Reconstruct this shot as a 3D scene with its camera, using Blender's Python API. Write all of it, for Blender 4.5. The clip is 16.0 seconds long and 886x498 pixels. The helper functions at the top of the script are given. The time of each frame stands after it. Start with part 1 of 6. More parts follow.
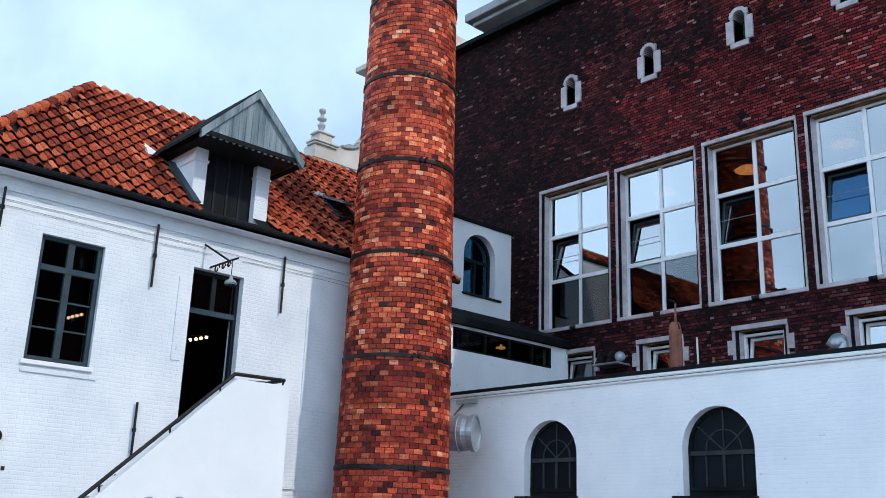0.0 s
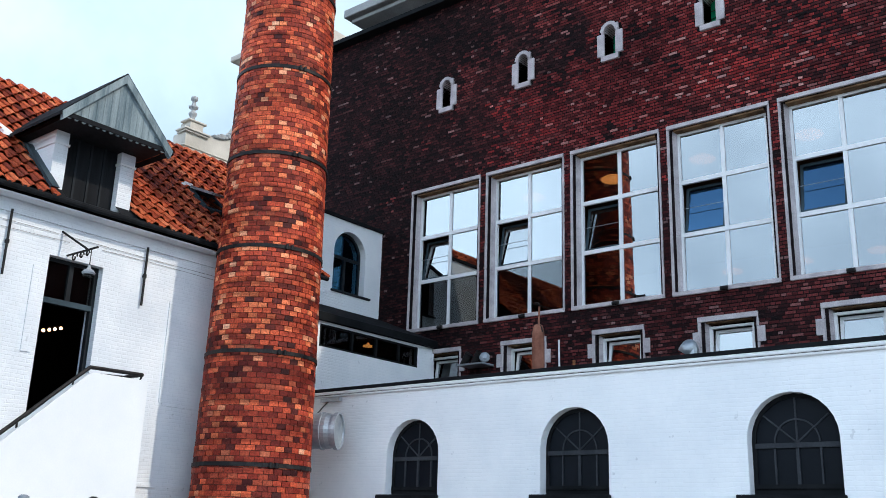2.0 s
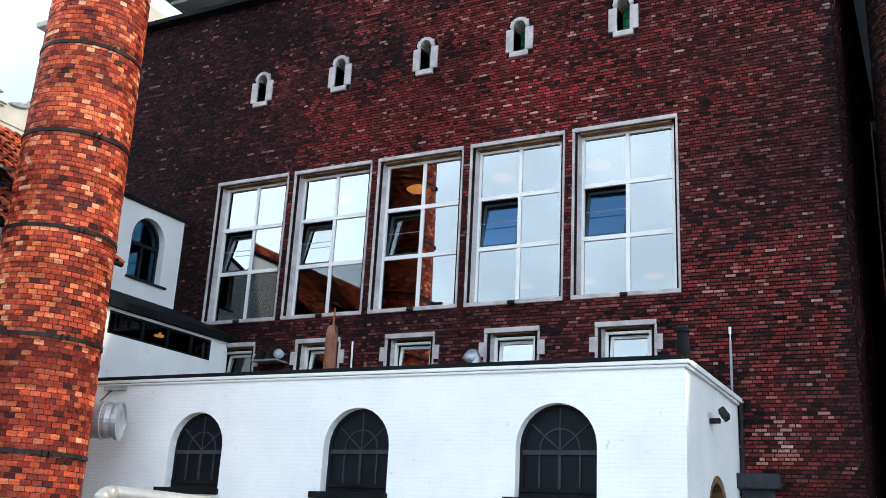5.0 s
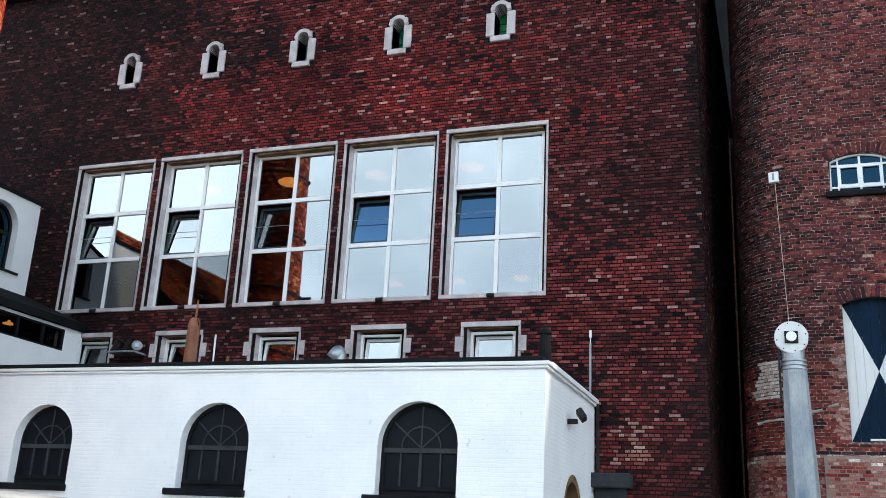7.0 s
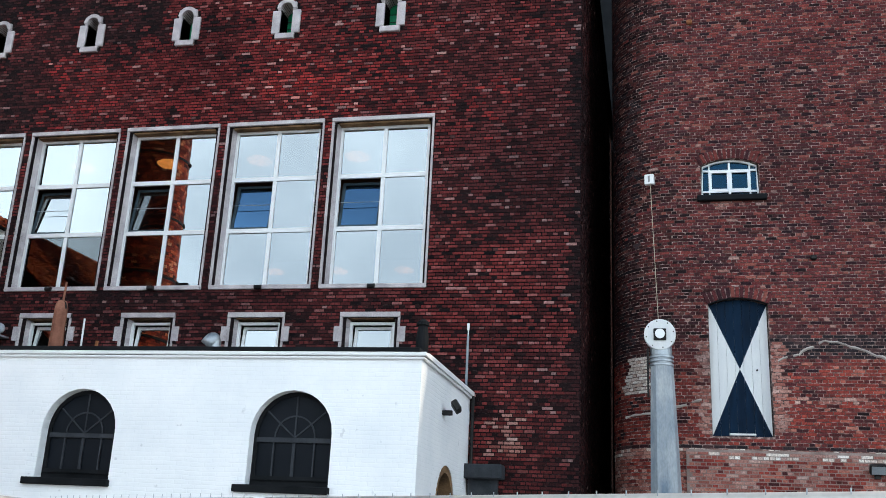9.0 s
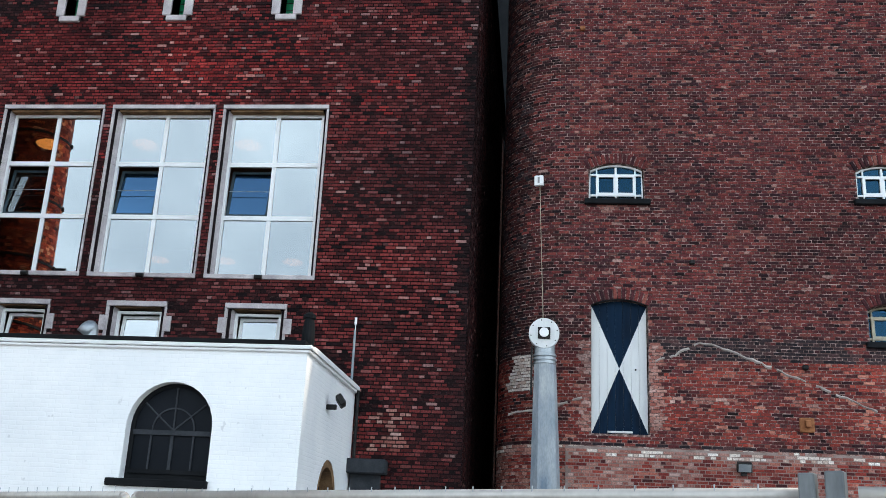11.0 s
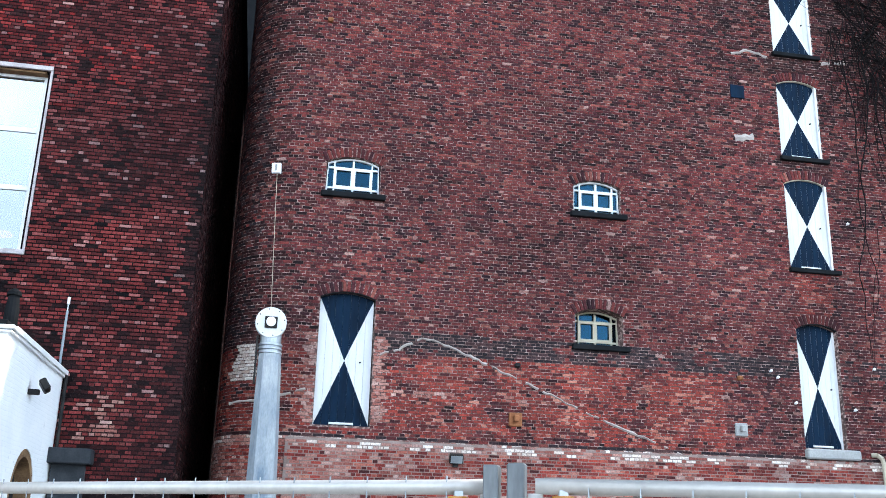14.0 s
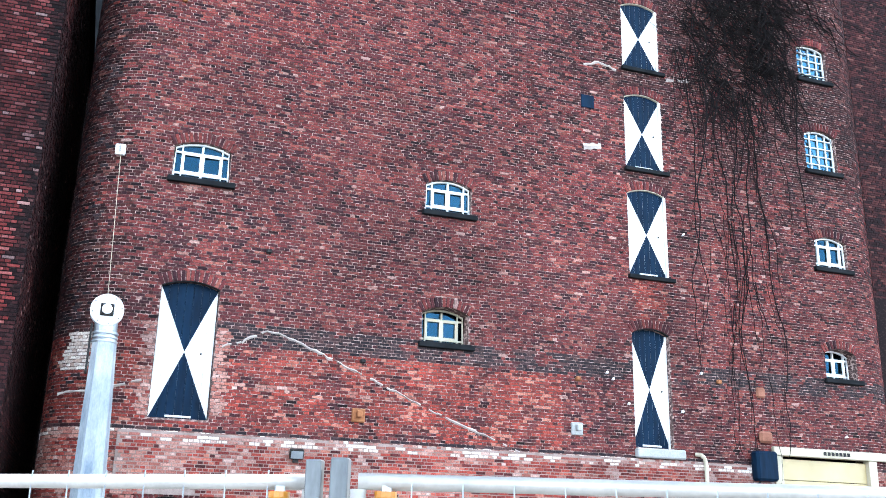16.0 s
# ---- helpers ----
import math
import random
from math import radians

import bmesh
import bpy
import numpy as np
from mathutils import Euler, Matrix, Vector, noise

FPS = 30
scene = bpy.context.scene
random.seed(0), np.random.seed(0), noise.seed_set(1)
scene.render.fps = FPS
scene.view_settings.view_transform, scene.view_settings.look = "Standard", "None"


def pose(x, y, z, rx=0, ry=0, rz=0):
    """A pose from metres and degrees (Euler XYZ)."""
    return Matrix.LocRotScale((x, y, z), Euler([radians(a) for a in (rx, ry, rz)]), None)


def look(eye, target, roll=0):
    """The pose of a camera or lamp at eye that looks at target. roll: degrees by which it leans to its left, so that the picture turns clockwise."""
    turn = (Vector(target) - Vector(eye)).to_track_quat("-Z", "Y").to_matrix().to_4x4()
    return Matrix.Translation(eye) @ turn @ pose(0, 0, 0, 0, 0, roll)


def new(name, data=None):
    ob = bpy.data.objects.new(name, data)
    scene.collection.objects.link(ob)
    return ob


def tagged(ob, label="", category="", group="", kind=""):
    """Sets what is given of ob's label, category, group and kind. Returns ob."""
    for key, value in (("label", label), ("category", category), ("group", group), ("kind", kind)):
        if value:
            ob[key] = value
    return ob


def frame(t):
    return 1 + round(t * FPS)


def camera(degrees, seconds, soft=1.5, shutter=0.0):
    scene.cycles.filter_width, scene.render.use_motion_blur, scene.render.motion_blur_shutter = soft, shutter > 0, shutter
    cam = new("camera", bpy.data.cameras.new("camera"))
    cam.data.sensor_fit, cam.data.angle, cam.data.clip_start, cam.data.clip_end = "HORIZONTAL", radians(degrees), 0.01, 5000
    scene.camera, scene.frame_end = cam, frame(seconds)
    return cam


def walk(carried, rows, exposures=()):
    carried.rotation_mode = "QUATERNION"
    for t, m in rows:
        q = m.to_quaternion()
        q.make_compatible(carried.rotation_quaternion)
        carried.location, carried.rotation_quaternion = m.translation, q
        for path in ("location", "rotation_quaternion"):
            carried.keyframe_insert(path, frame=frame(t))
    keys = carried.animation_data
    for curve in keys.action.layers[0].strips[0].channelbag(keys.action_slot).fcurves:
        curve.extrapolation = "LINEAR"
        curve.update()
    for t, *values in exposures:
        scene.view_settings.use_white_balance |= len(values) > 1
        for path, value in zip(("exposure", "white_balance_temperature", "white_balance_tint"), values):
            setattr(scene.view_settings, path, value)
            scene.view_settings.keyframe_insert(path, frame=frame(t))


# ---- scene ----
cam = camera(49.66, 16.0, soft=0.9)
PATH = [
    (0.0, pose(-0.482, 0.209, 1.760, 106.39, -1.94, 47.15)),
    (0.5, pose(-0.465, 0.191, 1.766, 106.36, -1.90, 45.21)),
    (1.0, pose(-0.456, 0.206, 1.768, 106.37, -1.86, 43.18)),
    (1.5, pose(-0.449, 0.214, 1.768, 106.38, -1.77, 41.33)),
    (2.0, pose(-0.428, 0.221, 1.771, 106.51, -1.77, 39.26)),
    (2.5, pose(-0.407, 0.215, 1.773, 106.63, -1.92, 37.15)),
    (3.0, pose(-0.112, -0.053, 1.723, 106.56, -2.29, 35.24)),
    (3.5, pose(-0.085, -0.047, 1.722, 106.69, -2.38, 33.32)),
    (4.0, pose(-0.067, -0.062, 1.736, 106.77, -2.61, 31.11)),
    (6.5, pose(-0.003, 0.024, 1.744, 107.13, -2.85, 21.32)),
    (7.0, pose(-0.000, 0.010, 1.749, 107.17, -2.79, 19.17)),
    (7.5, pose(0.015, 0.034, 1.737, 107.21, -2.74, 17.35)),
    (8.0, pose(0.033, 0.025, 1.749, 107.05, -2.68, 15.37)),
    (8.5, pose(0.055, 0.035, 1.741, 107.01, -2.64, 13.67)),
    (11.0, pose(0.089, 0.057, 1.743, 107.02, -2.55, 5.29)),
    (11.5, pose(0.094, 0.062, 1.746, 107.07, -2.37, 3.15)),
    (12.0, pose(0.104, 0.059, 1.746, 107.15, -2.01, 0.18)),
    (12.5, pose(0.128, 0.085, 1.750, 107.28, -1.57, -2.93)),
    (13.0, pose(0.141, 0.087, 1.749, 107.36, -1.48, -5.85)),
    (13.5, pose(0.158, 0.104, 1.750, 107.26, -1.56, -8.37)),
    (14.0, pose(0.169, 0.108, 1.752, 107.07, -1.56, -10.77)),
    (14.5, pose(0.185, 0.131, 1.753, 107.06, -1.57, -12.99)),
    (15.0, pose(0.187, 0.133, 1.754, 107.05, -1.50, -15.29)),
    (15.5, pose(0.212, 0.129, 1.752, 107.07, -1.39, -17.55)),
    (16.0, pose(0.233, 0.147, 1.754, 107.08, -1.34, -19.89)),
]
EXPOSURES = [(0.0, 0.72, 5900, 10), (1.0, 0.78, 6100, 10), (2.5, 1.05, 6400, 10), (3.5, 1.30, 6600, 10), (7.0, 1.24, 7000, 10), (11.0, 1.17, 7000, 10), (12.0, 1.27, 6800, 10), (13.0, 1.5, 6600, 10), (14.5, 2.05, 6450, 10), (15.5, 2.35, 6450, 10), (16.0, 2.6, 6450, 10)]
walk(cam, PATH, EXPOSURES)

# ---- daylight ----
TO_SUN = Vector((0.92, 0.27, 0.80)).normalized()
world = bpy.data.worlds.new("sky")
scene.world = world
world.use_nodes = True
wt = world.node_tree
sky = wt.nodes.new("ShaderNodeTexSky")
sky.sky_type, sky.sun_disc = "NISHITA", False
sky.sun_elevation = math.asin(TO_SUN.z)
sky.sun_rotation = math.atan2(TO_SUN.x, TO_SUN.y)
sky.air_density, sky.dust_density, sky.ozone_density = 1.0, 1.5, 1.2
coord = wt.nodes.new("ShaderNodeTexCoord")
puff = wt.nodes.new("ShaderNodeTexNoise")
puff.inputs["Scale"].default_value, puff.inputs["Detail"].default_value, puff.inputs["Roughness"].default_value = 2.2, 7.0, 0.55
wt.links.new(coord.outputs["Generated"], puff.inputs["Vector"])
cover = wt.nodes.new("ShaderNodeValToRGB")
cover.color_ramp.elements[0].position, cover.color_ramp.elements[0].color = 0.36, (0.5, 0.5, 0.5, 1)
cover.color_ramp.elements[1].position, cover.color_ramp.elements[1].color = 0.60, (1, 1, 1, 1)
wt.links.new(puff.outputs["Fac"], cover.inputs["Fac"])
veil = wt.nodes.new("ShaderNodeMix")
veil.data_type = "RGBA"
# the deck thins overhead to open blue
thin = wt.nodes.new("ShaderNodeMapRange")
thin.interpolation_type = "SMOOTHSTEP"
thin.inputs["From Min"].default_value, thin.inputs["From Max"].default_value = 0.44, 0.70
thin.inputs["To Min"].default_value, thin.inputs["To Max"].default_value = 1.0, 0.12
amount = wt.nodes.new("ShaderNodeMath")
amount.operation = "MULTIPLY"
wt.links.new(cover.outputs["Color"], amount.inputs[0])
wt.links.new(thin.outputs["Result"], amount.inputs[1])
wt.links.new(amount.outputs[0], veil.inputs[0])
# the cloud deck is brighter to the south, away from the brewery, where the sun lights it
split = wt.nodes.new("ShaderNodeSeparateXYZ")
wt.links.new(coord.outputs["Generated"], split.inputs[0])
deck = wt.nodes.new("ShaderNodeMapRange")
deck.interpolation_type = "SMOOTHSTEP"
deck.inputs["From Min"].default_value, deck.inputs["From Max"].default_value = 0.5, -0.7
wt.links.new(split.outputs["Z"], thin.inputs["Value"])
wt.links.new(split.outputs["Y"], deck.inputs["Value"])
tone = wt.nodes.new("ShaderNodeMix")
tone.data_type = "RGBA"
tone.inputs[6].default_value, tone.inputs[7].default_value = (4.3, 5.5, 6.4, 1), (10.8, 13.3, 15.8, 1)
wt.links.new(deck.outputs["Result"], tone.inputs[0])
wt.links.new(tone.outputs[2], veil.inputs[7])
# open blue between the clouds, well below them in brightness
deep = wt.nodes.new("ShaderNodeMix")
deep.data_type, deep.blend_type = "RGBA", "MULTIPLY"
deep.inputs[0].default_value, deep.inputs[7].default_value = 1.0, (0.42, 0.52, 0.62, 1)
wt.links.new(sky.outputs["Color"], deep.inputs[6])
wt.links.new(deep.outputs[2], veil.inputs[6])
wt.links.new(veil.outputs[2], wt.nodes["Background"].inputs["Color"])
wt.nodes["Background"].inputs["Strength"].default_value = 0.11
sun = new("sun", bpy.data.lights.new("sun", "SUN"))
sun.data.energy, sun.data.angle, sun.data.color = 1.35, radians(0.8), (1.0, 0.90, 0.76)
sun.matrix_world = look(TO_SUN * 60, (0, 0, 0))

# ---- materials helpers ----
def material(name):
    m = bpy.data.materials.new(name)
    m.use_nodes = True
    nt = m.node_tree
    return m, nt, nt.nodes["Principled BSDF"]


def node(nt, kind, **sockets):
    n = nt.nodes.new(kind)
    for key, value in sockets.items():
        n.inputs[key.replace("_", " ")].default_value = value
    return n


def ramp(nt, fac, stops, mode="LINEAR"):
    n = nt.nodes.new("ShaderNodeValToRGB")
    n.color_ramp.interpolation = mode
    el = n.color_ramp.elements
    while len(el) < len(stops):
        el.new(0.5)
    for e, (p, c) in zip(el, stops):
        e.position, e.color = p, (*c, 1) if len(c) == 3 else c
    nt.links.new(fac, n.inputs["Fac"])
    return n.outputs["Color"]


def mix(nt, a, b, fac, blend="MIX"):
    n = nt.nodes.new("ShaderNodeMix")
    n.data_type, n.blend_type = "RGBA", blend
    for sock, v in ((n.inputs[6], a), (n.inputs[7], b), (n.inputs[0], fac)):
        if isinstance(v, bpy.types.NodeSocket):
            nt.links.new(v, sock)
        elif isinstance(v, (tuple, list)):
            sock.default_value = (*v, 1)
        else:
            sock.default_value = v
    return n.outputs[2]


def position(nt, sx=1, sy=1, sz=1):
    g = nt.nodes.new("ShaderNodeNewGeometry")
    mp = nt.nodes.new("ShaderNodeMapping")
    mp.inputs["Scale"].default_value = (sx, sy, sz)
    nt.links.new(g.outputs["Position"], mp.inputs["Vector"])
    return mp.outputs["Vector"]


def noise_tex(nt, vec, scale, detail=4.0, rough=0.6):
    n = node(nt, "ShaderNodeTexNoise", Scale=scale, Detail=detail, Roughness=rough)
    nt.links.new(vec, n.inputs["Vector"])
    return n.outputs["Fac"]


def bump(nt, height, strength, distance, bsdf):
    b = node(nt, "ShaderNodeBump", Strength=strength, Distance=distance)
    nt.links.new(height, b.inputs["Height"])
    nt.links.new(b.outputs["Normal"], bsdf.inputs["Normal"])


def rough_material(name, c1, c2, scale=3.0, roughness=0.8, metallic=0.0, fine=40.0, relief=0.004, stretch=(1, 1, 1), dirt=0.25):
    """A worn surface: two colours by a broad noise, a fine grain over it and a slight relief."""
    m, nt, b = material(name)
    v = position(nt, *stretch)
    broad = noise_tex(nt, v, scale, 5)
    grain = noise_tex(nt, v, fine, 3)
    col = ramp(nt, broad, ((0.3, c1), (0.7, c2)))
    col = mix(nt, col, ramp(nt, grain, ((0.3, (0.45, 0.45, 0.45)), (0.65, (1, 1, 1)))), dirt, "MULTIPLY")
    nt.links.new(col, b.inputs["Base Color"])
    b.inputs["Roughness"].default_value, b.inputs["Metallic"].default_value = roughness, metallic
    b.inputs["Specular IOR Level"].default_value = 0.5 if roughness < 0.5 else 0.15
    if relief:
        bump(nt, grain, 0.6, relief, b)
    return m


def brick_material(name, stops, island=True, roughness=0.8, rows=0.0, broad_scale=0.35, broad=((0.3, (0.45, 0.42, 0.45)), (0.7, (1.25, 1.1, 1.05))), spec=0.12):
    """Fired brick: each brick takes its own tone; soot and weather vary over the wall."""
    m, nt, b = material(name)
    if island:
        rnd = nt.nodes.new("ShaderNodeNewGeometry").outputs["Random Per Island"]
    else:
        rnd = nt.nodes.new("ShaderNodeObjectInfo").outputs["Random"]
    v = position(nt)
    col = ramp(nt, rnd, stops)
    col = mix(nt, col, ramp(nt, noise_tex(nt, v, broad_scale, 5), broad), 1.0, "MULTIPLY")
    if rows:
        # whole courses came from darker or paler firings
        col = mix(nt, col, ramp(nt, noise_tex(nt, position(nt, 0.5, 0.5, 9.0), 1.0, 2), ((0.36, (0.30, 0.26, 0.26)), (0.52, (0.95, 0.95, 0.95)), (0.68, (1.25, 1.3, 1.3)))), rows, "MULTIPLY")
    grain = noise_tex(nt, v, 34, 4)
    col = mix(nt, col, ramp(nt, grain, ((0.32, (0.38, 0.38, 0.40)), (0.68, (1.5, 1.48, 1.46)))), 0.75, "MULTIPLY")
    nt.links.new(col, b.inputs["Base Color"])
    b.inputs["Roughness"].default_value = roughness
    b.inputs["Specular IOR Level"].default_value = spec
    bump(nt, grain, 0.7, 0.006, b)
    return m


def painted_brick(name, c1, c2, relief=0.006, row=0.07):
    """White limewash over old brickwork: the courses show as soft relief."""
    m, nt, b = material(name)
    g = nt.nodes.new("ShaderNodeNewGeometry")
    sep = nt.nodes.new("ShaderNodeSeparateXYZ")
    nt.links.new(g.outputs["Position"], sep.inputs[0])
    add = nt.nodes.new("ShaderNodeMath")
    nt.links.new(sep.outputs["X"], add.inputs[0]), nt.links.new(sep.outputs["Y"], add.inputs[1])
    comb = nt.nodes.new("ShaderNodeCombineXYZ")
    nt.links.new(add.outputs[0], comb.inputs["X"]), nt.links.new(sep.outputs["Z"], comb.inputs["Y"])
    warp = node(nt, "ShaderNodeTexNoise", Scale=3.0, Detail=3.0)
    nt.links.new(comb.outputs[0], warp.inputs["Vector"])
    vadd = nt.nodes.new("ShaderNodeVectorMath")
    vadd.operation = "MULTIPLY_ADD"
    vadd.inputs[1].default_value = (0.09, 0.05, 0)
    nt.links.new(warp.outputs["Color"], vadd.inputs[0]), nt.links.new(comb.outputs[0], vadd.inputs[2])
    br = node(nt, "ShaderNodeTexBrick", Scale=1.0)
    br.inputs["Brick Width"].default_value, br.inputs["Row Height"].default_value = 0.22, row
    br.inputs["Mortar Size"].default_value, br.inputs["Mortar Smooth"].default_value = 0.012, 1.0
    br.inputs["Color1"].default_value, br.inputs["Color2"].default_value = (1, 1, 1, 1), (0.72, 0.72, 0.72, 1)
    br.inputs["Mortar"].default_value = (0.25, 0.25, 0.25, 1)
    nt.links.new(vadd.outputs[0], br.inputs["Vector"])
    v = position(nt)
    fine = noise_tex(nt, v, 22, 4)
    height = mix(nt, mix(nt, br.outputs["Color"], fine, 0.5), noise_tex(nt, v, 5, 5), 0.4)
    col = ramp(nt, noise_tex(nt, v, 0.8, 6, 0.65), ((0.3, c1), (0.62, c2)))
    col = mix(nt, col, ramp(nt, br.outputs["Fac"], ((0, (1, 1, 1)), (1, (0.88, 0.90, 0.93)))), 0.12, "MULTIPLY")
    specks = ramp(nt, noise_tex(nt, v, 7, 2), ((0.70, (1, 1, 1)), (0.76, (0.6, 0.6, 0.62))))
    col = mix(nt, col, specks, 0.5, "MULTIPLY")
    nt.links.new(col, b.inputs["Base Color"])
    b.inputs["Roughness"].default_value = 0.75
    bump(nt, height, 1.0, relief, b)
    return m


def pane_material(name, mirror, tint=(1, 1, 1), behind=(0.8, 0.85, 0.9), roughness=0.0):
    """Coated glazing: part mirror, part clear."""
    m, nt, b = material(name)
    nt.nodes.remove(b)
    out = nt.nodes["Material Output"]
    gl = node(nt, "ShaderNodeBsdfGlossy", Roughness=roughness, Color=(*tint, 1))
    tr = node(nt, "ShaderNodeBsdfTransparent", Color=(*behind, 1))
    mx = nt.nodes.new("ShaderNodeMixShader")
    mx.inputs[0].default_value = mirror
    nt.links.new(tr.outputs[0], mx.inputs[1]), nt.links.new(gl.outputs[0], mx.inputs[2])
    nt.links.new(mx.outputs[0], out.inputs["Surface"])
    return m


def lamp_material(name, colour, strength):
    m, nt, b = material(name)
    b.inputs["Base Color"].default_value = (*colour, 1)
    b.inputs["Emission Color"].default_value = (*colour, 1)
    b.inputs["Emission Strength"].default_value = strength
    return m


# ---- materials ----
DARK = ((0.0, (0.020, 0.006, 0.007)), (0.25, (0.060, 0.0130, 0.0135)), (0.62, (0.110, 0.0215, 0.021)), (0.88, (0.155, 0.038, 0.037)), (0.96, (0.20, 0.078, 0.074)), (1.0, (0.30, 0.18, 0.17)))
FACADE_DARK = ((0.0, (0.006, 0.004, 0.005)), (0.55, (0.026, 0.009, 0.010)), (0.93, (0.058, 0.017, 0.017)), (0.975, (0.10, 0.045, 0.042)), (1.0, (0.22, 0.15, 0.145)))
EMBER = ((0.0, (0.036, 0.007, 0.008)), (0.45, (0.140, 0.0170, 0.017)), (0.90, (0.23, 0.034, 0.032)), (0.96, (0.28, 0.078, 0.070)), (1.0, (0.46, 0.26, 0.23)))
TOWER = ((0.0, (0.022, 0.010, 0.015)), (0.16, (0.068, 0.022, 0.027)), (0.5, (0.128, 0.030, 0.032)), (0.9, (0.205, 0.050, 0.044)), (0.985, (0.26, 0.10, 0.08)), (1.0, (0.40, 0.27, 0.24)))
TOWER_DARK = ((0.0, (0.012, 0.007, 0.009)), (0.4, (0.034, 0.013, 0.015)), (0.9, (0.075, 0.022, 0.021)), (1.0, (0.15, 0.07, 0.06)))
RED = ((0.0, (0.050, 0.016, 0.018)), (0.2, (0.15, 0.030, 0.028)), (0.85, (0.30, 0.056, 0.042)), (1.0, (0.44, 0.20, 0.15)))
STACK = ((0.0, (0.055, 0.016, 0.016)), (0.10, (0.20, 0.032, 0.022)), (0.45, (0.43, 0.064, 0.032)), (0.76, (0.62, 0.115, 0.050)), (0.93, (0.76, 0.22, 0.095)), (1.0, (0.80, 0.42, 0.26)))
BROAD_F = ((0.28, (0.35, 0.38, 0.42)), (0.50, (0.9, 0.86, 0.86)), (0.72, (1.7, 1.2, 1.12)))
def flecked_mortar(name, low, high, pale, spots=16.0, cut=0.56):
    """Old joints: sooty ground tone, with pale lime left in flecks."""
    m, nt, b = material(name)
    v = position(nt)
    col = ramp(nt, noise_tex(nt, v, 0.5, 5), ((0.32, low), (0.68, high)))
    fleck = ramp(nt, noise_tex(nt, position(nt, 1, 1, 1.6), spots, 3, 0.55), ((cut - 0.05, (0, 0, 0)), (cut + 0.07, (1, 1, 1))))
    col = mix(nt, col, pale, fleck)
    nt.links.new(col, b.inputs["Base Color"])
    b.inputs["Roughness"].default_value, b.inputs["Specular IOR Level"].default_value = 0.95, 0.1
    bump(nt, noise_tex(nt, v, 45, 3), 0.5, 0.004, b)
    return m


M_facade = brick_material("facade_brick", DARK, broad=BROAD_F, broad_scale=0.22, roughness=0.85)
M_facade_1 = brick_material("facade_brick_single", DARK, False, broad=BROAD_F, broad_scale=0.22, roughness=0.85)
M_facade_dark = brick_material("dark_facade_brick", FACADE_DARK, broad=BROAD_F, broad_scale=0.5, roughness=0.85)
M_facade_red = brick_material("bright_facade_brick", EMBER, broad=BROAD_F, broad_scale=0.5, roughness=0.85)
M_tower = brick_material("tower_brick", TOWER, rows=0.35)
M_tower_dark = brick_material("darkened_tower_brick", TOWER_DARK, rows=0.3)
M_tower_1 = brick_material("tower_brick_single", TOWER, False, rows=0.35)
M_red = brick_material("red_tower_brick", RED)
# for sooty courses, and for the rounded corner's shade put into colour
M_soot_shade = brick_material("soot_shade_brick", ((0, (0.015, 0.014, 0.018)), (0.7, (0.04, 0.03, 0.035)), (1, (0.10, 0.05, 0.05))))
M_limed = brick_material("limewashed_brick", ((0, (0.22, 0.07, 0.058)), (0.5, (0.32, 0.145, 0.12)), (0.85, (0.40, 0.235, 0.20)), (1, (0.50, 0.37, 0.33))))
M_limewhite = brick_material("whitewashed_brick", ((0, (0.46, 0.33, 0.28)), (0.35, (0.60, 0.52, 0.47)), (0.8, (0.72, 0.66, 0.61)), (1, (0.80, 0.76, 0.72))), broad=((0.3, (0.8, 0.78, 0.76)), (0.7, (1.1, 1.08, 1.06))))
M_stack = brick_material("chimney_brick", STACK, broad=((0.3, (0.68, 0.62, 0.62)), (0.68, (1.2, 1.15, 1.1))), broad_scale=0.5, roughness=0.6, rows=0.75)
M_stack_1 = brick_material("chimney_brick_single", STACK, False, broad=((0.3, (0.68, 0.62, 0.62)), (0.68, (1.2, 1.15, 1.1))), broad_scale=0.5, roughness=0.6, rows=0.75)
# darker copy of the chimney brick, picked more often towards the base
M_stack_dark = brick_material("darker_chimney_brick", [(p, (c[0] * 0.5, c[1] * 0.42, c[2] * 0.5)) for p, c in STACK[:-1]] + [(1.0, (0.42, 0.13, 0.07))], broad=((0.3, (0.6, 0.55, 0.55)), (0.68, (1.2, 1.15, 1.1))), broad_scale=0.6, roughness=0.6, rows=0.4)
M_mortar_dark = flecked_mortar("black_sooty_mortar", (0.004, 0.003, 0.004), (0.013, 0.008, 0.009), (0.040, 0.024, 0.023), 13.0, 0.60)
# near-black: the narrow gap's shade is put into this colour
M_shade_black = rough_material("shade_black_wall", (0.006, 0.005, 0.006), (0.020, 0.017, 0.020), 0.6, 0.95)
M_mortar = flecked_mortar("grey_flecked_mortar", (0.045, 0.028, 0.028), (0.15, 0.092, 0.083), (0.40, 0.285, 0.255), 11.0, 0.535)
M_mortar_stack = flecked_mortar("sooty_chimney_mortar", (0.030, 0.010, 0.009), (0.12, 0.042, 0.030), (0.26, 0.12, 0.085), 9.0, 0.60)
M_white = painted_brick("white_painted_brick", (0.58, 0.61, 0.65), (0.72, 0.735, 0.755), 0.015, 0.065)
M_white_annex = painted_brick("white_painted_annex_brick", (0.72, 0.74, 0.76), (0.82, 0.825, 0.83), 0.010, 0.065)
M_render = rough_material("smooth_white_render", (0.70, 0.71, 0.72), (0.77, 0.77, 0.77), 1.2, 0.7, relief=0.001, dirt=0.05)
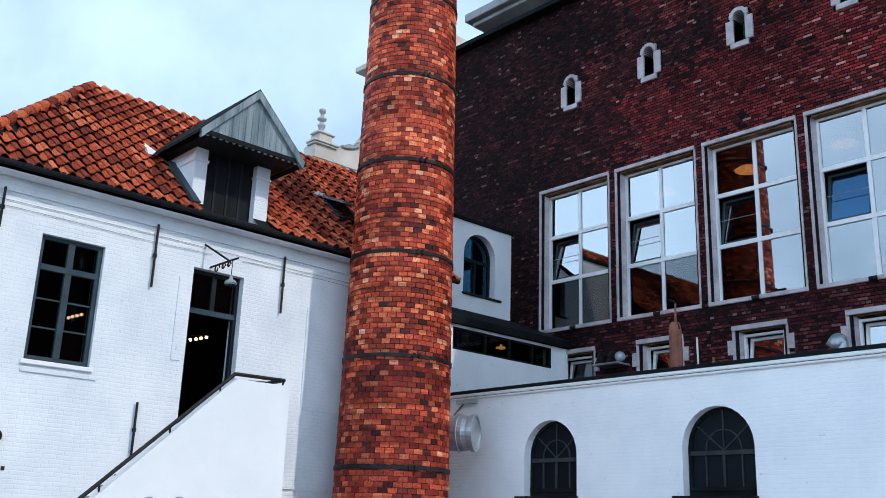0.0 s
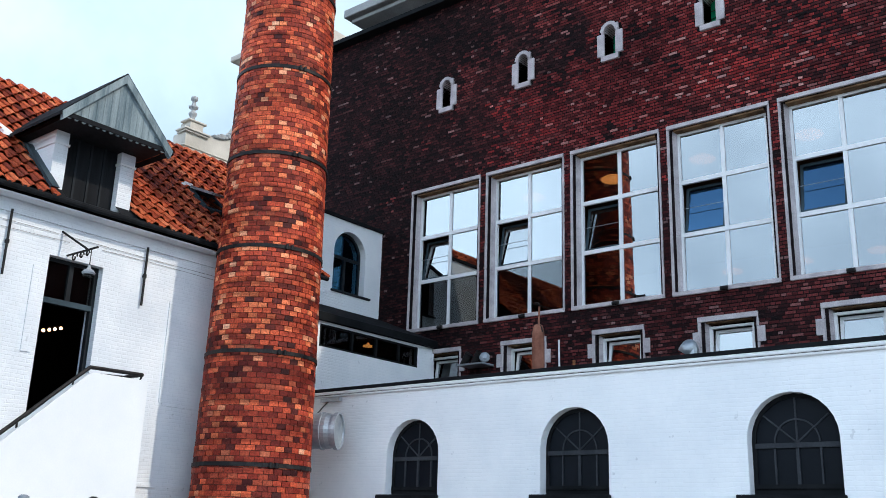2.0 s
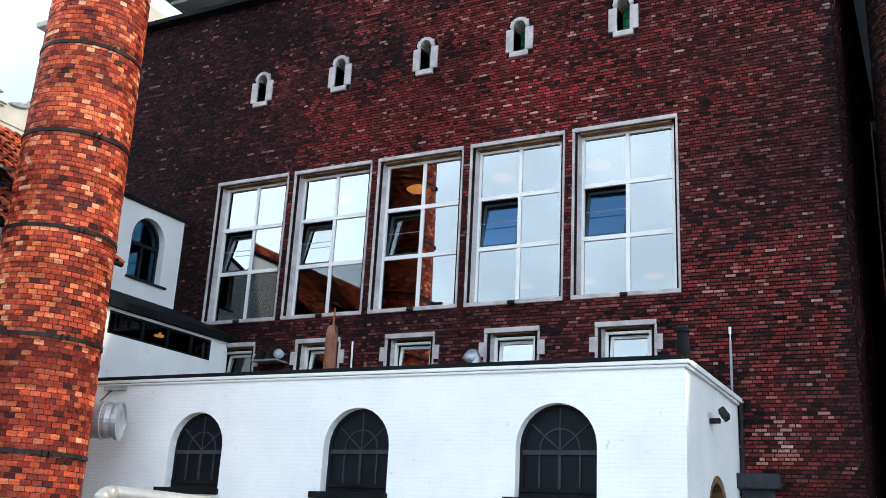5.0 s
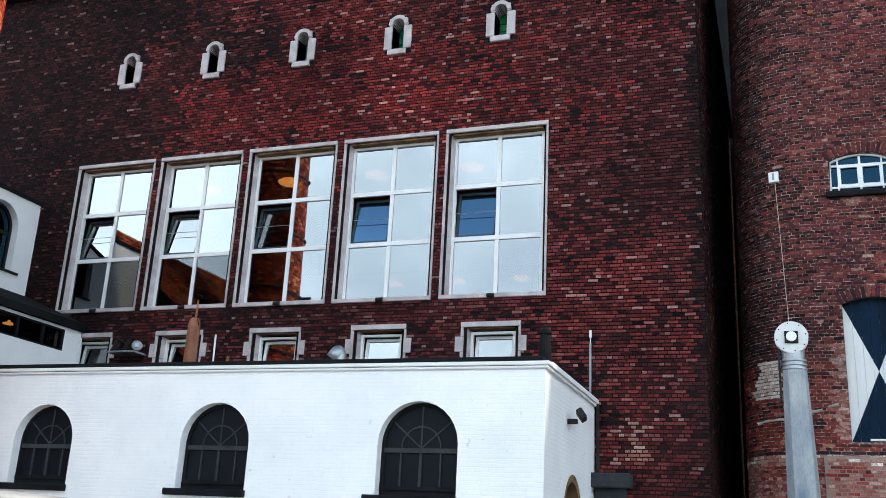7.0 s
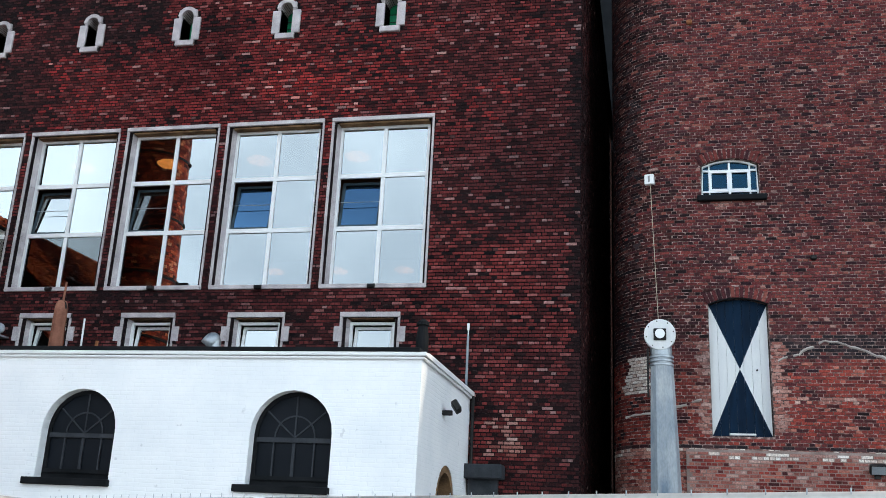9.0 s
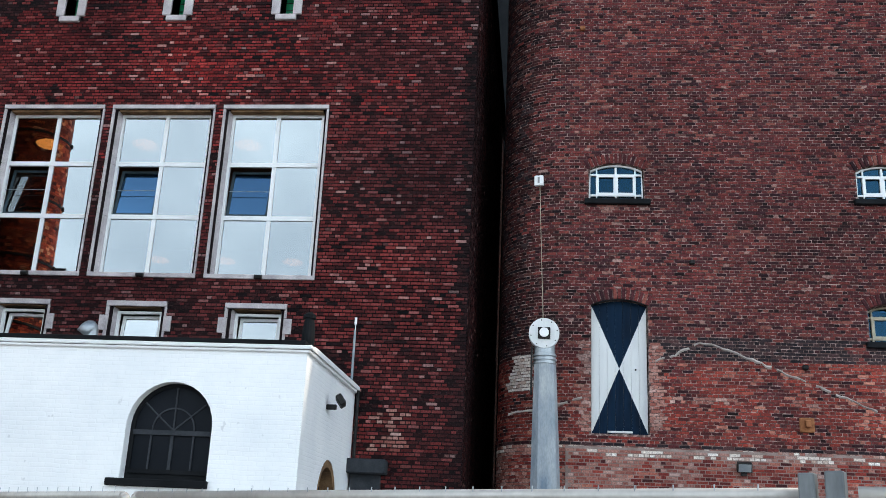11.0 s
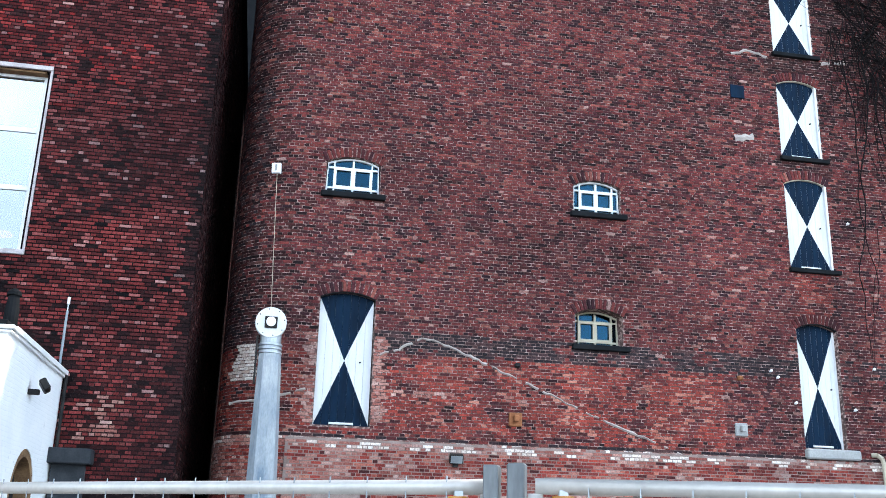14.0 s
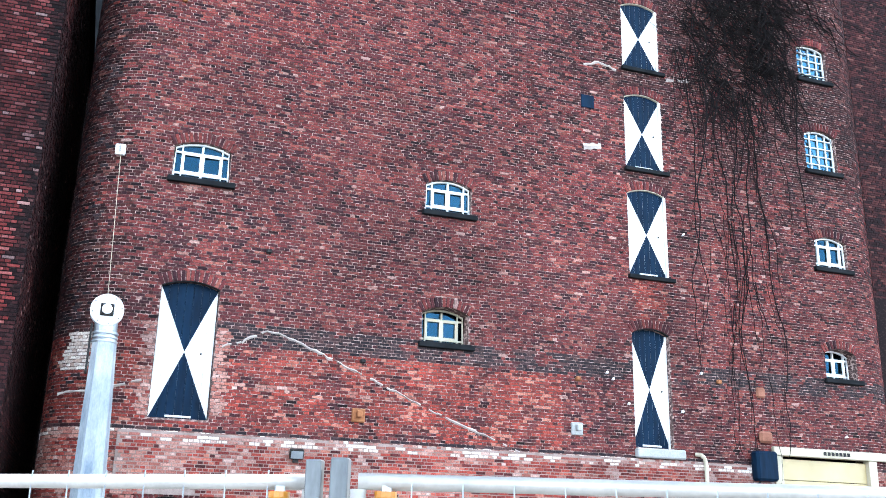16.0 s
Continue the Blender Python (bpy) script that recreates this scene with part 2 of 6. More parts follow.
M_stone = rough_material("grey_limestone", (0.33, 0.295, 0.305), (0.62, 0.56, 0.56), 2.5, 0.85, dirt=0.4)
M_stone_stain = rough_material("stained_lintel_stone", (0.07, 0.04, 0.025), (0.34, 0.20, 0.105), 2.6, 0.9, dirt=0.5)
M_pale_stone = rough_material("pale_gable_stone", (0.46, 0.41, 0.35), (0.66, 0.60, 0.52), 0.8, 0.85, dirt=0.3)
M_slate = rough_material("dark_slate_stone", (0.020, 0.023, 0.028), (0.055, 0.060, 0.068), 2.0, 0.85, dirt=0.4)
M_concrete = rough_material("weathered_concrete", (0.26, 0.26, 0.26), (0.42, 0.42, 0.41), 1.2, 0.9, dirt=0.4)
M_white_frame = rough_material("white_window_paint", (0.66, 0.67, 0.68), (0.76, 0.76, 0.76), 2, 0.4, relief=0, dirt=0.08)
M_dark_frame = rough_material("dark_grey_paint", (0.006, 0.008, 0.010), (0.018, 0.022, 0.026), 3, 0.5, relief=0.001)
M_blue_frame = rough_material("slate_blue_paint", (0.022, 0.038, 0.048), (0.045, 0.068, 0.082), 3, 0.5, relief=0.001)
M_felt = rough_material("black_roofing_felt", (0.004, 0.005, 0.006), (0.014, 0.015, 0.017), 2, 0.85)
M_iron = rough_material("black_iron", (0.010, 0.010, 0.012), (0.035, 0.032, 0.030), 6, 0.55, 0.4)
M_rust = rough_material("rusty_iron", (0.16, 0.055, 0.022), (0.36, 0.15, 0.07), 9, 0.9)
M_galv = rough_material("galvanised_steel", (0.24, 0.27, 0.30), (0.42, 0.45, 0.47), 4, 0.42, 0.6, relief=0.001, dirt=0.2)
M_galv_dull = rough_material("dull_galvanised_steel", (0.13, 0.14, 0.15), (0.22, 0.23, 0.235), 6, 0.6, 0.3, relief=0.001, stretch=(1, 1, 0.3), dirt=0.45)
M_zinc = rough_material("blue_grey_zinc", (0.13, 0.18, 0.24), (0.46, 0.475, 0.48), 2.4, 0.65, 0.25, relief=0.002, stretch=(1, 1, 0.35), dirt=0.35)
M_tile = brick_material("clay_pantile", ((0, (0.13, 0.028, 0.018)), (0.3, (0.34, 0.065, 0.030)), (0.7, (0.52, 0.115, 0.045)), (1, (0.64, 0.20, 0.09))), broad=((0.3, (0.62, 0.55, 0.55)), (0.7, (1.15, 1.1, 1.05))), broad_scale=0.8, roughness=0.6)
M_tile_1 = brick_material("clay_pantile_single", ((0, (0.13, 0.028, 0.018)), (0.3, (0.34, 0.065, 0.030)), (0.7, (0.52, 0.115, 0.045)), (1, (0.64, 0.20, 0.09))), False, broad=((0.3, (0.62, 0.55, 0.55)), (0.7, (1.15, 1.1, 1.05))), broad_scale=0.8, roughness=0.6)
M_boards = rough_material("silvered_boards", (0.085, 0.125, 0.15), (0.34, 0.40, 0.41), 1.5, 0.85, stretch=(5, 5, 0.4), dirt=0.65)
M_dark_wood = rough_material("tarred_boards", (0.004, 0.005, 0.006), (0.014, 0.015, 0.018), 2, 0.8, stretch=(3, 3, 0.4))
M_blue = rough_material("shutter_blue_paint", (0.0006, 0.006, 0.016), (0.0016, 0.016, 0.040), 2.2, 0.7, stretch=(4, 4, 0.6), relief=0.001, dirt=0.08)
M_shutter_white = rough_material("shutter_white_paint", (0.60, 0.61, 0.62), (0.70, 0.70, 0.69), 2.5, 0.55, stretch=(3, 3, 0.6), relief=0.001, dirt=0.15)
M_cream = rough_material("cream_enamel", (0.34, 0.26, 0.13), (0.44, 0.35, 0.19), 0.9, 0.45, relief=0.001, dirt=0.15)
M_cream_frame = rough_material("cream_frame_paint", (0.40, 0.35, 0.26), (0.52, 0.47, 0.37), 1.2, 0.6, relief=0.001, dirt=0.25)
M_ground = rough_material("grey_paving", (0.20, 0.20, 0.19), (0.32, 0.31, 0.30), 0.8, 0.9)
M_plaster = rough_material("dim_room_plaster", (0.10, 0.09, 0.08), (0.16, 0.14, 0.12), 0.8, 0.9)
# near-black: the shade of the unlit rooms is put into the colour
M_room_dark = rough_material("unlit_room_dark", (0.012, 0.012, 0.013), (0.025, 0.024, 0.024), 0.8, 0.9)
M_vine = rough_material("bare_vine_bark", (0.004, 0.003, 0.004), (0.016, 0.012, 0.012), 5, 0.9)
M_amber = rough_material("amber_plastic", (0.34, 0.12, 0.008), (0.46, 0.18, 0.015), 8, 0.3, relief=0, dirt=0.1)
M_post = rough_material("rusty_brown_flue", (0.16, 0.06, 0.04), (0.34, 0.15, 0.10), 4, 0.85, dirt=0.4)
M_limed_mortar = rough_material("pale_old_mortar", (0.30, 0.25, 0.23), (0.52, 0.46, 0.42), 4, 0.95, dirt=0.4)
M_plinth_mortar = rough_material("pinkish_plinth_mortar", (0.19, 0.135, 0.12), (0.34, 0.26, 0.235), 4, 0.95, dirt=0.4)
M_galv_white = rough_material("pale_galvanised_tube", (0.38, 0.355, 0.33), (0.52, 0.485, 0.45), 5, 0.35, 0.25, relief=0, dirt=0.15)
M_box = rough_material("white_plastic", (0.72, 0.72, 0.72), (0.80, 0.80, 0.80), 4, 0.4, relief=0, dirt=0.05)
M_pane = pane_material("mirror_coated_pane", 0.8, (0.335, 0.360, 0.372), (1.0, 1.0, 1.0))
# weak mirrors and blue tints put darker and bluer reflections into the glass
M_pane_low = pane_material("weakly_mirroring_pane", 0.6, (0.12, 0.135, 0.142), (1.0, 1.0, 1.0))
M_pane_sash = pane_material("sky_tinted_pane", 0.8, (0.05, 0.12, 0.22), (1.0, 1.0, 1.0))
M_pane_sky = pane_material("sky_blue_pane", 0.8, (0.03, 0.09, 0.145), (0.8, 0.9, 1.0))
M_pane_dim = pane_material("plain_dim_pane", 0.6, (0.045, 0.0475, 0.05), (0.95, 1.0, 1.0))
M_pane_blue = pane_material("blue_reflecting_pane", 0.8, (0.008, 0.030, 0.054), (0.8, 0.9, 1.0))
M_dark_glass = rough_material("dark_glass", (0.003, 0.005, 0.008), (0.006, 0.008, 0.012), 1.5, 0.55, relief=0, dirt=0.1)
M_pane_green = rough_material("green_glass_pane", (0.005, 0.16, 0.07), (0.01, 0.26, 0.12), 6, 0.2, relief=0, dirt=0.1)
M_lamp = lamp_material("warm_lamp_glow", (1.0, 0.38, 0.09), 1.2)
M_bulb = lamp_material("bulb_glow", (1.0, 0.55, 0.30), 3.5)

# old matt paint and dusty glass shine little
for mt in (M_blue, M_dark_glass, M_felt):
    mt.node_tree.nodes["Principled BSDF"].inputs["Specular IOR Level"].default_value = 0.1

# ---- building helpers ----
FRONT = Matrix.Identity(4)


def facing_x(x):
    """Wall plane that faces +x: its run is the world's y."""
    return Matrix.Translation((x, 0, 0)) @ Matrix.Rotation(radians(90), 4, "Z")


def facing_y(y):
    """Wall plane that faces -y: its run is the world's x."""
    return Matrix.Translation((0, y, 0))


def thing(name, label, category, group="", kind="", at=(0, 0, 0)):
    ob = new(name)
    ob.location = at
    return tagged(ob, label, category, group, kind)


def mesh_object(name, mesh, parent=None, label="", matrix=None):
    ob = new(name, mesh)
    if parent is not None:
        ob.parent = parent
        up, total = parent, Matrix.Identity(4)
        while up is not None:
            total = up.matrix_basis @ total if up.parent is None else up.matrix_parent_inverse @ up.matrix_basis @ total
            up = up.parent
        ob.matrix_parent_inverse = total.inverted()
    if matrix is not None:
        ob.matrix_basis = matrix
    if label:
        ob["label"] = label
    return ob


def part(name, bm, mats, parent=None, label="", m=None, smooth=False):
    """Link a bmesh, given in world places (or in those of m), as one mesh."""
    if m is not None:
        bmesh.ops.transform(bm, matrix=m, verts=bm.verts)
    bmesh.ops.recalc_face_normals(bm, faces=bm.faces)
    me = bpy.data.meshes.new(name)
    bm.to_mesh(me)
    bm.free()
    for mt in mats if isinstance(mats, (list, tuple)) else (mats,):
        me.materials.append(mt)
    if smooth:
        for p in me.polygons:
            p.use_smooth = True
    return mesh_object(name, me, parent, label)


def box(bm, x0, x1, y0, y1, z0, z1, bevel=0.0, mi=0):
    vs = [bm.verts.new(p) for p in ((x0, y0, z0), (x1, y0, z0), (x1, y1, z0), (x0, y1, z0), (x0, y0, z1), (x1, y0, z1), (x1, y1, z1), (x0, y1, z1))]
    fs = [bm.faces.new([vs[i] for i in f]) for f in ((3, 2, 1, 0), (4, 5, 6, 7), (0, 1, 5, 4), (1, 2, 6, 5), (2, 3, 7, 6), (3, 0, 4, 7))]
    for f in fs:
        f.material_index = mi
    if bevel:
        bmesh.ops.bevel(bm, geom=list({e for f in fs for e in f.edges}), offset=bevel, segments=1, affect="EDGES")
    return bm


def boxed(*a, bevel=0.0):
    return box(bmesh.new(), *a, bevel=bevel)


def prism(bm, loop, y0, y1, mi=0):
    """Push a flat outline of (x, z) through from y0 to y1."""
    a = [bm.verts.new((x, y0, z)) for x, z in loop]
    b = [bm.verts.new((x, y1, z)) for x, z in loop]
    n = len(loop)
    fs = [bm.faces.new(a), bm.faces.new(b[::-1])] + [bm.faces.new((a[i], b[i], b[(i + 1) % n], a[(i + 1) % n])) for i in range(n)]
    for f in fs:
        f.material_index = mi
    return bm


def tube(bm, p0, p1, r0, r1=None, n=12, caps=True):
    p0, p1 = Vector(p0), Vector(p1)
    r1 = r0 if r1 is None else r1
    q = (p1 - p0).to_track_quat("Z", "Y")
    rings = []
    for p, r in ((p0, r0), (p1, r1)):
        rings.append([bm.verts.new(p + q @ Vector((r * math.cos(2 * math.pi * k / n), r * math.sin(2 * math.pi * k / n), 0))) for k in range(n)])
    for k in range(n):
        bm.faces.new((rings[0][k], rings[0][(k + 1) % n], rings[1][(k + 1) % n], rings[1][k]))
    if caps:
        bm.faces.new(rings[0][::-1]), bm.faces.new(rings[1])
    return bm


def lathe(bm, at, profile, n=20, axis=None):
    """Turn a profile of (radius, height) about the upright through at, or about axis."""
    q = Vector(axis).to_track_quat("Z", "Y") if axis else None
    rings = []
    for r, h in profile:
        ring = []
        for k in range(n):
            v = Vector((r * math.cos(2 * math.pi * k / n), r * math.sin(2 * math.pi * k / n), h))
            ring.append(bm.verts.new(Vector(at) + (q @ v if q else v)))
        rings.append(ring)
    for a, b in zip(rings, rings[1:]):
        for k in range(n):
            bm.faces.new((a[k], a[(k + 1) % n], b[(k + 1) % n], b[k]))
    bm.faces.new(rings[0][::-1]), bm.faces.new(rings[-1])
    return bm


class Opening:
    """An opening u0..u1, z0..z1 in a wall; rise is the height of its arched head (0: flat)."""

    def __init__(self, u0, u1, z0, z1, rise=0.0):
        self.u0, self.u1, self.z0, self.z1, self.rise = u0, u1, z0, z1, rise
        self.mid, self.half = (u0 + u1) / 2, (u1 - u0) / 2
        if rise:
            self.R = (self.half ** 2 + rise ** 2) / (2 * rise)
            self.cz = z1 - self.R

    def span(self, z):
        if z <= self.z0 or z >= self.z1:
            return None
        if not self.rise or z <= self.z1 - self.rise:
            return self.u0, self.u1
        h = math.sqrt(max(0, self.R ** 2 - (z - self.cz) ** 2))
        return self.mid - h, self.mid + h

    def loop(self, grow=0.0, n=14, z0=None):
        """Outline, anticlockwise from the lower left."""
        z0 = self.z0 - grow if z0 is None else z0
        pts = [(self.u0 - grow, z0), (self.u1 + grow, z0)]
        if not self.rise:
            return pts + [(self.u1 + grow, self.z1 + grow), (self.u0 - grow, self.z1 + grow)]
        a = math.asin(min(1, self.half / self.R))
        for k in range(n + 1):
            t = a - 2 * a * k / n
            pts.append((self.mid + (self.R + grow) * math.sin(t), self.cz + (self.R + grow) * math.cos(t)))
        return pts


def wall(name, outline, openings, thick, mat, m, parent=None, label="", kind="structure"):
    """A wall of real thickness with its openings cut through. It faces -y before m."""
    bm = bmesh.new()
    for loop in [outline] + [o.loop() for o in openings]:
        vs = [bm.verts.new((u, 0, z)) for u, z in loop]
        for i in range(len(vs)):
            bm.edges.new((vs[i], vs[(i + 1) % len(vs)]))
    bmesh.ops.triangle_fill(bm, use_beauty=True, use_dissolve=False, edges=bm.edges[:], normal=(0, -1, 0))
    ret = bmesh.ops.extrude_face_region(bm, geom=bm.faces[:])
    bmesh.ops.translate(bm, vec=(0, thick, 0), verts=[g for g in ret["geom"] if isinstance(g, bmesh.types.BMVert)])
    ob = part(name, bm, mat, parent, label, m)
    if kind:
        ob["kind"] = kind
    return ob


def ring(bm, inner, outer, y0, y1, mi=0, closed=True):
    """A frame between two outlines with the same number of points; not closed, an arch."""
    n = len(inner)
    v = [[bm.verts.new((x, y, z)) for x, z in lp] for lp, y in ((inner, y0), (outer, y0), (inner, y1), (outer, y1))]
    for i in range(n if closed else n - 1):
        j = (i + 1) % n
        for a, b in ((0, 1), (1, 3), (3, 2), (2, 0)):
            bm.faces.new((v[a][i], v[a][j], v[b][j], v[b][i])).material_index = mi
    if not closed:
        for i in (0, n - 1):
            bm.faces.new((v[0][i], v[1][i], v[3][i], v[2][i])).material_index = mi
    return bm


def lay_bricks(s0, s1, z0, z1, openings, rng, course=0.0625, length=0.22, joint=0.011, depth=0.012, uneven=0.0):
    """Bricks in English bond: rows of (start, end, bottom, top, proud), cut at the openings."""
    rows = []
    z, k = z0, 0
    while z + course <= z1 + 1e-6:
        zm = z + course / 2
        step = length if k % 2 == 0 else length / 2
        gaps = sorted(g for g in (o.span(zm) for o in openings) if g)
        s = s0 - (0.25 * length if k % 4 == 1 else 0.5 * length if k % 4 == 2 else 0.25 * length if k % 4 == 3 else 0)
        while s < s1:
            pieces = [(max(s, s0), min(s + step - joint, s1))]
            for g0, g1 in gaps:
                nxt = []
                for a, b in pieces:
                    if g1 <= a or g0 >= b:
                        nxt.append((a, b))
                    else:
                        nxt += [(a, min(b, g0)), (max(a, g1), b)]
                pieces = nxt
            for a, b in pieces:
                wave = uneven * noise.noise((a * 0.9, z * 1.3, 6))
                if b - a > 0.03:
                    rows.append((a + rng.uniform(-0.004, 0.004), b + rng.uniform(-0.004, 0.004), z + wave + joint / 2 + rng.uniform(-0.002, 0.002), z + wave + course - joint / 2 + rng.uniform(-0.002, 0.002), depth + rng.uniform(-0.006, 0.006)))
            s += step
        z += course
        k += 1
    return rows


def brick_mesh(name, rows, place, mats, choose, parent, label=""):
    """All the bricks of rows as one mesh; place(s, z, d) gives the world point, choose(s, z) the material."""
    n = len(rows)
    verts = np.empty((n * 8, 3))
    for i, (a, b, lo, hi, d) in enumerate(rows):
        verts[8 * i:8 * i + 8] = [place(a, lo, d), place(b, lo, d), place(b, hi, d), place(a, hi, d), place(a, lo, -0.01), place(b, lo, -0.01), place(b, hi, -0.01), place(a, hi, -0.01)]
    base = np.array([[0, 1, 2, 3], [3, 2, 6, 7], [1, 0, 4, 5], [0, 3, 7, 4], [2, 1, 5, 6]])
    faces = (base[None] + 8 * np.arange(n)[:, None, None]).reshape(-1, 4)
    me = bpy.data.meshes.new(name)
    me.from_pydata(verts.tolist(), [], faces.tolist())
    for mt in mats:
        me.materials.append(mt)
    idx = np.repeat([choose((a + b) / 2, (lo + hi) / 2) for a, b, lo, hi, d in rows], 5)
    me.polygons.foreach_set("material_index", idx.astype(np.int32))
    me.update()
    ob = mesh_object(name, me, parent, label)
    ob["kind"] = "stuff"
    return ob


def single_brick_mesh(name, w, h, d, mat):
    bm = boxed(-w / 2, w / 2, -d, 0.01, -h / 2, h / 2, bevel=0.003)
    me = bpy.data.meshes.new(name)
    bm.to_mesh(me)
    bm.free()
    me.materials.append(mat)
    return me


def brick_wall(rows, place, turn, mats, choose, parent, single_mat, stretch, label="", limit=290):
    """The joined bricks of a wall and, within stretch (s0, s1, z0, z1), single ones."""
    near, rest, kinds = [], [], {}
    for r in rows:
        sm, zm = (r[0] + r[1]) / 2, (r[2] + r[3]) / 2
        if len(near) < limit and stretch[0] < sm < stretch[1] and stretch[2] < zm < stretch[3] and choose(sm, zm) == 0:
            near.append(r)
        else:
            rest.append(r)
    brick_mesh("brickwork", rest, place, mats, choose, parent, label)
    for a, b, lo, hi, d in near:
        key = round((b - a) * 50)
        if key not in kinds:
            kinds[key] = single_brick_mesh("brick", b - a, hi - lo, 0.014, single_mat)
        mesh_object("brick", kinds[key], parent, "", Matrix.Translation(place((a + b) / 2, (lo + hi) / 2, 0)) @ turn((a + b) / 2))

# ---- ground ----
bm = bmesh.new()
bmesh.ops.create_grid(bm, x_segments=40, y_segments=40, size=600)
ground = part("ground", bm, M_ground)
tagged(ground, "grey paved courtyard ground", "ground", kind="structure")

# ---- main building: dark brick front, y = 17.3 ----
FY = 17.3
TALL = [Opening(-15.62 + 2.34 * k, -13.61 + 2.34 * k, 6.46, 9.94) for k in range(5)]
LOW = [Opening(-15.10 + 2.34 * k, -14.10 + 2.34 * k, 4.75, 5.80) for k in range(5)]
SLIT = [Opening(-14.81 + 2.355 * k, -14.53 + 2.355 * k, 12.09, 12.84, 0.14) for k in range(5)]
facade = wall("wall_main", [(-22.6, 0), (-1.24, 0), (-1.24, 15.0), (-22.6, 15.0)], TALL + LOW + SLIT, 0.45, M_mortar_dark, facing_y(FY), label="dark red-brown brick front of the tall brewery building")
facade["category"] = "wall"
side = wall("wall_main_side", [(17.75, 0), (31, 0), (31, 15.0), (17.75, 15.0)], [], 0.45, M_shade_black, facing_x(-1.24))
tagged(side, "side wall in the narrow gap, its shade coloured in black", "wall", kind="structure")
bm = boxed(-22.6, -1.24, 30, 30.4, 0, 15.0)
tagged(part("wall_main_back", bm, M_plaster), "plain back wall of the hall", "wall", kind="structure")
bm = boxed(-22.6, -22.2, 17.75, 30, 0, 15.0)
tagged(part("wall_main_end", bm, M_plaster), "plain end wall of the hall", "wall", kind="structure")
bm = boxed(-22.75, -1.1, 17.0, 30.4, 15.0, 15.12)
box(bm, -22.8, -1.05, 17.12, 17.5, 15.12, 15.22)
tagged(part("roof_main", bm, M_felt), "flat roof with a dark coping edge", "roof", kind="structure")
bm = boxed(-22.2, -1.7, 17.76, 29.9, 10.75, 10.95)
tagged(part("ceiling", bm, M_plaster), "dim ceiling of the upper hall", "ceiling", kind="structure")
bm = boxed(-22.2, -1.7, 17.76, 29.9, 5.95, 6.15)
tagged(part("floor_upper", bm, M_plaster), "floor of the upper hall", "floor", kind="structure")
bm = boxed(-18.4, -9.0, 18.9, 26, 15.12, 16.55)
penthouse = thing("rooftop_penthouse", "grey concrete penthouse with a broad flat slab", "penthouse")
part("body", bm, M_concrete, penthouse)
bm = boxed(-19.4, -8.4, 18.3, 26.6, 16.55, 16.68, bevel=0.02)
box(bm, -19.55, -8.2, 18.1, 26.8, 16.68, 16.95, 0.02)
part("slab", bm, M_concrete, penthouse, "weathered concrete roof slab")

# ---- annex: white painted brick, y = 13.46 ----
AY, AX = 13.46, -3.23
ARCH = [Opening(-12.64, -11.41, 2.39, 3.74, 0.61), Opening(-9.26, -8.00, 2.39, 3.77, 0.62), Opening(-5.79, -4.52, 2.39, 3.79, 0.63)]
annex = wall("wall_annex", [(-15, 0), (AX, 0), (AX, 4.30), (-15, 4.30)], ARCH, 0.42, M_white_annex, facing_y(AY), label="white painted brick annex wall with arched windows")
annex["category"] = "wall"
DOORWAY = Opening(14.72, 16.22, 0.02, 2.92, 0.75)
aside = wall("wall_annex_side", [(13.88, 0), (17.3, 0), (17.3, 4.30), (13.88, 4.30)], [DOORWAY], 0.42, M_white_annex, facing_x(AX))
tagged(aside, "white painted brick end wall with an arched doorway", "wall", kind="structure")
bm = boxed(-15, AX + 0.05, AY - 0.05, 17.3, 4.30, 4.36)
tagged(part("roof_annex", bm, M_felt), "flat annex roof of black felt", "roof", kind="structure")
# moulded coping: two white steps with a felt edge above
bm = boxed(-15, AX + 0.05, AY - 0.05, AY + 0.12, 4.26, 4.305, bevel=0.012)
box(bm, -15, AX + 0.08, AY - 0.08, AY + 0.12, 4.305, 4.365, 0.012)
box(bm, AX - 0.12, AX + 0.05, AY + 0.121, 17.29, 4.26, 4.305)
box(bm, AX - 0.12, AX + 0.08, AY + 0.121, 17.29, 4.305, 4.38)
tagged(part("trim_annex", bm, M_render), "white moulded coping along the annex roof", "coping", kind="structure")
bm = boxed(-15, AX - 0.02, AY - 0.085, AY + 0.25, 4.366, 4.43, bevel=0.008)
tagged(part("trim_felt", bm, M_felt), "black felt edge above the coping", "roof edge", kind="structure")
bm = boxed(-15, AX - 0.45, AY + 2.9, AY + 3.0, 0, 4.3)
tagged(part("wall_annex_inner", bm, M_room_dark), "dark inner wall of the annex", "wall", kind="structure")

# ---- white house, x = -15 ----
HX = -15.0
HWIN, HDOOR = Opening(5.13, 6.13, 3.98, 5.92), Opening(7.70, 8.68, 2.95, 5.93)
house_wall = wall("wall_house", [(3.9, 0), (17.3, 0), (17.3, 4.4), (13.46, 4.4), (13.46, 6.62), (3.9, 6.62)], [HWIN, HDOOR], 0.4, M_white, facing_x(HX), label="whitewashed old brick house wall with uneven courses")
house_wall["category"] = "wall"
bm = boxed(-21.5, -15.4, 3.9, 4.3, 0, 6.62)
tagged(part("wall_house_end", bm, M_white), "whitewashed end wall of the house", "wall", kind="structure")
bm = boxed(-21.5, -21.1, 4.3, 17.3, 0, 6.62)
box(bm, -21.1, -15.4, 13.2, 13.46, 0, 6.62)
box(bm, -21.1, -15.4, 4.3, 13.2, 2.75, 2.95)
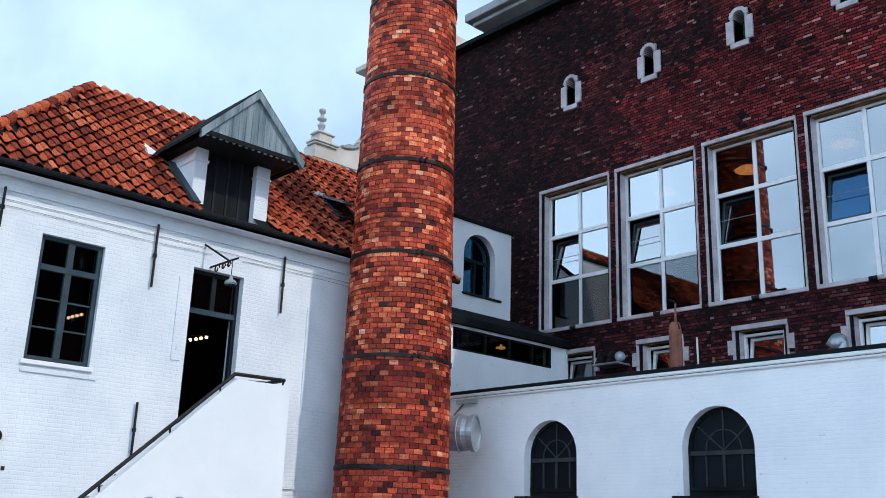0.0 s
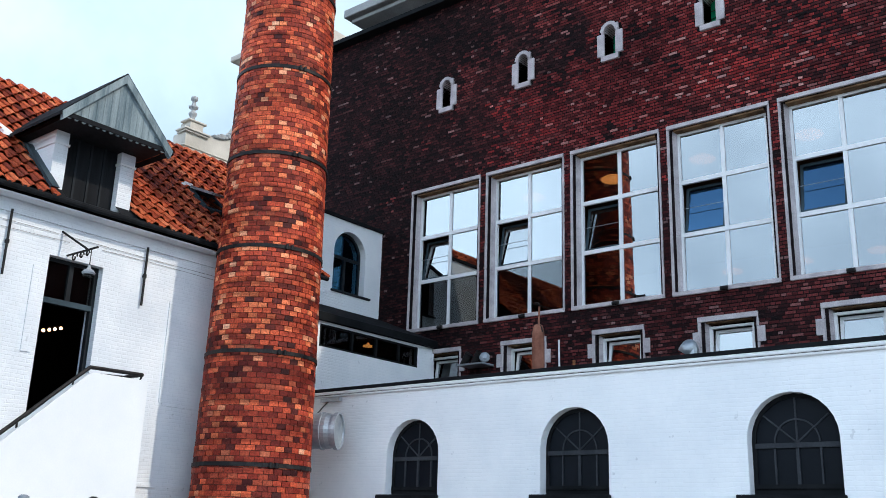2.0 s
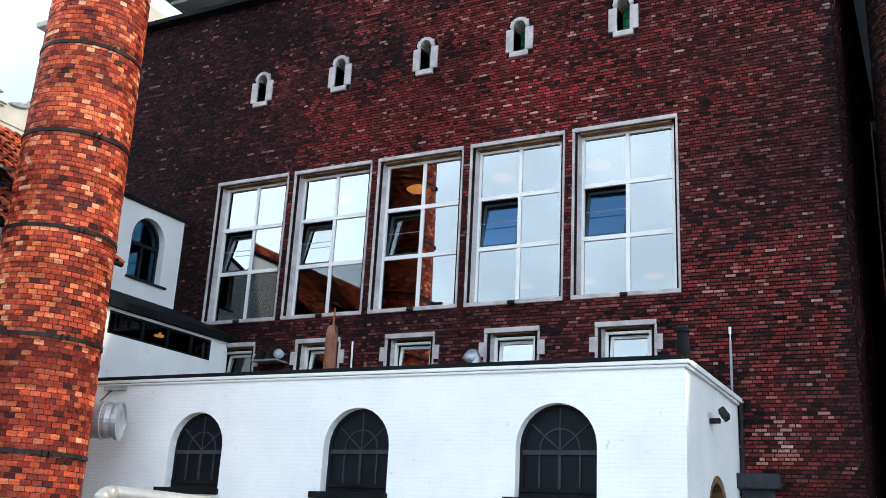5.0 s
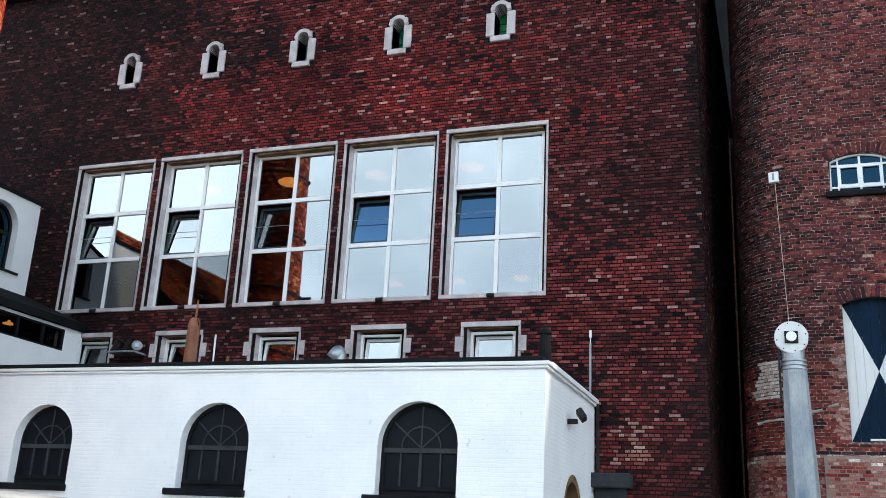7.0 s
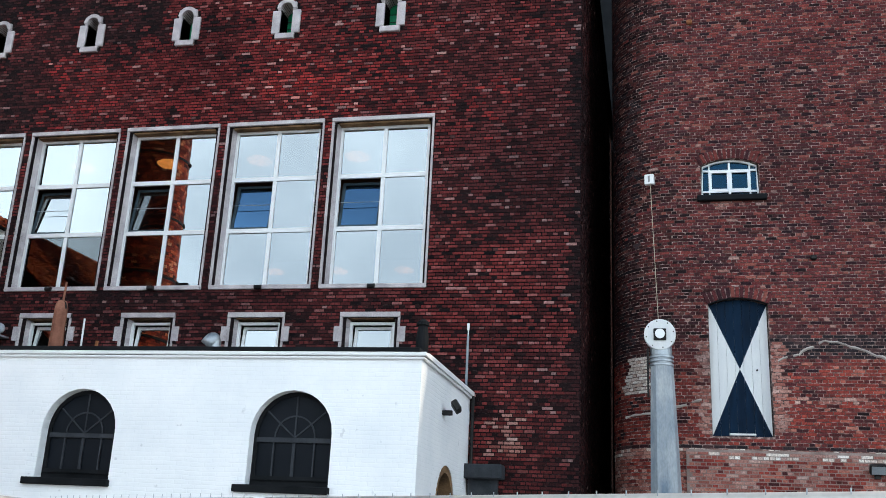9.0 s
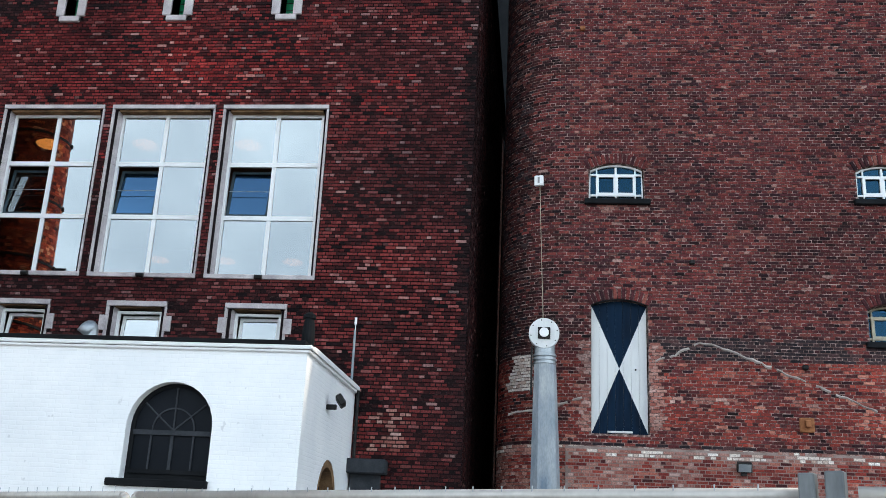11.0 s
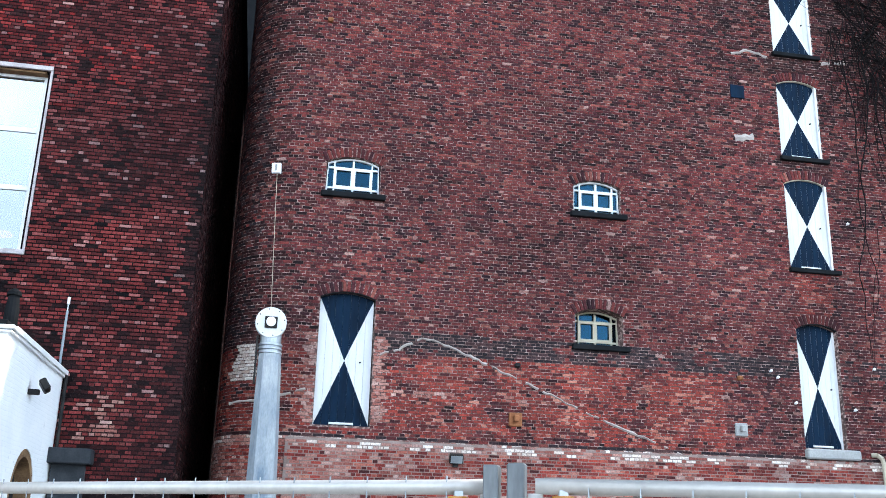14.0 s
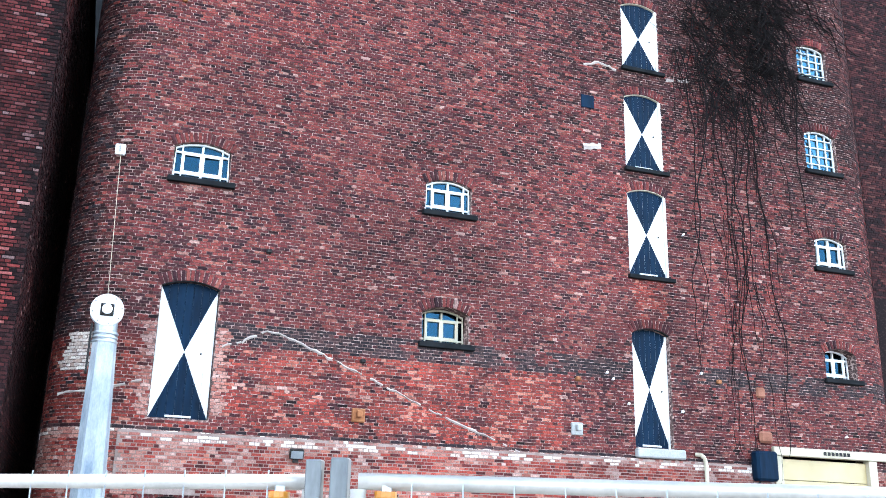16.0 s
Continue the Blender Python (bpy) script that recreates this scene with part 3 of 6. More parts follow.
box(bm, -21.1, -15.4, 4.3, 13.2, 6.3, 6.5)
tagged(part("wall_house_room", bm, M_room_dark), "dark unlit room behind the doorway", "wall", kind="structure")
# raised plaster bands and ledges on the house wall
bm = bmesh.new()
box(bm, HX, HX + 0.025, 3.9, 13.46, 6.45, 6.688)
box(bm, HX, HX + 0.022, 10.06, 10.12, 3.8, 5.6)
box(bm, HX, HX + 0.022, 10.12, 11.6, 3.76, 3.82)
box(bm, HX, HX + 0.03, 9.6, 12.5, 2.36, 2.42)
box(bm, HX, HX + 0.025, 5.1, 6.25, 3.80, 3.86)
box(bm, HX, HX + 0.02, 7.45, 7.62, 4.3, 5.7)
tagged(part("trim_house", bm, M_white), "whitewashed raised bands on the house wall", "moulding", kind="structure")

# ---- linking blocks between the house and the main building ----
BX, LX = -16.68, -14.83
BWIN, BAND = Opening(15.63, 16.72, 7.29, 8.83, 0.54), Opening(13.62, 16.72, 5.39, 5.86)
wb = wall("wall_block", [(13.47, 6.0), (17.3, 6.0), (17.3, 9.08), (13.47, 9.08)], [BWIN], 0.35, M_white_annex, facing_x(BX))
tagged(wb, "white painted block with an arched window", "wall", kind="structure")
bm = boxed(-20.5, BX + 0.06, 13.4, 17.3, 9.08, 9.16)
box(bm, -20.5, BX, 13.47, 13.8, 6.0, 9.08)
tagged(part("roof_block", bm, M_felt), "flat black roof edge of the white block", "roof", kind="structure")
bm = boxed(-20.4, -17.1, 13.8, 17.3, 6.0, 6.1)
box(bm, -20.4, -20.3, 13.8, 17.3, 6.1, 9.0)
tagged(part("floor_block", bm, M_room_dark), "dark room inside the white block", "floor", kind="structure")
wl = wall("wall_link", [(13.47, 4.4), (17.3, 4.4), (17.3, 5.92), (13.47, 5.92)], [BAND], 0.25, M_white_annex, facing_x(LX))
tagged(wl, "low white link wall with a strip window", "wall", kind="structure")
bm = bmesh.new()
prism(bm, [(13.47 - 0.0, 5.92), (17.29, 5.92), (17.29, 6.08), (13.47, 6.08)], -0.12, 0.0)
bmesh.ops.transform(bm, matrix=facing_x(LX), verts=bm.verts)
vs = [bm.verts.new(p) for p in ((LX + 0.12, 13.47, 6.08), (LX + 0.12, 17.29, 6.08), (BX + 0.004, 17.29, 6.84), (BX + 0.004, 13.47, 6.84), (BX + 0.004, 13.47, 5.93), (BX + 0.004, 17.29, 5.93), (LX, 17.29, 5.93), (LX, 13.47, 5.93))]
for f in ((0, 1, 2, 3), (3, 2, 5, 4), (4, 5, 6, 7), (0, 3, 4, 7), (1, 6, 5, 2), (0, 7, 6, 1)):
    bm.faces.new([vs[i] for i in f])
tagged(part("roof_link", bm, M_felt), "black felt lean-to roof of the link", "roof", kind="structure")
bm = boxed(-16.6, -15.1, 13.6, 17.25, 4.4, 4.5)
box(bm, -16.6, -16.55, 13.6, 17.25, 4.5, 5.9)
tagged(part("floor_link", bm, M_room_dark), "dark room behind the strip window", "floor", kind="structure")

# ---- brick tower with rounded corners, y = 18 ----
TY, TR, TX0, TX1, TH = 18.0, 1.3, 0.60, 17.2, 16.7
TWIN = [Opening(1.02, 2.10, 8.32, 9.10, 0.13), Opening(6.14, 7.16, 8.36, 9.10, 0.13), Opening(6.14, 7.14, 5.58, 6.34, 0.13), Opening(16.10, 17.02, 13.38, 14.38, 0.10), Opening(16.10, 17.05, 10.85, 11.97, 0.13), Opening(16.10, 17.06, 8.32, 9.13, 0.13), Opening(16.10, 17.0, 5.62, 6.36, 0.13)]
TDOOR = [Opening(1.07, 2.13, 3.77, 6.32, 0.12), Opening(10.95, 11.93, 12.66, 14.44, 0.12), Opening(10.95, 11.93, 10.10, 12.00, 0.12), Opening(10.95, 11.95, 7.54, 9.60, 0.12), Opening(10.95, 11.88, 3.78, 6.36, 0.13)]
TARCH = [Opening(1.0, 2.15, 0.5, 2.42, 0.2), Opening(6.05, 7.15, 0.5, 2.36, 0.2)]
ROLL = Opening(14.45, 17.15, 0.02, 3.93)
tower = wall("wall_tower", [(TX0, 0), (TX1, 0), (TX1, TH), (TX0, TH)], TWIN + TDOOR + TARCH + [ROLL], 0.5, M_mortar, facing_y(TY), label="weathered purple-red brick malt tower wall")
tower["category"] = "wall"


tagged(part("wall_tower_plinth", boxed(TX0, 14.36, TY - 0.05, TY, 2.45, 3.53), M_plinth_mortar), "pale mortar bed of the projecting plinth", "wall", kind="structure")


def corner(cx, a0, a1, name):
    bm = bmesh.new()
    n = 14
    cols = []
    for k in range(n + 1):
        a = radians(a0 + (a1 - a0) * k / n)
        cols.append([[bm.verts.new((cx + r * math.sin(a), TY + TR - r * math.cos(a), z)) for z in (0, TH)] for r in (TR, TR - 0.5)])
    for p, q in zip(cols, cols[1:]):
        bm.faces.new((p[0][0], q[0][0], q[0][1], p[0][1]))
        bm.faces.new((p[1][0], p[1][1], q[1][1], q[1][0]))
        bm.faces.new((p[0][1], q[0][1], q[1][1], p[1][1]))
    ob = part(name, bm, M_mortar, smooth=False)
    return tagged(ob, "rounded brick corner of the malt tower", "wall", kind="structure")


corner(TX0, -90, 0, "wall_tower_corner_1")
corner(TX1, 0, 90, "wall_tower_corner_2")
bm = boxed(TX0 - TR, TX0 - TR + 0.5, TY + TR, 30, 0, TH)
tagged(part("wall_tower_side_1", bm, M_shade_black), "tower side in the narrow gap, its shade coloured in black", "wall", kind="structure")
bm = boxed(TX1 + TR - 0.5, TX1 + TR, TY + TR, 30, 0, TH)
tagged(part("wall_tower_side_2", bm, M_shade_black), "far side of the malt tower", "wall", kind="structure")
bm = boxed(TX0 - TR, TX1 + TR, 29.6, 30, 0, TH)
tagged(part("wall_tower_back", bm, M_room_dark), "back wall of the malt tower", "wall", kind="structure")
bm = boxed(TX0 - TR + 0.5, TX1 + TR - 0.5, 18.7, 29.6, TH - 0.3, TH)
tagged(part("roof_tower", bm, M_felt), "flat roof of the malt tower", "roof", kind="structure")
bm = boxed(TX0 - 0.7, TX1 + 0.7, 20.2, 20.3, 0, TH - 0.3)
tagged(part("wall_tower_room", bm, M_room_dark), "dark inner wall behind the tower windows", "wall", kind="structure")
# added to hide the sky; its black stands for the gap's deep shade
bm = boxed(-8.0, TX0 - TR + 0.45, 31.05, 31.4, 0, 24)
tagged(part("wall_gap", bm, M_felt), "added black wall closing the far end of the narrow gap", "wall", kind="structure")
nb = wall("wall_neighbour", [(18.5, 0), (27, 0), (27, 18), (18.5, 18)], [], 0.4, M_mortar_dark, facing_y(18.75))
tagged(nb, "dark red brick wall beside the malt tower", "wall", kind="structure")

# ---- chimney ----
CX, CY = -13.96, 11.42
CH = 17.5


def chimney_radius(z):
    return 1.022 - 0.0152 * (z - 2.0)


# ---- house roof ----
RIDGE_X, RIDGE_Z, EAVE_X, EAVE_Z = -18.25, 10.02, -14.66, 6.79
RIDGE_Y0, EAVE_Y0, ROOF_Y1 = 6.72, 3.55, 13.55
bm = bmesh.new()
back = 2 * RIDGE_X - EAVE_X
pts = [bm.verts.new(p) for p in ((EAVE_X, EAVE_Y0, EAVE_Z), (EAVE_X, ROOF_Y1, EAVE_Z), (RIDGE_X, ROOF_Y1, RIDGE_Z), (RIDGE_X, RIDGE_Y0, RIDGE_Z), (back, EAVE_Y0, EAVE_Z), (back, ROOF_Y1, EAVE_Z))]
for f in ((0, 3, 4), (3, 2, 5, 4), (1, 5, 2)):
    bm.faces.new([pts[i] for i in f])
# the front slope, open behind the hoist dormer
def on_slope(y, f):
    return EAVE_X + (RIDGE_X - EAVE_X) * f, y, EAVE_Z + (RIDGE_Z - EAVE_Z) * f


for quad in (((EAVE_Y0, 0), (7.70, 0), (7.70, 1), (RIDGE_Y0, 1)), ((8.70, 0), (ROOF_Y1, 0), (ROOF_Y1, 1), (8.70, 1)), ((7.70, 0.42), (8.70, 0.42), (8.70, 1), (7.70, 1))):
    bm.faces.new([bm.verts.new(on_slope(y, f)) for y, f in quad])
box(bm, back + 0.2, -15.05, EAVE_Y0 + 0.3, ROOF_Y1 - 0.05, 6.64, 6.70)
house_roof = part("roof_house", bm, M_dark_wood)
tagged(house_roof, "hipped roof of weathered orange clay pantiles", "roof", kind="structure")
bm = bmesh.new()
lathe(bm, (EAVE_X + 0.03, EAVE_Y0, EAVE_Z - 0.02), [(0.055, 0), (0.055, ROOF_Y1 - EAVE_Y0)], 10, (0, 1, 0))
tagged(part("trim_soffit", boxed(HX + 0.03, EAVE_X - 0.05, EAVE_Y0 + 0.36, ROOF_Y1 - 0.1, 6.665, 6.692), M_white), "whitewashed board under the eaves", "soffit", kind="structure")
tagged(part("trim_gutter", bm, M_dark_wood), "black half-round eaves gutter", "gutter", kind="structure")

# ---- factory chimney ----
chimney = thing("factory_chimney", "tall round chimney of red radial bricks with iron bands", "chimney", at=(CX, CY, 0))
bm = bmesh.new()
lathe(bm, (CX, CY, 0), [(chimney_radius(z), z) for z in (0, 3, 6, 9, 12, 15, CH)], 48)
part("shaft", bm, M_mortar_stack, chimney, "soot-dark chimney shaft and mortar")
for z in (2.76, 4.67, 6.57, 8.36, 10.12, 11.9, 13.7, 15.5):
    bm = bmesh.new()
    r = chimney_radius(z)
    lathe(bm, (CX, CY, z), [(r, -0.033), (r + 0.03, -0.033), (r + 0.03, 0.033), (r, 0.033)], 48)
    for g in (-0.05, 0.05):
        a = 1.22 + g
        tube(bm, (CX + (r + 0.045) * math.sin(a), CY - (r + 0.045) * math.cos(a), z - 0.045), (CX + (r + 0.045) * math.sin(a), CY - (r + 0.045) * math.cos(a), z + 0.045), 0.028, n=8)
    part("iron_band", bm, M_iron, chimney, "black iron band with a bolted clamp")


# ---- windows of the main building ----
def clear(ob):
    ob.visible_shadow = False
    return ob


def jambs(o, parent, y, cuts, width=0.08, inward=0.05, deep=0.28, ear=(), splay=0.0):
    """Stone jambs in courses on both sides of an opening; ears lists courses that reach further out."""
    for sgn, u in ((-1, o.u0), (1, o.u1)):
        for k, (a, b) in enumerate(zip(cuts, cuts[1:])):
            out = width + (0.11 if k in ear else 0.0)
            x0, x1 = (u - out, u + inward) if sgn < 0 else (u - inward, u + out)
            if splay:
                # the inner face slants from a thin front edge back to the window frame
                e, w, f = u + sgn * out, u - sgn * inward, u + sgn * (width - 0.035)
                plan = [(e, y - 0.035), (f, y - 0.035), (w, y + splay), (w, y + deep), (e, y + deep)]
                bm = bmesh.new()
                prism(bm, plan, a + 0.004, b - 0.004)
                bmesh.ops.transform(bm, matrix=Matrix(((1, 0, 0, 0), (0, 0, 1, 0), (0, 1, 0, 0), (0, 0, 0, 1))), verts=bm.verts)
                part("jamb_stone", bm, M_stone, parent)
                continue
            part("jamb_stone", boxed(x0, x1, y - 0.035, y + deep, a + 0.004, b - 0.004, bevel=0.006), M_stone, parent)


def tall_window(o, k):
    w = thing("window_" + str(k + 1), "tall white six-pane window in a pale stone surround, one sash tilted open", "window", "row of tall windows", "structure", (o.mid, FY, o.z0))
    jambs(o, w, FY, [o.z0 - 0.08, 7.62 + 0.02 * k, 8.78, o.z1 + 0.08], splay=0.19)
    part("lintel_stone", boxed(o.u0 - 0.08, o.u1 + 0.08, FY - 0.05, FY + 0.03, o.z1 + 0.0, o.z1 + 0.085, bevel=0.006), M_stone, w)
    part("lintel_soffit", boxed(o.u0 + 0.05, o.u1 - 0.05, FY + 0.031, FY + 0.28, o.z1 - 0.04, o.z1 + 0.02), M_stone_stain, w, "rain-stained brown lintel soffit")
    part("window_sill", boxed(o.u0 - 0.07, o.u1 + 0.07, FY - 0.05, FY + 0.30, o.z0 - 0.085, o.z0 + 0.005, bevel=0.01), M_stone, w)
    bm = bmesh.new()
    tube(bm, (o.mid - 0.07, FY - 0.07, o.z0 - 0.05), (o.mid + 0.07, FY - 0.07, o.z0 - 0.05), 0.045, n=8)
    part("drain_spout", bm, M_iron, w, "dark drain spout")
    x0, x1, z0, z1, y = o.u0 + 0.05, o.u1 - 0.05, o.z0 + 0.005, o.z1 - 0.04, FY + 0.20
    bm = bmesh.new()
    ring(bm, [(x0 + 0.055, z0 + 0.06), (x1 - 0.055, z0 + 0.06), (x1 - 0.055, z1 - 0.055), (x0 + 0.055, z1 - 0.055)], [(x0, z0), (x1, z0), (x1, z1), (x0, z1)], y, y + 0.07)
    part("window_frame", bm, M_white_frame, w)
    xm = o.mid + 0.01
    part("mullion", boxed(xm - 0.04, xm + 0.04, y + 0.004, y + 0.066, z0 + 0.05, z1 - 0.05), M_white_frame, w)
    levels = [z0 + 0.03, 7.68, 8.81, z1 - 0.03]
    for z in levels[1:3]:
        part("transom", boxed(x0 + 0.05, x1 - 0.05, y - 0.004, y + 0.06, z - 0.045, z + 0.045), M_white_frame, w)
    for j in range(3):
        for a, b in ((x0 + 0.05, xm - 0.035), (xm + 0.035, x1 - 0.05)):
            lo, hi = levels[j] + 0.04, levels[j + 1] - 0.04
            if j == 1 and a < xm - 0.1:
                # bottom-hung sash, leaning into the room
                tip = Matrix.Translation((0, y + 0.05, lo)) @ Matrix.Rotation(radians(-9), 4, "X")
                bm = bmesh.new()
                ring(bm, [(a + 0.07, 0.06), (b - 0.06, 0.06), (b - 0.06, hi - lo - 0.07), (a + 0.07, hi - lo - 0.07)], [(a + 0.012, 0.0), (b - 0.01, 0.0), (b - 0.01, hi - lo - 0.01), (a + 0.012, hi - lo - 0.01)], 0, 0.04)
                sash = part("tilted_sash", bm, M_blue_frame, w, "dark-edged sash tilted inwards", tip)
                clear(part("pane", boxed(a + 0.05, b - 0.05, 0.012, 0.020, 0.05, hi - lo - 0.05), M_pane_sash if k > 2 else M_pane_low if k == 2 else M_pane, sash, m=tip))
                bm = bmesh.new()
                tube(bm, (a - 0.02, y + 0.02, (lo + hi) / 2), (b + 0.02, y + 0.02, (lo + hi) / 2), 0.007, n=6)
                part("safety_wire", bm, M_galv, w)
            else:
                lean = Matrix.Translation((0, y + 0.03, lo)) @ Matrix.Rotation(radians(random.uniform(-0.5, 0.5)), 4, "X") @ Matrix.Translation((0, 0, -lo))
                dim = (j == 0 and k < 2) or (k == 2 and a < xm - 0.1)
                clear(part("pane", boxed(a, b, 0, 0.008, lo, hi), M_pane_low if dim else M_pane, w, m=lean))
    return w


for k, o in enumerate(TALL):
    tall_window(o, k)


def low_window(o, k):
    w = thing("window_" + str(k + 6), "small white tilting window in an eared stone surround", "window", "row of low windows", "structure", (o.mid, FY, o.z0))
    jambs(o, w, FY, [o.z0, 5.32, 5.62, o.z1 + 0.1], 0.10, 0.05, 0.25, ear=(1,), splay=0.15)
    part("lintel_stone", boxed(o.u0 - 0.10, o.u1 + 0.10, FY - 0.05, FY + 0.03, o.z1, o.z1 + 0.10, bevel=0.006), M_stone, w)
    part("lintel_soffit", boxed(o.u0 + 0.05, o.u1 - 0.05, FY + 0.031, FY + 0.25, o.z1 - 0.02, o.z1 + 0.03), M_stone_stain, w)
    x0, x1, z0, z1, y = o.u0 + 0.05, o.u1 - 0.05, o.z0, o.z1 - 0.06, FY + 0.16
    bm = bmesh.new()
    ring(bm, [(x0 + 0.05, z0 + 0.05), (x1 - 0.05, z0 + 0.05), (x1 - 0.05, z1 - 0.05), (x0 + 0.05, z1 - 0.05)], [(x0, z0), (x1, z0), (x1, z1), (x0, z1)], y, y + 0.07)
    part("window_frame", bm, M_white_frame, w)
    tip = Matrix.Translation((0, y + 0.03, z0 + 0.05)) @ Matrix.Rotation(radians(-8), 4, "X")
    h = z1 - z0 - 0.1
    bm = bmesh.new()
    ring(bm, [(x0 + 0.12, 0.06), (x1 - 0.11, 0.06), (x1 - 0.11, h - 0.06), (x0 + 0.12, h - 0.06)], [(x0 + 0.06, 0), (x1 - 0.06, 0), (x1 - 0.06, h), (x0 + 0.06, h)], 0, 0.05)
    sash = part("tilted_sash", bm, M_white_frame, w, "", tip)
    clear(part("pane", boxed(x0 + 0.10, x1 - 0.09, 0.02, 0.028, 0.05, h - 0.05), M_pane, sash, m=tip))


for k, o in enumerate(LOW):
    low_window(o, k)


def slit_window(o, k):
    w = thing("window_" + str(k + 11), "narrow arched slit window in a carved stone surround", "window", "row of slit windows", "structure", (o.mid, FY, o.z0))
    for sgn in (-1, 1):
        for a, b, out in ((11.98, 12.10, 0.20), (12.10, 12.66, 0.30), (12.66, 12.86, 0.19)):
            u = o.mid + sgn * 0.14
            x0, x1 = sorted((u, o.mid + sgn * (out + 0.02)))
            part("jamb_stone", boxed(x0, x1, FY - 0.05, FY + 0.43, a + 0.003, b - 0.003, bevel=0.008), M_stone, w)
    bm = bmesh.new()
    arch = [p for p in Opening(o.u0, o.u1, 12.6, 12.84, 0.138).loop(0.0, 10)][2:]
    outer = [p for p in Opening(o.u0, o.u1, 12.6, 12.84, 0.138).loop(0.085, 10)][2:]
    ring(bm, arch, outer, FY - 0.065, FY + 0.37, closed=False)
    part("arch_stone", bm, M_stone, w)
    part("window_sill", boxed(o.mid - 0.22, o.mid + 0.22, FY - 0.075, FY + 0.22, 11.96, 12.09, bevel=0.012), M_stone, w)
    part("pane", boxed(o.u0 - 0.02, o.u1 + 0.02, FY + 0.38, FY + 0.395, 12.05, 12.86), M_pane_green if k >= 2 else M_pane_dim, w, "green leaded glass" if k >= 2 else "dark glass")
    for z in (12.25, 12.42, 12.6):
        part("glazing_bar", boxed(o.u0, o.u1, FY + 0.365, FY + 0.379, z - 0.006, z + 0.006), M_iron, w)


for k, o in enumerate(SLIT):
    slit_window(o, k)


def pendant(x, y, z):
    p = thing("pendant_lamp", "glowing orange disc lamp hanging in the hall", "lamp", "hall lamps", at=(x, y, z))
    bm = bmesh.new()
    lathe(bm, (x, y, z), [(0.02, 0.10), (0.20, 0.06), (0.30, 0.0), (0.28, -0.03), (0.05, -0.05)], 20)
    part("shade", bm, M_lamp, p)
    bm = bmesh.new()
    tube(bm, (x, y, z + 0.09), (x, y, 10.75), 0.012, n=6)
    part("cord", bm, M_iron, p)


for x in (-6.5, -8.9, -11.2, -13.5):
    pendant(x, 19.5, 10.1)
for x in (-7.0, -9.0, -11.0):
    pendant(x, 26.0, 9.25)


# ---- annex windows ----
def arch_window(o, k):
    w = thing("window_" + str(k + 16), "round-headed dark iron window with a fanlight and stone sill", "window", "annex windows", "structure", (o.mid, AY, o.z0))
    y = AY + 0.17
    n = 18
    bm = bmesh.new()
    inn = Opening(o.u0 + 0.06, o.u1 - 0.06, o.z0 + 0.12, o.z1 - 0.06, o.half - 0.06)
    ring(bm, inn.loop(0, n), Opening(o.u0, o.u1, o.z0, o.z1, o.rise).loop(0, n), y, y + 0.07)
    part("window_frame", bm, M_felt, w)
    zs = o.z1 - o.rise - 0.08
    part("transom", boxed(o.u0 + 0.05, o.u1 - 0.05, y - 0.015, y + 0.05, zs - 0.04, zs + 0.03), M_slate, w)
    part("bottom_rail", boxed(o.u0 + 0.02, o.u1 - 0.02, y - 0.03, y + 0.05, o.z0 + 0.10, o.z0 + 0.16), M_felt, w)
    for f, t in ((-0.5, 0.012), (0.0, 0.022), (0.5, 0.012)):
        x = o.mid + f * o.half
        part("mullion", boxed(x - t, x + t, y, y + 0.04, o.z0 + 0.15, zs - 0.03), M_slate, w)
    for a in (-52, 0, 52):
        bm = bmesh.new()
        s, c = math.sin(radians(a)), math.cos(radians(a))
        tube(bm, (o.mid, y + 0.02, zs + 0.03), (o.mid + s * (o.half - 0.05), y + 0.02, zs + 0.03 + c * (o.half - 0.0)), 0.014, n=6)
        part("fan_bar", bm, M_slate, w)
    bm = bmesh.new()
    fan = Opening(o.mid - 0.3, o.mid + 0.3, zs, zs + 0.34, 0.30)
    ring(bm, fan.loop(0, n)[2:], fan.loop(0.022, n)[2:], y + 0.008, y + 0.03, closed=False)
    part("fan_arc", bm, M_slate, w)
    bm = bmesh.new()
    prism(bm, inn.loop(0.02, n), y + 0.03, y + 0.038)
    part("pane", bm, M_dark_glass, w)
    part("window_sill", boxed(o.u0 - 0.17, o.u1 + 0.03, AY - 0.09, AY + 0.24, o.z0 - 0.09, o.z0 + 0.015, bevel=0.012), M_felt, w, "dark painted stone sill")


for k, o in enumerate(ARCH):
    arch_window(o, k)

# doorway in the annex end: brown brick reveal and a dark door
d = thing("door_1", "dark plank door in an arched end doorway", "door", kind="structure", at=(AX, DOORWAY.mid, 0))
bm = bmesh.new()
ring(bm, DOORWAY.loop(-0.12, 16, 0.02), DOORWAY.loop(-0.003, 16, 0.02), 0.01, 0.30)
part("door_frame", bm, M_stone_stain, d, "brown stained reveal", facing_x(AX))
bm = bmesh.new()
prism(bm, DOORWAY.loop(-0.10, 16, 0.02), 0.24, 0.29)
part("door_leaf", bm, M_dark_wood, d, m=facing_x(AX))

fl = thing("floodlight", "black square floodlight on a wall bracket", "floodlight", "floodlights", at=(AX, 15.0, 3.7))
part("bracket", boxed(AX, AX + 0.16, 14.96, 15.04, 3.66, 3.74, bevel=0.01), M_iron, fl)
tilt = Matrix.Translation((AX + 0.22, 15.0, 3.80)) @ Matrix.Rotation(radians(-35), 4, "Y") @ Matrix.Rotation(radians(12), 4, "Z")
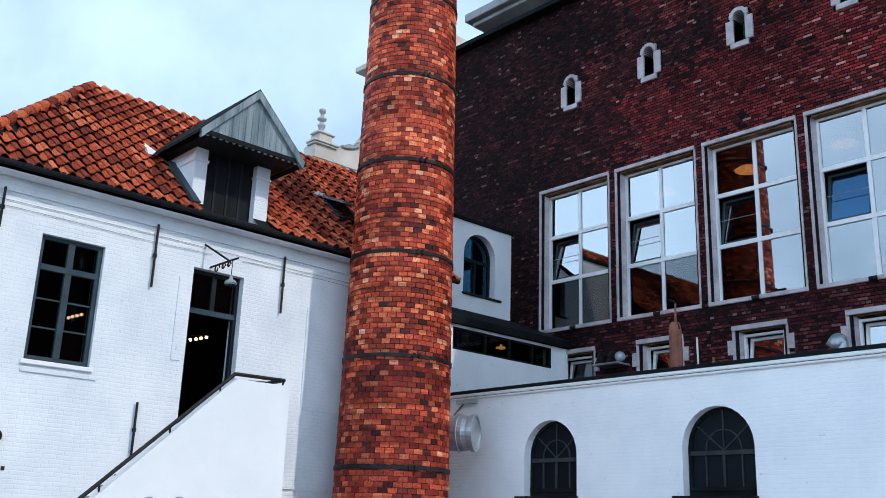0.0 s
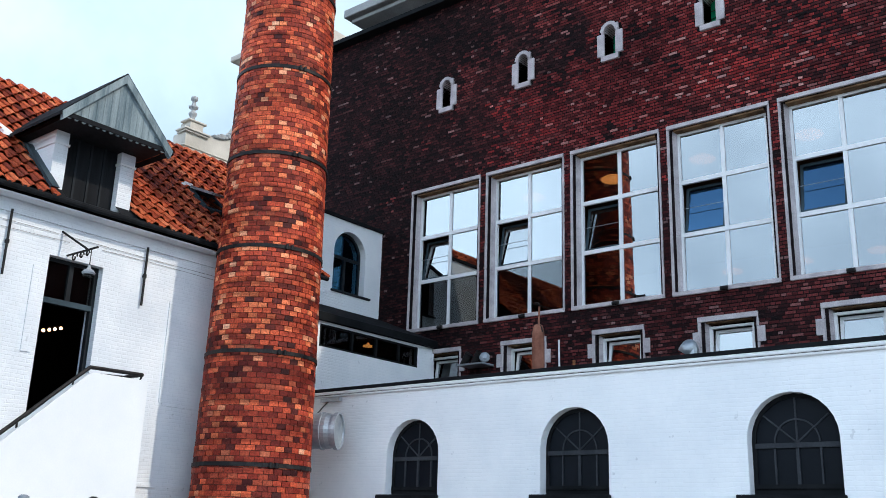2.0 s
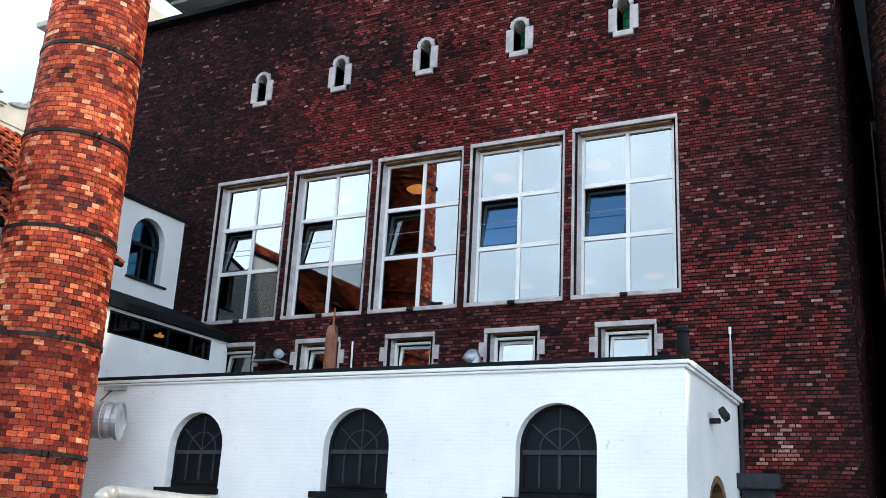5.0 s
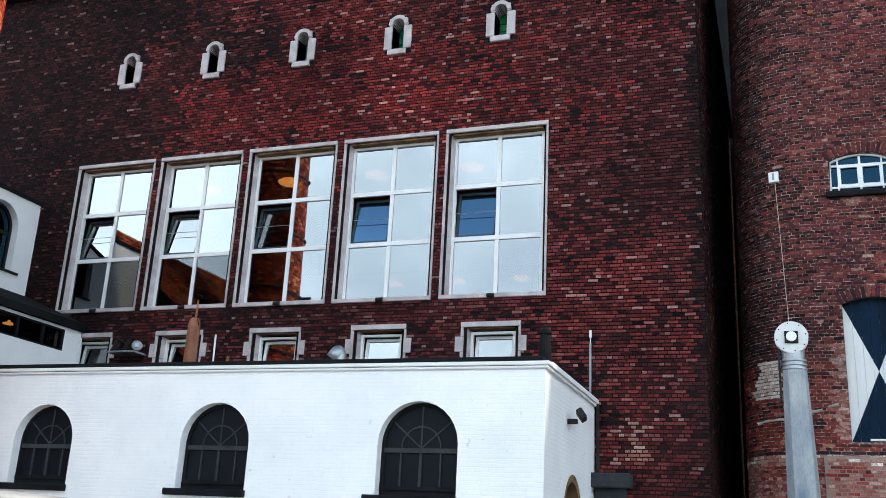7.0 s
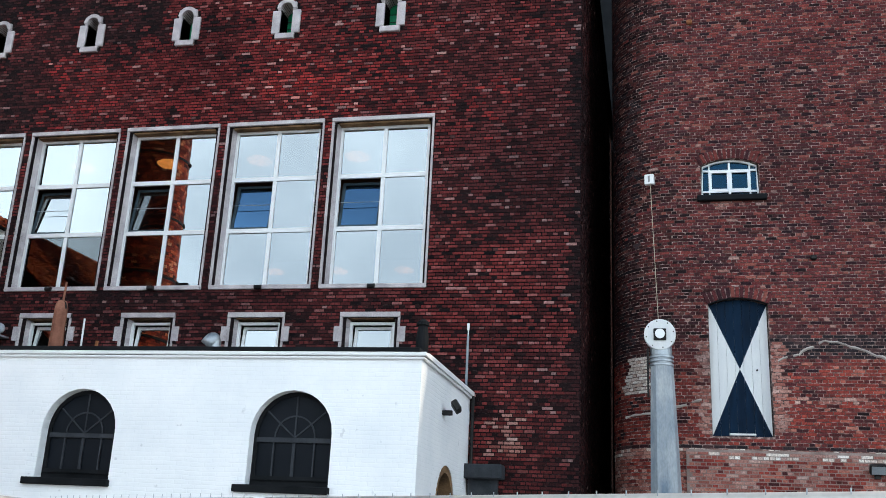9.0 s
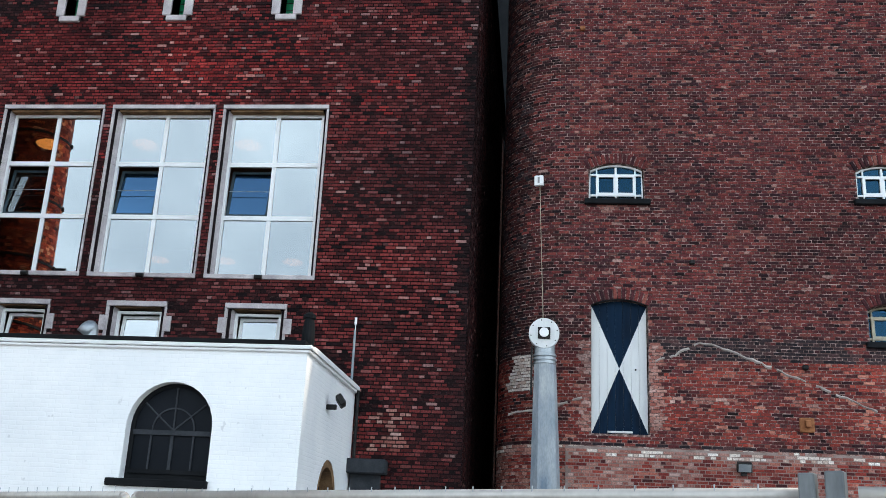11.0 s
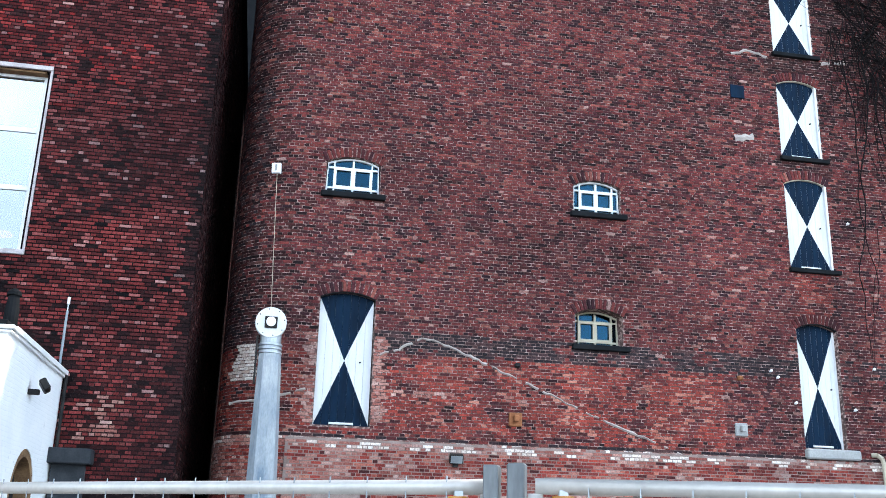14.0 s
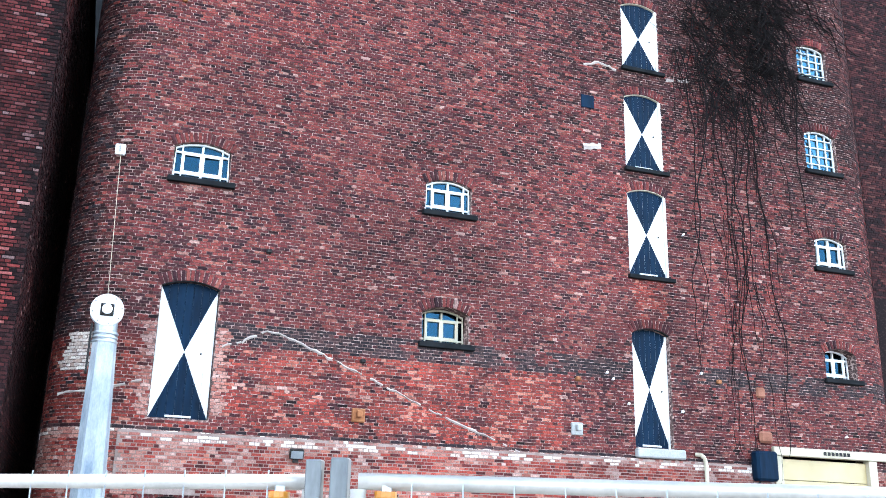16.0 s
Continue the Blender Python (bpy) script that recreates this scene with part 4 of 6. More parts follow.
hs = part("housing", boxed(-0.05, 0.05, -0.13, 0.13, -0.09, 0.09, bevel=0.015), M_iron, fl, m=tilt)
part("lens", boxed(0.051, 0.056, -0.11, 0.11, -0.07, 0.07), M_galv, hs, "pale glass lens", tilt)

# ---- things on the annex roof ----
p = thing("flue_post", "rust-brown square flue post with a thin rod", "flue", at=(-10.31, 14.96, 4.36))
bm = bmesh.new()
lathe(bm, (-10.31, 14.96, 4.36), [(0.125, 0), (0.12, 0.6), (0.115, 1.05), (0.10, 1.16), (0.07, 1.21)], 8)
part("shaft", bm, M_post, p)
bm = bmesh.new()
for k in range(8):
    a, b = math.pi * k / 8, math.pi * (k + 1) / 8
    tube(bm, (-10.31 + 0.11 * math.cos(a), 14.93, 5.42 + 0.16 * math.sin(a)), (-10.31 + 0.11 * math.cos(b), 14.93, 5.42 + 0.16 * math.sin(b)), 0.012, n=6)
part("hoop", bm, M_iron, p)
bm = bmesh.new()
tube(bm, (-10.30, 14.96, 5.5), (-10.29, 14.96, 5.92), 0.022, 0.018, 8)
part("rod", bm, M_post, p)

p = thing("vent_cowl", "bent grey metal vent cowl on the felt roof", "vent", at=(-7.05, 14.46, 4.36))
bm = bmesh.new()
tube(bm, (-7.02, 14.46, 4.36), (-7.02, 14.46, 4.74), 0.11, n=16)
part("pipe", bm, M_galv, p)
bm = bmesh.new()
lathe(bm, (-7.06, 14.45, 4.74), [(0.135, -0.12), (0.14, -0.02), (0.128, 0.05), (0.10, 0.10), (0.05, 0.135), (0.01, 0.145)], 18, (0.55, 0.1, 0.8))
part("hood", bm, M_galv, p, "rounded metal hood", smooth=True)

p = thing("roof_ventilator", "black finned roof ventilator", "vent", at=(-3.32, 13.78, 4.40))
bm = bmesh.new()
lathe(bm, (-3.32, 13.78, 4.40), [(0.10, 0), (0.10, 0.12), (0.095, 0.26), (0.075, 0.42), (0.075, 0.5), (0.06, 0.52)], 14)
part("pipe", bm, M_felt, p)
bm = bmesh.new()
lathe(bm, (-3.32, 13.78, 4.84), [(0.10, 0), (0.095, 0.05), (0.03, 0.10)], 14)
part("cap", bm, M_felt, p)

p = thing("lightning_rod", "thin grey rod with a white tip on the wall", "rod", at=(-3.30, 17.2, 4.4))
bm = bmesh.new()
tube(bm, (-3.30, 17.22, 4.40), (-3.30, 17.22, 5.42), 0.022, n=8)
part("pipe", bm, M_zinc, p)
bm = bmesh.new()
tube(bm, (-3.30, 17.22, 5.53), (-3.30, 17.22, 5.66), 0.025, n=8)
tube(bm, (-3.30, 17.22, 5.42), (-3.30, 17.22, 5.53), 0.008, n=6)
part("tip", bm, M_box, p, "white tip")
p = thing("vent_pipe", "thin white vent pipe before the brick wall", "pipe", at=(-11.16, 17.0, 4.36))
bm = bmesh.new()
tube(bm, (-11.14, 17.0, 4.36), (-11.16, 17.0, 5.72), 0.02, n=8)
part("pipe", bm, M_box, p)
p = thing("pipe_stub", "short rusty pipe stub on the roof", "pipe", at=(-10.0, 16.6, 4.36))
bm = bmesh.new()
tube(bm, (-10.55, 16.6, 4.36), (-10.55, 16.6, 5.18), 0.03, n=8)
part("pipe", bm, M_rust, p)

p = thing("spotlight_pair", "pair of dark spotlights on a wall shelf", "spotlight", at=(-13.4, 17.1, 5.4))
part("shelf", boxed(-13.75, -13.05, 16.85, 17.29, 5.36, 5.40), M_galv, p)
for x, tip in ((-13.62, 40), (-13.32, 40)):
    mt = Matrix.Translation((x, 17.0, 5.52)) @ Matrix.Rotation(radians(tip), 4, "Y")
    bm = bmesh.new()
    lathe(bm, (0, 0, 0), [(0.05, -0.17), (0.07, -0.15), (0.10, 0.10), (0.105, 0.15)], 12)
    part("spotlight_housing", bm, M_iron, p, m=mt)
bm = bmesh.new()
lathe(bm, (-13.10, 17.0, 5.53), [(0.12, -0.02), (0.11, 0.02), (0.05, 0.05)], 16, (0.6, -0.8, 0.2))
part("dish", bm, M_galv, p, "round grey reflector")

# rain-water hopper and stone canopy at the foot of the wall
p = thing("stone_canopy", "dark weathered stone canopy over a low hatch", "canopy", at=(-2.92, FY, 2.8))
part("slab", boxed(-3.28, -2.55, FY - 0.35, FY, 2.83, 3.08, bevel=0.02), M_slate, p)
part("hatch", boxed(-3.2, -2.66, FY - 0.12, FY, 2.0, 2.825), M_slate, p, "dark metal hatch")
p = thing("wall_downpipe", "thin black downpipe at the annex corner", "pipe", at=(-3.18, 17.2, 2))
bm = bmesh.new()
tube(bm, (-3.16, 17.22, 0), (-3.16, 17.22, 4.3), 0.03, n=8)
part("pipe", bm, M_iron, p)

# ---- flue duct beside the chimney ----
p = thing("flue_duct", "fat grey galvanised duct with a flanged end", "duct", at=(-13.2, 12.7, 3.46))
bm = bmesh.new()
AXD = Vector((1, 0.55, 0)).normalized()
FROM = Vector((-13.85, 12.42, 3.50))
lathe(bm, FROM, [(0.33, 0), (0.33, 0.52), (0.31, 0.60), (0.31, 0.66), (0.345, 0.66), (0.345, 0.73), (0.31, 0.73), (0.30, 0.70), (0.05, 0.69)], 28, AXD)
part("pipe", bm, M_galv, p, smooth=False)
for d_ in (0.18, 0.42):
    bm = bmesh.new()
    lathe(bm, FROM + AXD * d_, [(0.335, -0.02), (0.35, -0.015), (0.35, 0.015), (0.335, 0.02)], 28, AXD)
    part("seam_ring", bm, M_galv, p)
part("hanger", boxed(-14.4, -13.87, 13.36, 13.44, 4.17, 4.24), M_galv, p)
bm = bmesh.new()
tube(bm, (-14.2, 13.38, 4.17), (-14.2, 12.9, 3.7), 0.012, n=6)
part("hanger_rod", bm, M_iron, p)
bm = bmesh.new()
for k in range(12):
    a, b = 2 * math.pi * k / 12, 2 * math.pi * (k + 1) / 12
    tube(bm, (-13.75 + 0.12 * math.cos(a), 12.5 + 0.08 * math.sin(a), 3.80), (-13.75 + 0.12 * math.cos(b), 12.5 + 0.08 * math.sin(b), 3.80), 0.025, n=6)
part("cable_coil", bm, M_iron, p, "dark coiled cable")

# ---- link and block windows ----
w = thing("window_19", "round-headed blue-grey window in the white block", "window", kind="structure", at=(BX, BWIN.mid, BWIN.z0))
bm = bmesh.new()
inn = Opening(BWIN.u0 + 0.06, BWIN.u1 - 0.06, BWIN.z0 + 0.06, BWIN.z1 - 0.06, 0.48)
ring(bm, inn.loop(0, 16), BWIN.loop(0, 16), 0.18, 0.25)
box(bm, BWIN.u0 + 0.05, BWIN.u1 - 0.05, 0.18, 0.24, 8.14, 8.22)
box(bm, BWIN.mid - 0.035, BWIN.mid + 0.035, 0.17, 0.24, 7.35, 8.15)
part("window_frame", bm, M_dark_frame, w, m=facing_x(BX))
bm = bmesh.new()
prism(bm, inn.loop(0.02, 16), 0.215, 0.222)
clear(part("pane", bm, M_pane_sky, w, m=facing_x(BX)))
part("window_sill", boxed(BWIN.u0 - 0.04, BWIN.u1 + 0.2, -0.06, 0.18, 7.235, 7.285, bevel=0.006), M_dark_frame, w, m=facing_x(BX))
w = thing("window_20", "long black-framed strip window with dark panes", "window", kind="structure", at=(LX, BAND.mid, BAND.z0))
bm = bmesh.new()
ring(bm, [(BAND.u0 + 0.04, 5.43), (BAND.u1 - 0.05, 5.43), (BAND.u1 - 0.05, 5.82), (BAND.u0 + 0.04, 5.82)], BAND.loop(), 0.0, 0.12)
for u in (14.6, 15.35, 16.1):
    box(bm, u - 0.03, u + 0.03, 0.01, 0.11, 5.40, 5.85)
part("window_frame", bm, M_felt, w, m=facing_x(LX))
clear(part("pane", boxed(BAND.u0 + 0.02, BAND.u1 - 0.02, 0.06, 0.066, 5.41, 5.84), M_pane_dim, w, m=facing_x(LX)))
p = thing("ceiling_lamp", "small orange lamp behind the strip window", "lamp", at=(-15.4, 15.66, 5.78))
bm = bmesh.new()
lathe(bm, (-15.4, 15.66, 5.75), [(0.02, 0.10), (0.04, 0.055), (0.12, 0.035), (0.12, 0.01), (0.03, -0.01)], 14)
part("shade", bm, M_lamp, p)

# ---- white house ----
w = thing("window_21", "slate-blue cross window with dark panes", "window", kind="structure", at=(HX, HWIN.mid, HWIN.z0))
mx = facing_x(HX)
bm = bmesh.new()
o = HWIN
ring(bm, [(o.u0 + 0.07, o.z0 + 0.08), (o.u1 - 0.07, o.z0 + 0.08), (o.u1 - 0.07, o.z1 - 0.06), (o.u0 + 0.07, o.z1 - 0.06)], o.loop(), 0.08, 0.18)
part("window_frame", bm, M_blue_frame, w, m=mx)
part("mullion", boxed(o.mid - 0.05, o.mid + 0.05, 0.07, 0.17, o.z0 + 0.07, o.z1 - 0.05), M_blue_frame, w, m=mx)
part("transom", boxed(o.u0 + 0.06, o.u1 - 0.06, 0.065, 0.165, 5.38, 5.47), M_blue_frame, w, m=mx)
for z in (4.50, 4.94):
    part("glazing_bar", boxed(o.u0 + 0.06, o.u1 - 0.06, 0.11, 0.14, z - 0.012, z + 0.012), M_blue_frame, w, m=mx)
for a, b in ((o.u0 + 0.06, o.mid - 0.04), (o.mid + 0.04, o.u1 - 0.06)):
    for lo, hi in ((o.z0 + 0.07, 5.39), (5.46, o.z1 - 0.05)):
        clear(part("pane", boxed(a, b, 0.125, 0.131, lo, hi), M_pane_dim, w, m=mx))
part("window_sill", boxed(o.u0 - 0.05, o.u1 + 0.05, -0.05, 0.10, o.z0 - 0.07, o.z0 + 0.0, bevel=0.01), M_render, w, m=mx)
d = thing("door_2", "tall open doorway with a slate-blue fanlight", "door", kind="structure", at=(HX, HDOOR.mid, 2.95))
o = HDOOR
bm = bmesh.new()
ring(bm, [(o.u0 + 0.06, 2.96), (o.u1 - 0.06, 2.96), (o.u1 - 0.06, o.z1 - 0.06), (o.u0 + 0.06, o.z1 - 0.06)], o.loop(), 0.14, 0.24)
part("door_frame", bm, M_dark_frame, d, m=mx)
part("transom", boxed(o.u0 + 0.05, o.u1 - 0.05, 0.13, 0.23, 5.17, 5.26), M_blue_frame, d, m=mx)
part("mullion", boxed(o.mid - 0.04, o.mid + 0.04, 0.14, 0.22, 5.26, o.z1 - 0.05), M_dark_frame, d, m=mx)
clear(part("pane", boxed(o.u0 + 0.05, o.u1 - 0.05, 0.18, 0.186, 5.25, o.z1 - 0.05), M_pane_dim, d, m=mx))
part("door_leaf", boxed(o.u0 + 0.06, o.u0 + 0.11, 0.25, 1.15, 2.96, 5.17), M_dark_frame, d, "dark door leaf folded inwards", mx)
for name, ys, z0 in (("door", (9.34, 9.46, 9.57, 9.69), 5.28), ("window", (6.84, 6.91, 6.99, 7.07), 5.30)):
    p = thing("string_light", "row of four small warm bulbs in the dark room", "string light", "string lights", at=(-18, ys[0], z0))
    bm = bmesh.new()
    tube(bm, (-18, ys[0] - 0.4, z0 + 0.04), (-18, ys[3] + 0.4, z0 + 0.2), 0.008, n=6)
    part("cable", bm, M_iron, p)
    for k, y in enumerate(ys):
        bm = bmesh.new()
        bmesh.ops.create_icosphere(bm, subdivisions=2, radius=0.033, matrix=Matrix.Translation((-18, y, z0 + 0.034 * k)))
        part("bulb", bm, M_bulb, p, smooth=True)

for y, z0, z1 in ((4.47, 5.85, 6.48), (6.95, 5.42, 6.49), (9.46, 5.42, 6.48), (6.96, 2.68, 3.54)):
    p = thing("wall_anchor", "black iron wall anchor bar on whitewashed brick", "wall anchor", "wall anchors", at=(HX, y, z0))
    bm = bmesh.new()
    tube(bm, (HX + 0.05, y, z0), (HX + 0.05, y, z1), 0.021, n=8)
    tube(bm, (HX + 0.05, y, (z0 + z1) / 2 - 0.03), (HX + 0.05, y, (z0 + z1) / 2 + 0.03), 0.034, n=8)
    part("bar", bm, M_iron, p)
    part("pin", boxed(HX, HX + 0.06, y - 0.018, y + 0.018, (z0 + z1) / 2 - 0.02, (z0 + z1) / 2 + 0.02), M_iron, p)

# sign and small lamp at the near end of the house wall
p = thing("wall_sign", "small black lettering bars on the whitewashed wall", "sign", at=(HX, 4.9, 2.4))
for k in range(5):
    part("letter_bar", boxed(HX + 0.002, HX + 0.01, 5.06 - 0.07 * k, 5.11 - 0.07 * k, 2.37, 2.43), M_iron, p)
p = thing("wall_lamp", "black round bulkhead lamp on the whitewashed wall", "lamp", at=(HX, 4.92, 2.84))
bm = bmesh.new()
lathe(bm, (HX, 4.90, 2.84), [(0.10, 0), (0.10, 0.04), (0.08, 0.09), (0.03, 0.11)], 16, (1, 0, 0))
part("housing", bm, M_iron, p)

# cables slung under the eaves
for z, y0, y1, nm in ((6.30, 3.9, 13.4, "cable"), (6.20, 3.9, 8.0, "cable"), (6.22, 8.6, 13.4, "cable")):
    p = thing("wall_cable", "thin grey cable stapled along the whitewashed wall", "cable", "wall cables", at=(HX, y0, z))
    line = bpy.data.curves.new("wire", "CURVE")
    line.dimensions, line.bevel_depth, line.bevel_resolution = "3D", 0.0045, 1
    sp = line.splines.new("POLY")
    sp.points.add(20)
    for k in range(21):
        sp.points[k].co = (HX + 0.02, y0 + (y1 - y0) * k / 20, z + 0.012 * math.sin(7 * k / 20), 1)
    line.materials.append(M_concrete)
    mesh_object("wire", line, p)

# wall lamp on a wrought bracket
p = thing("wall_lantern", "wrought iron bracket with a hanging bell lantern", "lantern", at=(HX, 8.0, 6.2))
bm = bmesh.new()
tube(bm, (HX, 7.86, 6.36), (HX + 0.62, 8.02, 5.98), 0.018, n=8)
part("stay", bm, M_iron, p)
bm = bmesh.new()
tube(bm, (HX, 8.0, 5.98), (HX + 0.78, 8.08, 6.02), 0.018, n=8)
for cx, r in ((0.18, 0.09), (0.40, 0.07), (0.58, 0.06)):
    for k in range(14):
        a, b = k * 0.5, (k + 1) * 0.5
        ra, rb = r * (1 - k / 18), r * (1 - (k + 1) / 18)
        tube(bm, (HX + cx + ra * math.cos(a), 8.03, 5.93 + ra * math.sin(a)), (HX + cx + rb * math.cos(b), 8.03, 5.93 + rb * math.sin(b)), 0.014, n=5, caps=False)
part("scroll_bracket", bm, M_iron, p)
bm = bmesh.new()
tube(bm, (HX + 0.62, 8.07, 6.0), (HX + 0.62, 8.07, 5.74), 0.007, n=6)
part("chain", bm, M_iron, p)
bm = bmesh.new()
lathe(bm, (HX + 0.62, 8.07, 5.58), [(0.09, 0.0), (0.11, 0.03), (0.08, 0.07), (0.035, 0.10), (0.02, 0.16)], 16)
part("shade", bm, M_zinc, p, "dull metal bell shade")
bm = bmesh.new()
lathe(bm, (HX + 0.62, 8.07, 5.52), [(0.03, 0.0), (0.08, 0.02), (0.09, 0.06)], 14)
part("glass", bm, M_pane_dim, p)

# outside stair
PX = -13.5
p = thing("outdoor_stair", "white rendered stair up to the doorway", "stair", at=(-14.3, 6.5, 0))
bm = bmesh.new()
prism(bm, [(3.72, 0), (8.83, 0), (8.83, 3.86), (8.80, 3.90), (7.88, 3.90), (7.80, 3.86), (3.72, 0.05)], 0, 0.2)
part("parapet", bm, M_render, p, "smooth white rendered parapet", facing_x(PX))
part("landing", boxed(HX + 0.01, PX - 0.21, 7.4, 8.8, 0, 2.94), M_concrete, p)
n = 16
for k in range(n):
    y0 = 3.9 + (7.4 - 3.9) * k / n
    part("step", boxed(HX + 0.01, PX - 0.21, y0, 7.4, 2.94 * k / (n + 1) + 0.001, 2.94 * (k + 1) / (n + 1)), M_concrete, p)
p = thing("handrail", "black flat iron handrail along the stair parapet", "handrail", at=(PX - 0.05, 6.5, 3))
bm = bmesh.new()
line = [(PX - 0.03, 4.2, 0.70), (PX - 0.03, 7.83, 3.975), (PX - 0.03, 8.73, 3.985)]
tube(bm, line[0], line[1], 0.03, n=8)
tube(bm, line[1], line[2], 0.03, n=8)
tube(bm, line[2], (PX - 0.55, 8.73, 3.985), 0.03, n=8)
tube(bm, (PX - 0.55, 8.73, 3.985), (PX - 0.55, 8.3, 3.96), 0.03, n=8)
part("rail", bm, M_iron, p)
for y in (5.0, 5.9, 6.85, 7.6):
    z = 0.70 + (y - 4.2) * (3.975 - 0.70) / (7.83 - 4.2)
    bm = bmesh.new()
    tube(bm, (PX - 0.09, y + 0.03, z - 0.14), (PX - 0.05, y, z), 0.016, n=6)
    part("stanchion", bm, M_iron, p)
bm = bmesh.new()
tube(bm, (PX - 0.1, 8.73, 3.88), (PX - 0.03, 8.73, 3.985), 0.016, n=6)
part("stanchion", bm, M_iron, p)

# bollards before the stair
for x, y, top, mt, lb in ((-12, 5.89, 2.03, M_zinc, "grey steel post with a flat cap"), (-12, 6.30, 2.05, M_zinc, "grey steel post with a flat cap"), (-12, 7.24, 2.07, M_iron, "black post with a round knob")):
    p = thing("post", lb, "post", "posts by the stair", at=(x, y, 0))
    bm = bmesh.new()
    tube(bm, (x, y, 0), (x, y, top - 0.05), 0.045, n=12)
    part("shaft", bm, mt, p)
    bm = bmesh.new()
    lathe(bm, (x, y, top - 0.06), [(0.05, 0), (0.065, 0.02), (0.065, 0.05), (0.03, 0.07)], 12)
    part("cap", bm, mt, p)

# ---- hoist dormer ----
GX, GY, GZ0, GZ1 = -14.3, 8.21, 8.08, 9.12
dm = thing("hoist_dormer", "gabled hoist dormer with white brick piers and grey boards", "dormer", at=(HX, GY, 6.8))


def roof_x(z):
    """Where the main slope stands at height z."""
    return EAVE_X + (z - EAVE_Z) / (RIDGE_Z - EAVE_Z) * (RIDGE_X - EAVE_X)


for y0, y1 in ((7.46, 7.70), (8.70, 8.98)):
    bm = bmesh.new()
    a = [(-14.93, 6.86), (-14.93, 8.12), (roof_x(8.12) - 0.25, 8.12), (roof_x(6.86) - 0.25, 6.86)]
    prism(bm, [(x, z) for x, z in a], y0, y1)
    part("pier", bm, M_white, dm, "white painted brick pier")
    bm = bmesh.new()
    box(bm, roof_x(7.86) - 0.1, -14.91, y0 - 0.02, y1 + 0.02, 7.80, 7.84)
    part("pier_band", bm, M_render, dm)
bm = bmesh.new()
prism(bm, [(-14.97, 6.83), (-14.97, 6.93), (roof_x(6.9) - 0.2, 6.93), (roof_x(6.9) - 0.2, 6.83)], 7.44, 9.0)
part("sill", bm, M_dark_wood, dm)
bm = boxed(-15.12, -15.07, 7.70, 8.70, 6.94, 8.05)
part("hoist_door", bm, M_dark_wood, dm, "black plank hoist doors")
for y in (7.95, 8.2, 8.45):
    part("door_batten", boxed(-15.07, -15.05, y - 0.02, y + 0.02, 6.96, 8.04), M_dark_frame, dm)
bm = bmesh.new()
prism(bm, [(GX + 0.02, 8.04), (GX + 0.02, 8.12), (-17.0, 8.12), (-17.0, 8.04)], 7.28, 9.14)
part("soffit", bm, M_dark_wood, dm)
half = 0.95
n = 15
for k in range(n):
    y0, y1 = GY - half + 2 * half * k / n, GY - half + 2 * half * (k + 1) / n - 0.006
    def top(y):
        return GZ1 - 0.09 - (GZ1 - GZ0 - 0.02) * abs(y - GY) / half
    ym = (y0 + y1) / 2
    tip = GZ0 - 0.06
    lp = [(y0, GZ0 - 0.01), (ym - 0.02, tip), (ym + 0.02, tip), (y1, GZ0 - 0.01), (y1, max(GZ0, top(y1)))]
    if y0 < GY < y1:
        lp.append((GY, top(GY)))
    lp.append((y0, max(GZ0, top(y0))))
    bm = bmesh.new()
    prism(bm, lp, 0, 0.022 + 0.004 * (k % 2))
    part("gable_board", bm, M_boards, dm, m=facing_x(GX))
for sgn in (-1, 1):
    bm = bmesh.new()
    e = GY + sgn * 1.02
    prism(bm, [(GY, GZ1 + 0.03), (GY, GZ1 - 0.13), (e, GZ0 - 0.13), (e + sgn * 0.03, GZ0 + 0.01)], -0.06, 0.03)
    part("bargeboard", bm, M_boards, dm, "grey painted bargeboard", facing_x(GX))
    bm = bmesh.new()
    vs = []
    for dz in (0.0, 0.06):
        vs += [bm.verts.new(v) for v in ((GX + 0.05, GY, GZ1 + dz), (GX + 0.05, e + sgn * 0.06, GZ0 - 0.06 + dz), (roof_x(GZ0) - 0.05, e + sgn * 0.06, GZ0 - 0.06 + dz), (roof_x(GZ1) - 0.05, GY, GZ1 + dz))]
    for f in ((0, 1, 2, 3), (4, 7, 6, 5), (0, 4, 5, 1), (1, 5, 6, 2), (2, 6, 7, 3), (3, 7, 4, 0)):
        bm.faces.new([vs[i] for i in f])
    part("dormer_roof", bm, M_dark_wood, dm)
    # rows of tiles on each slope of the dormer
    for r in range(5):
        for c in range(11):
            f0 = (r + 0.15) / 5
            y = GY + sgn * (1.06 * (1 - f0))
            z = GZ1 + 0.07 - (GZ1 - GZ0 + 0.06) * (1 - f0)
            x = GX - 0.02 - 0.25 * c
            if x < roof_x(z) - 0.1:
                continue
            bm = boxed(x - 0.24, x, -0.13, 0.13, 0, 0.03, bevel=0.012)
            bmesh.ops.transform(bm, matrix=Matrix.Translation((0, y - sgn * 0.1, z + 0.05)) @ Matrix.Rotation(sgn * -0.80, 4, "X"), verts=bm.verts)
            part("dormer_tile", bm, M_tile_1, dm)
bm = bmesh.new()
prism(bm, [(roof_x(8.02) + 0.12, 8.05), (roof_x(8.02) - 0.45, 8.42), (roof_x(8.02) - 0.45, 8.46), (roof_x(8.02) + 0.12, 8.12)], 7.02, 7.2)
part("flashing", bm, M_render, dm, "white mortar flashing")
bm = bmesh.new()
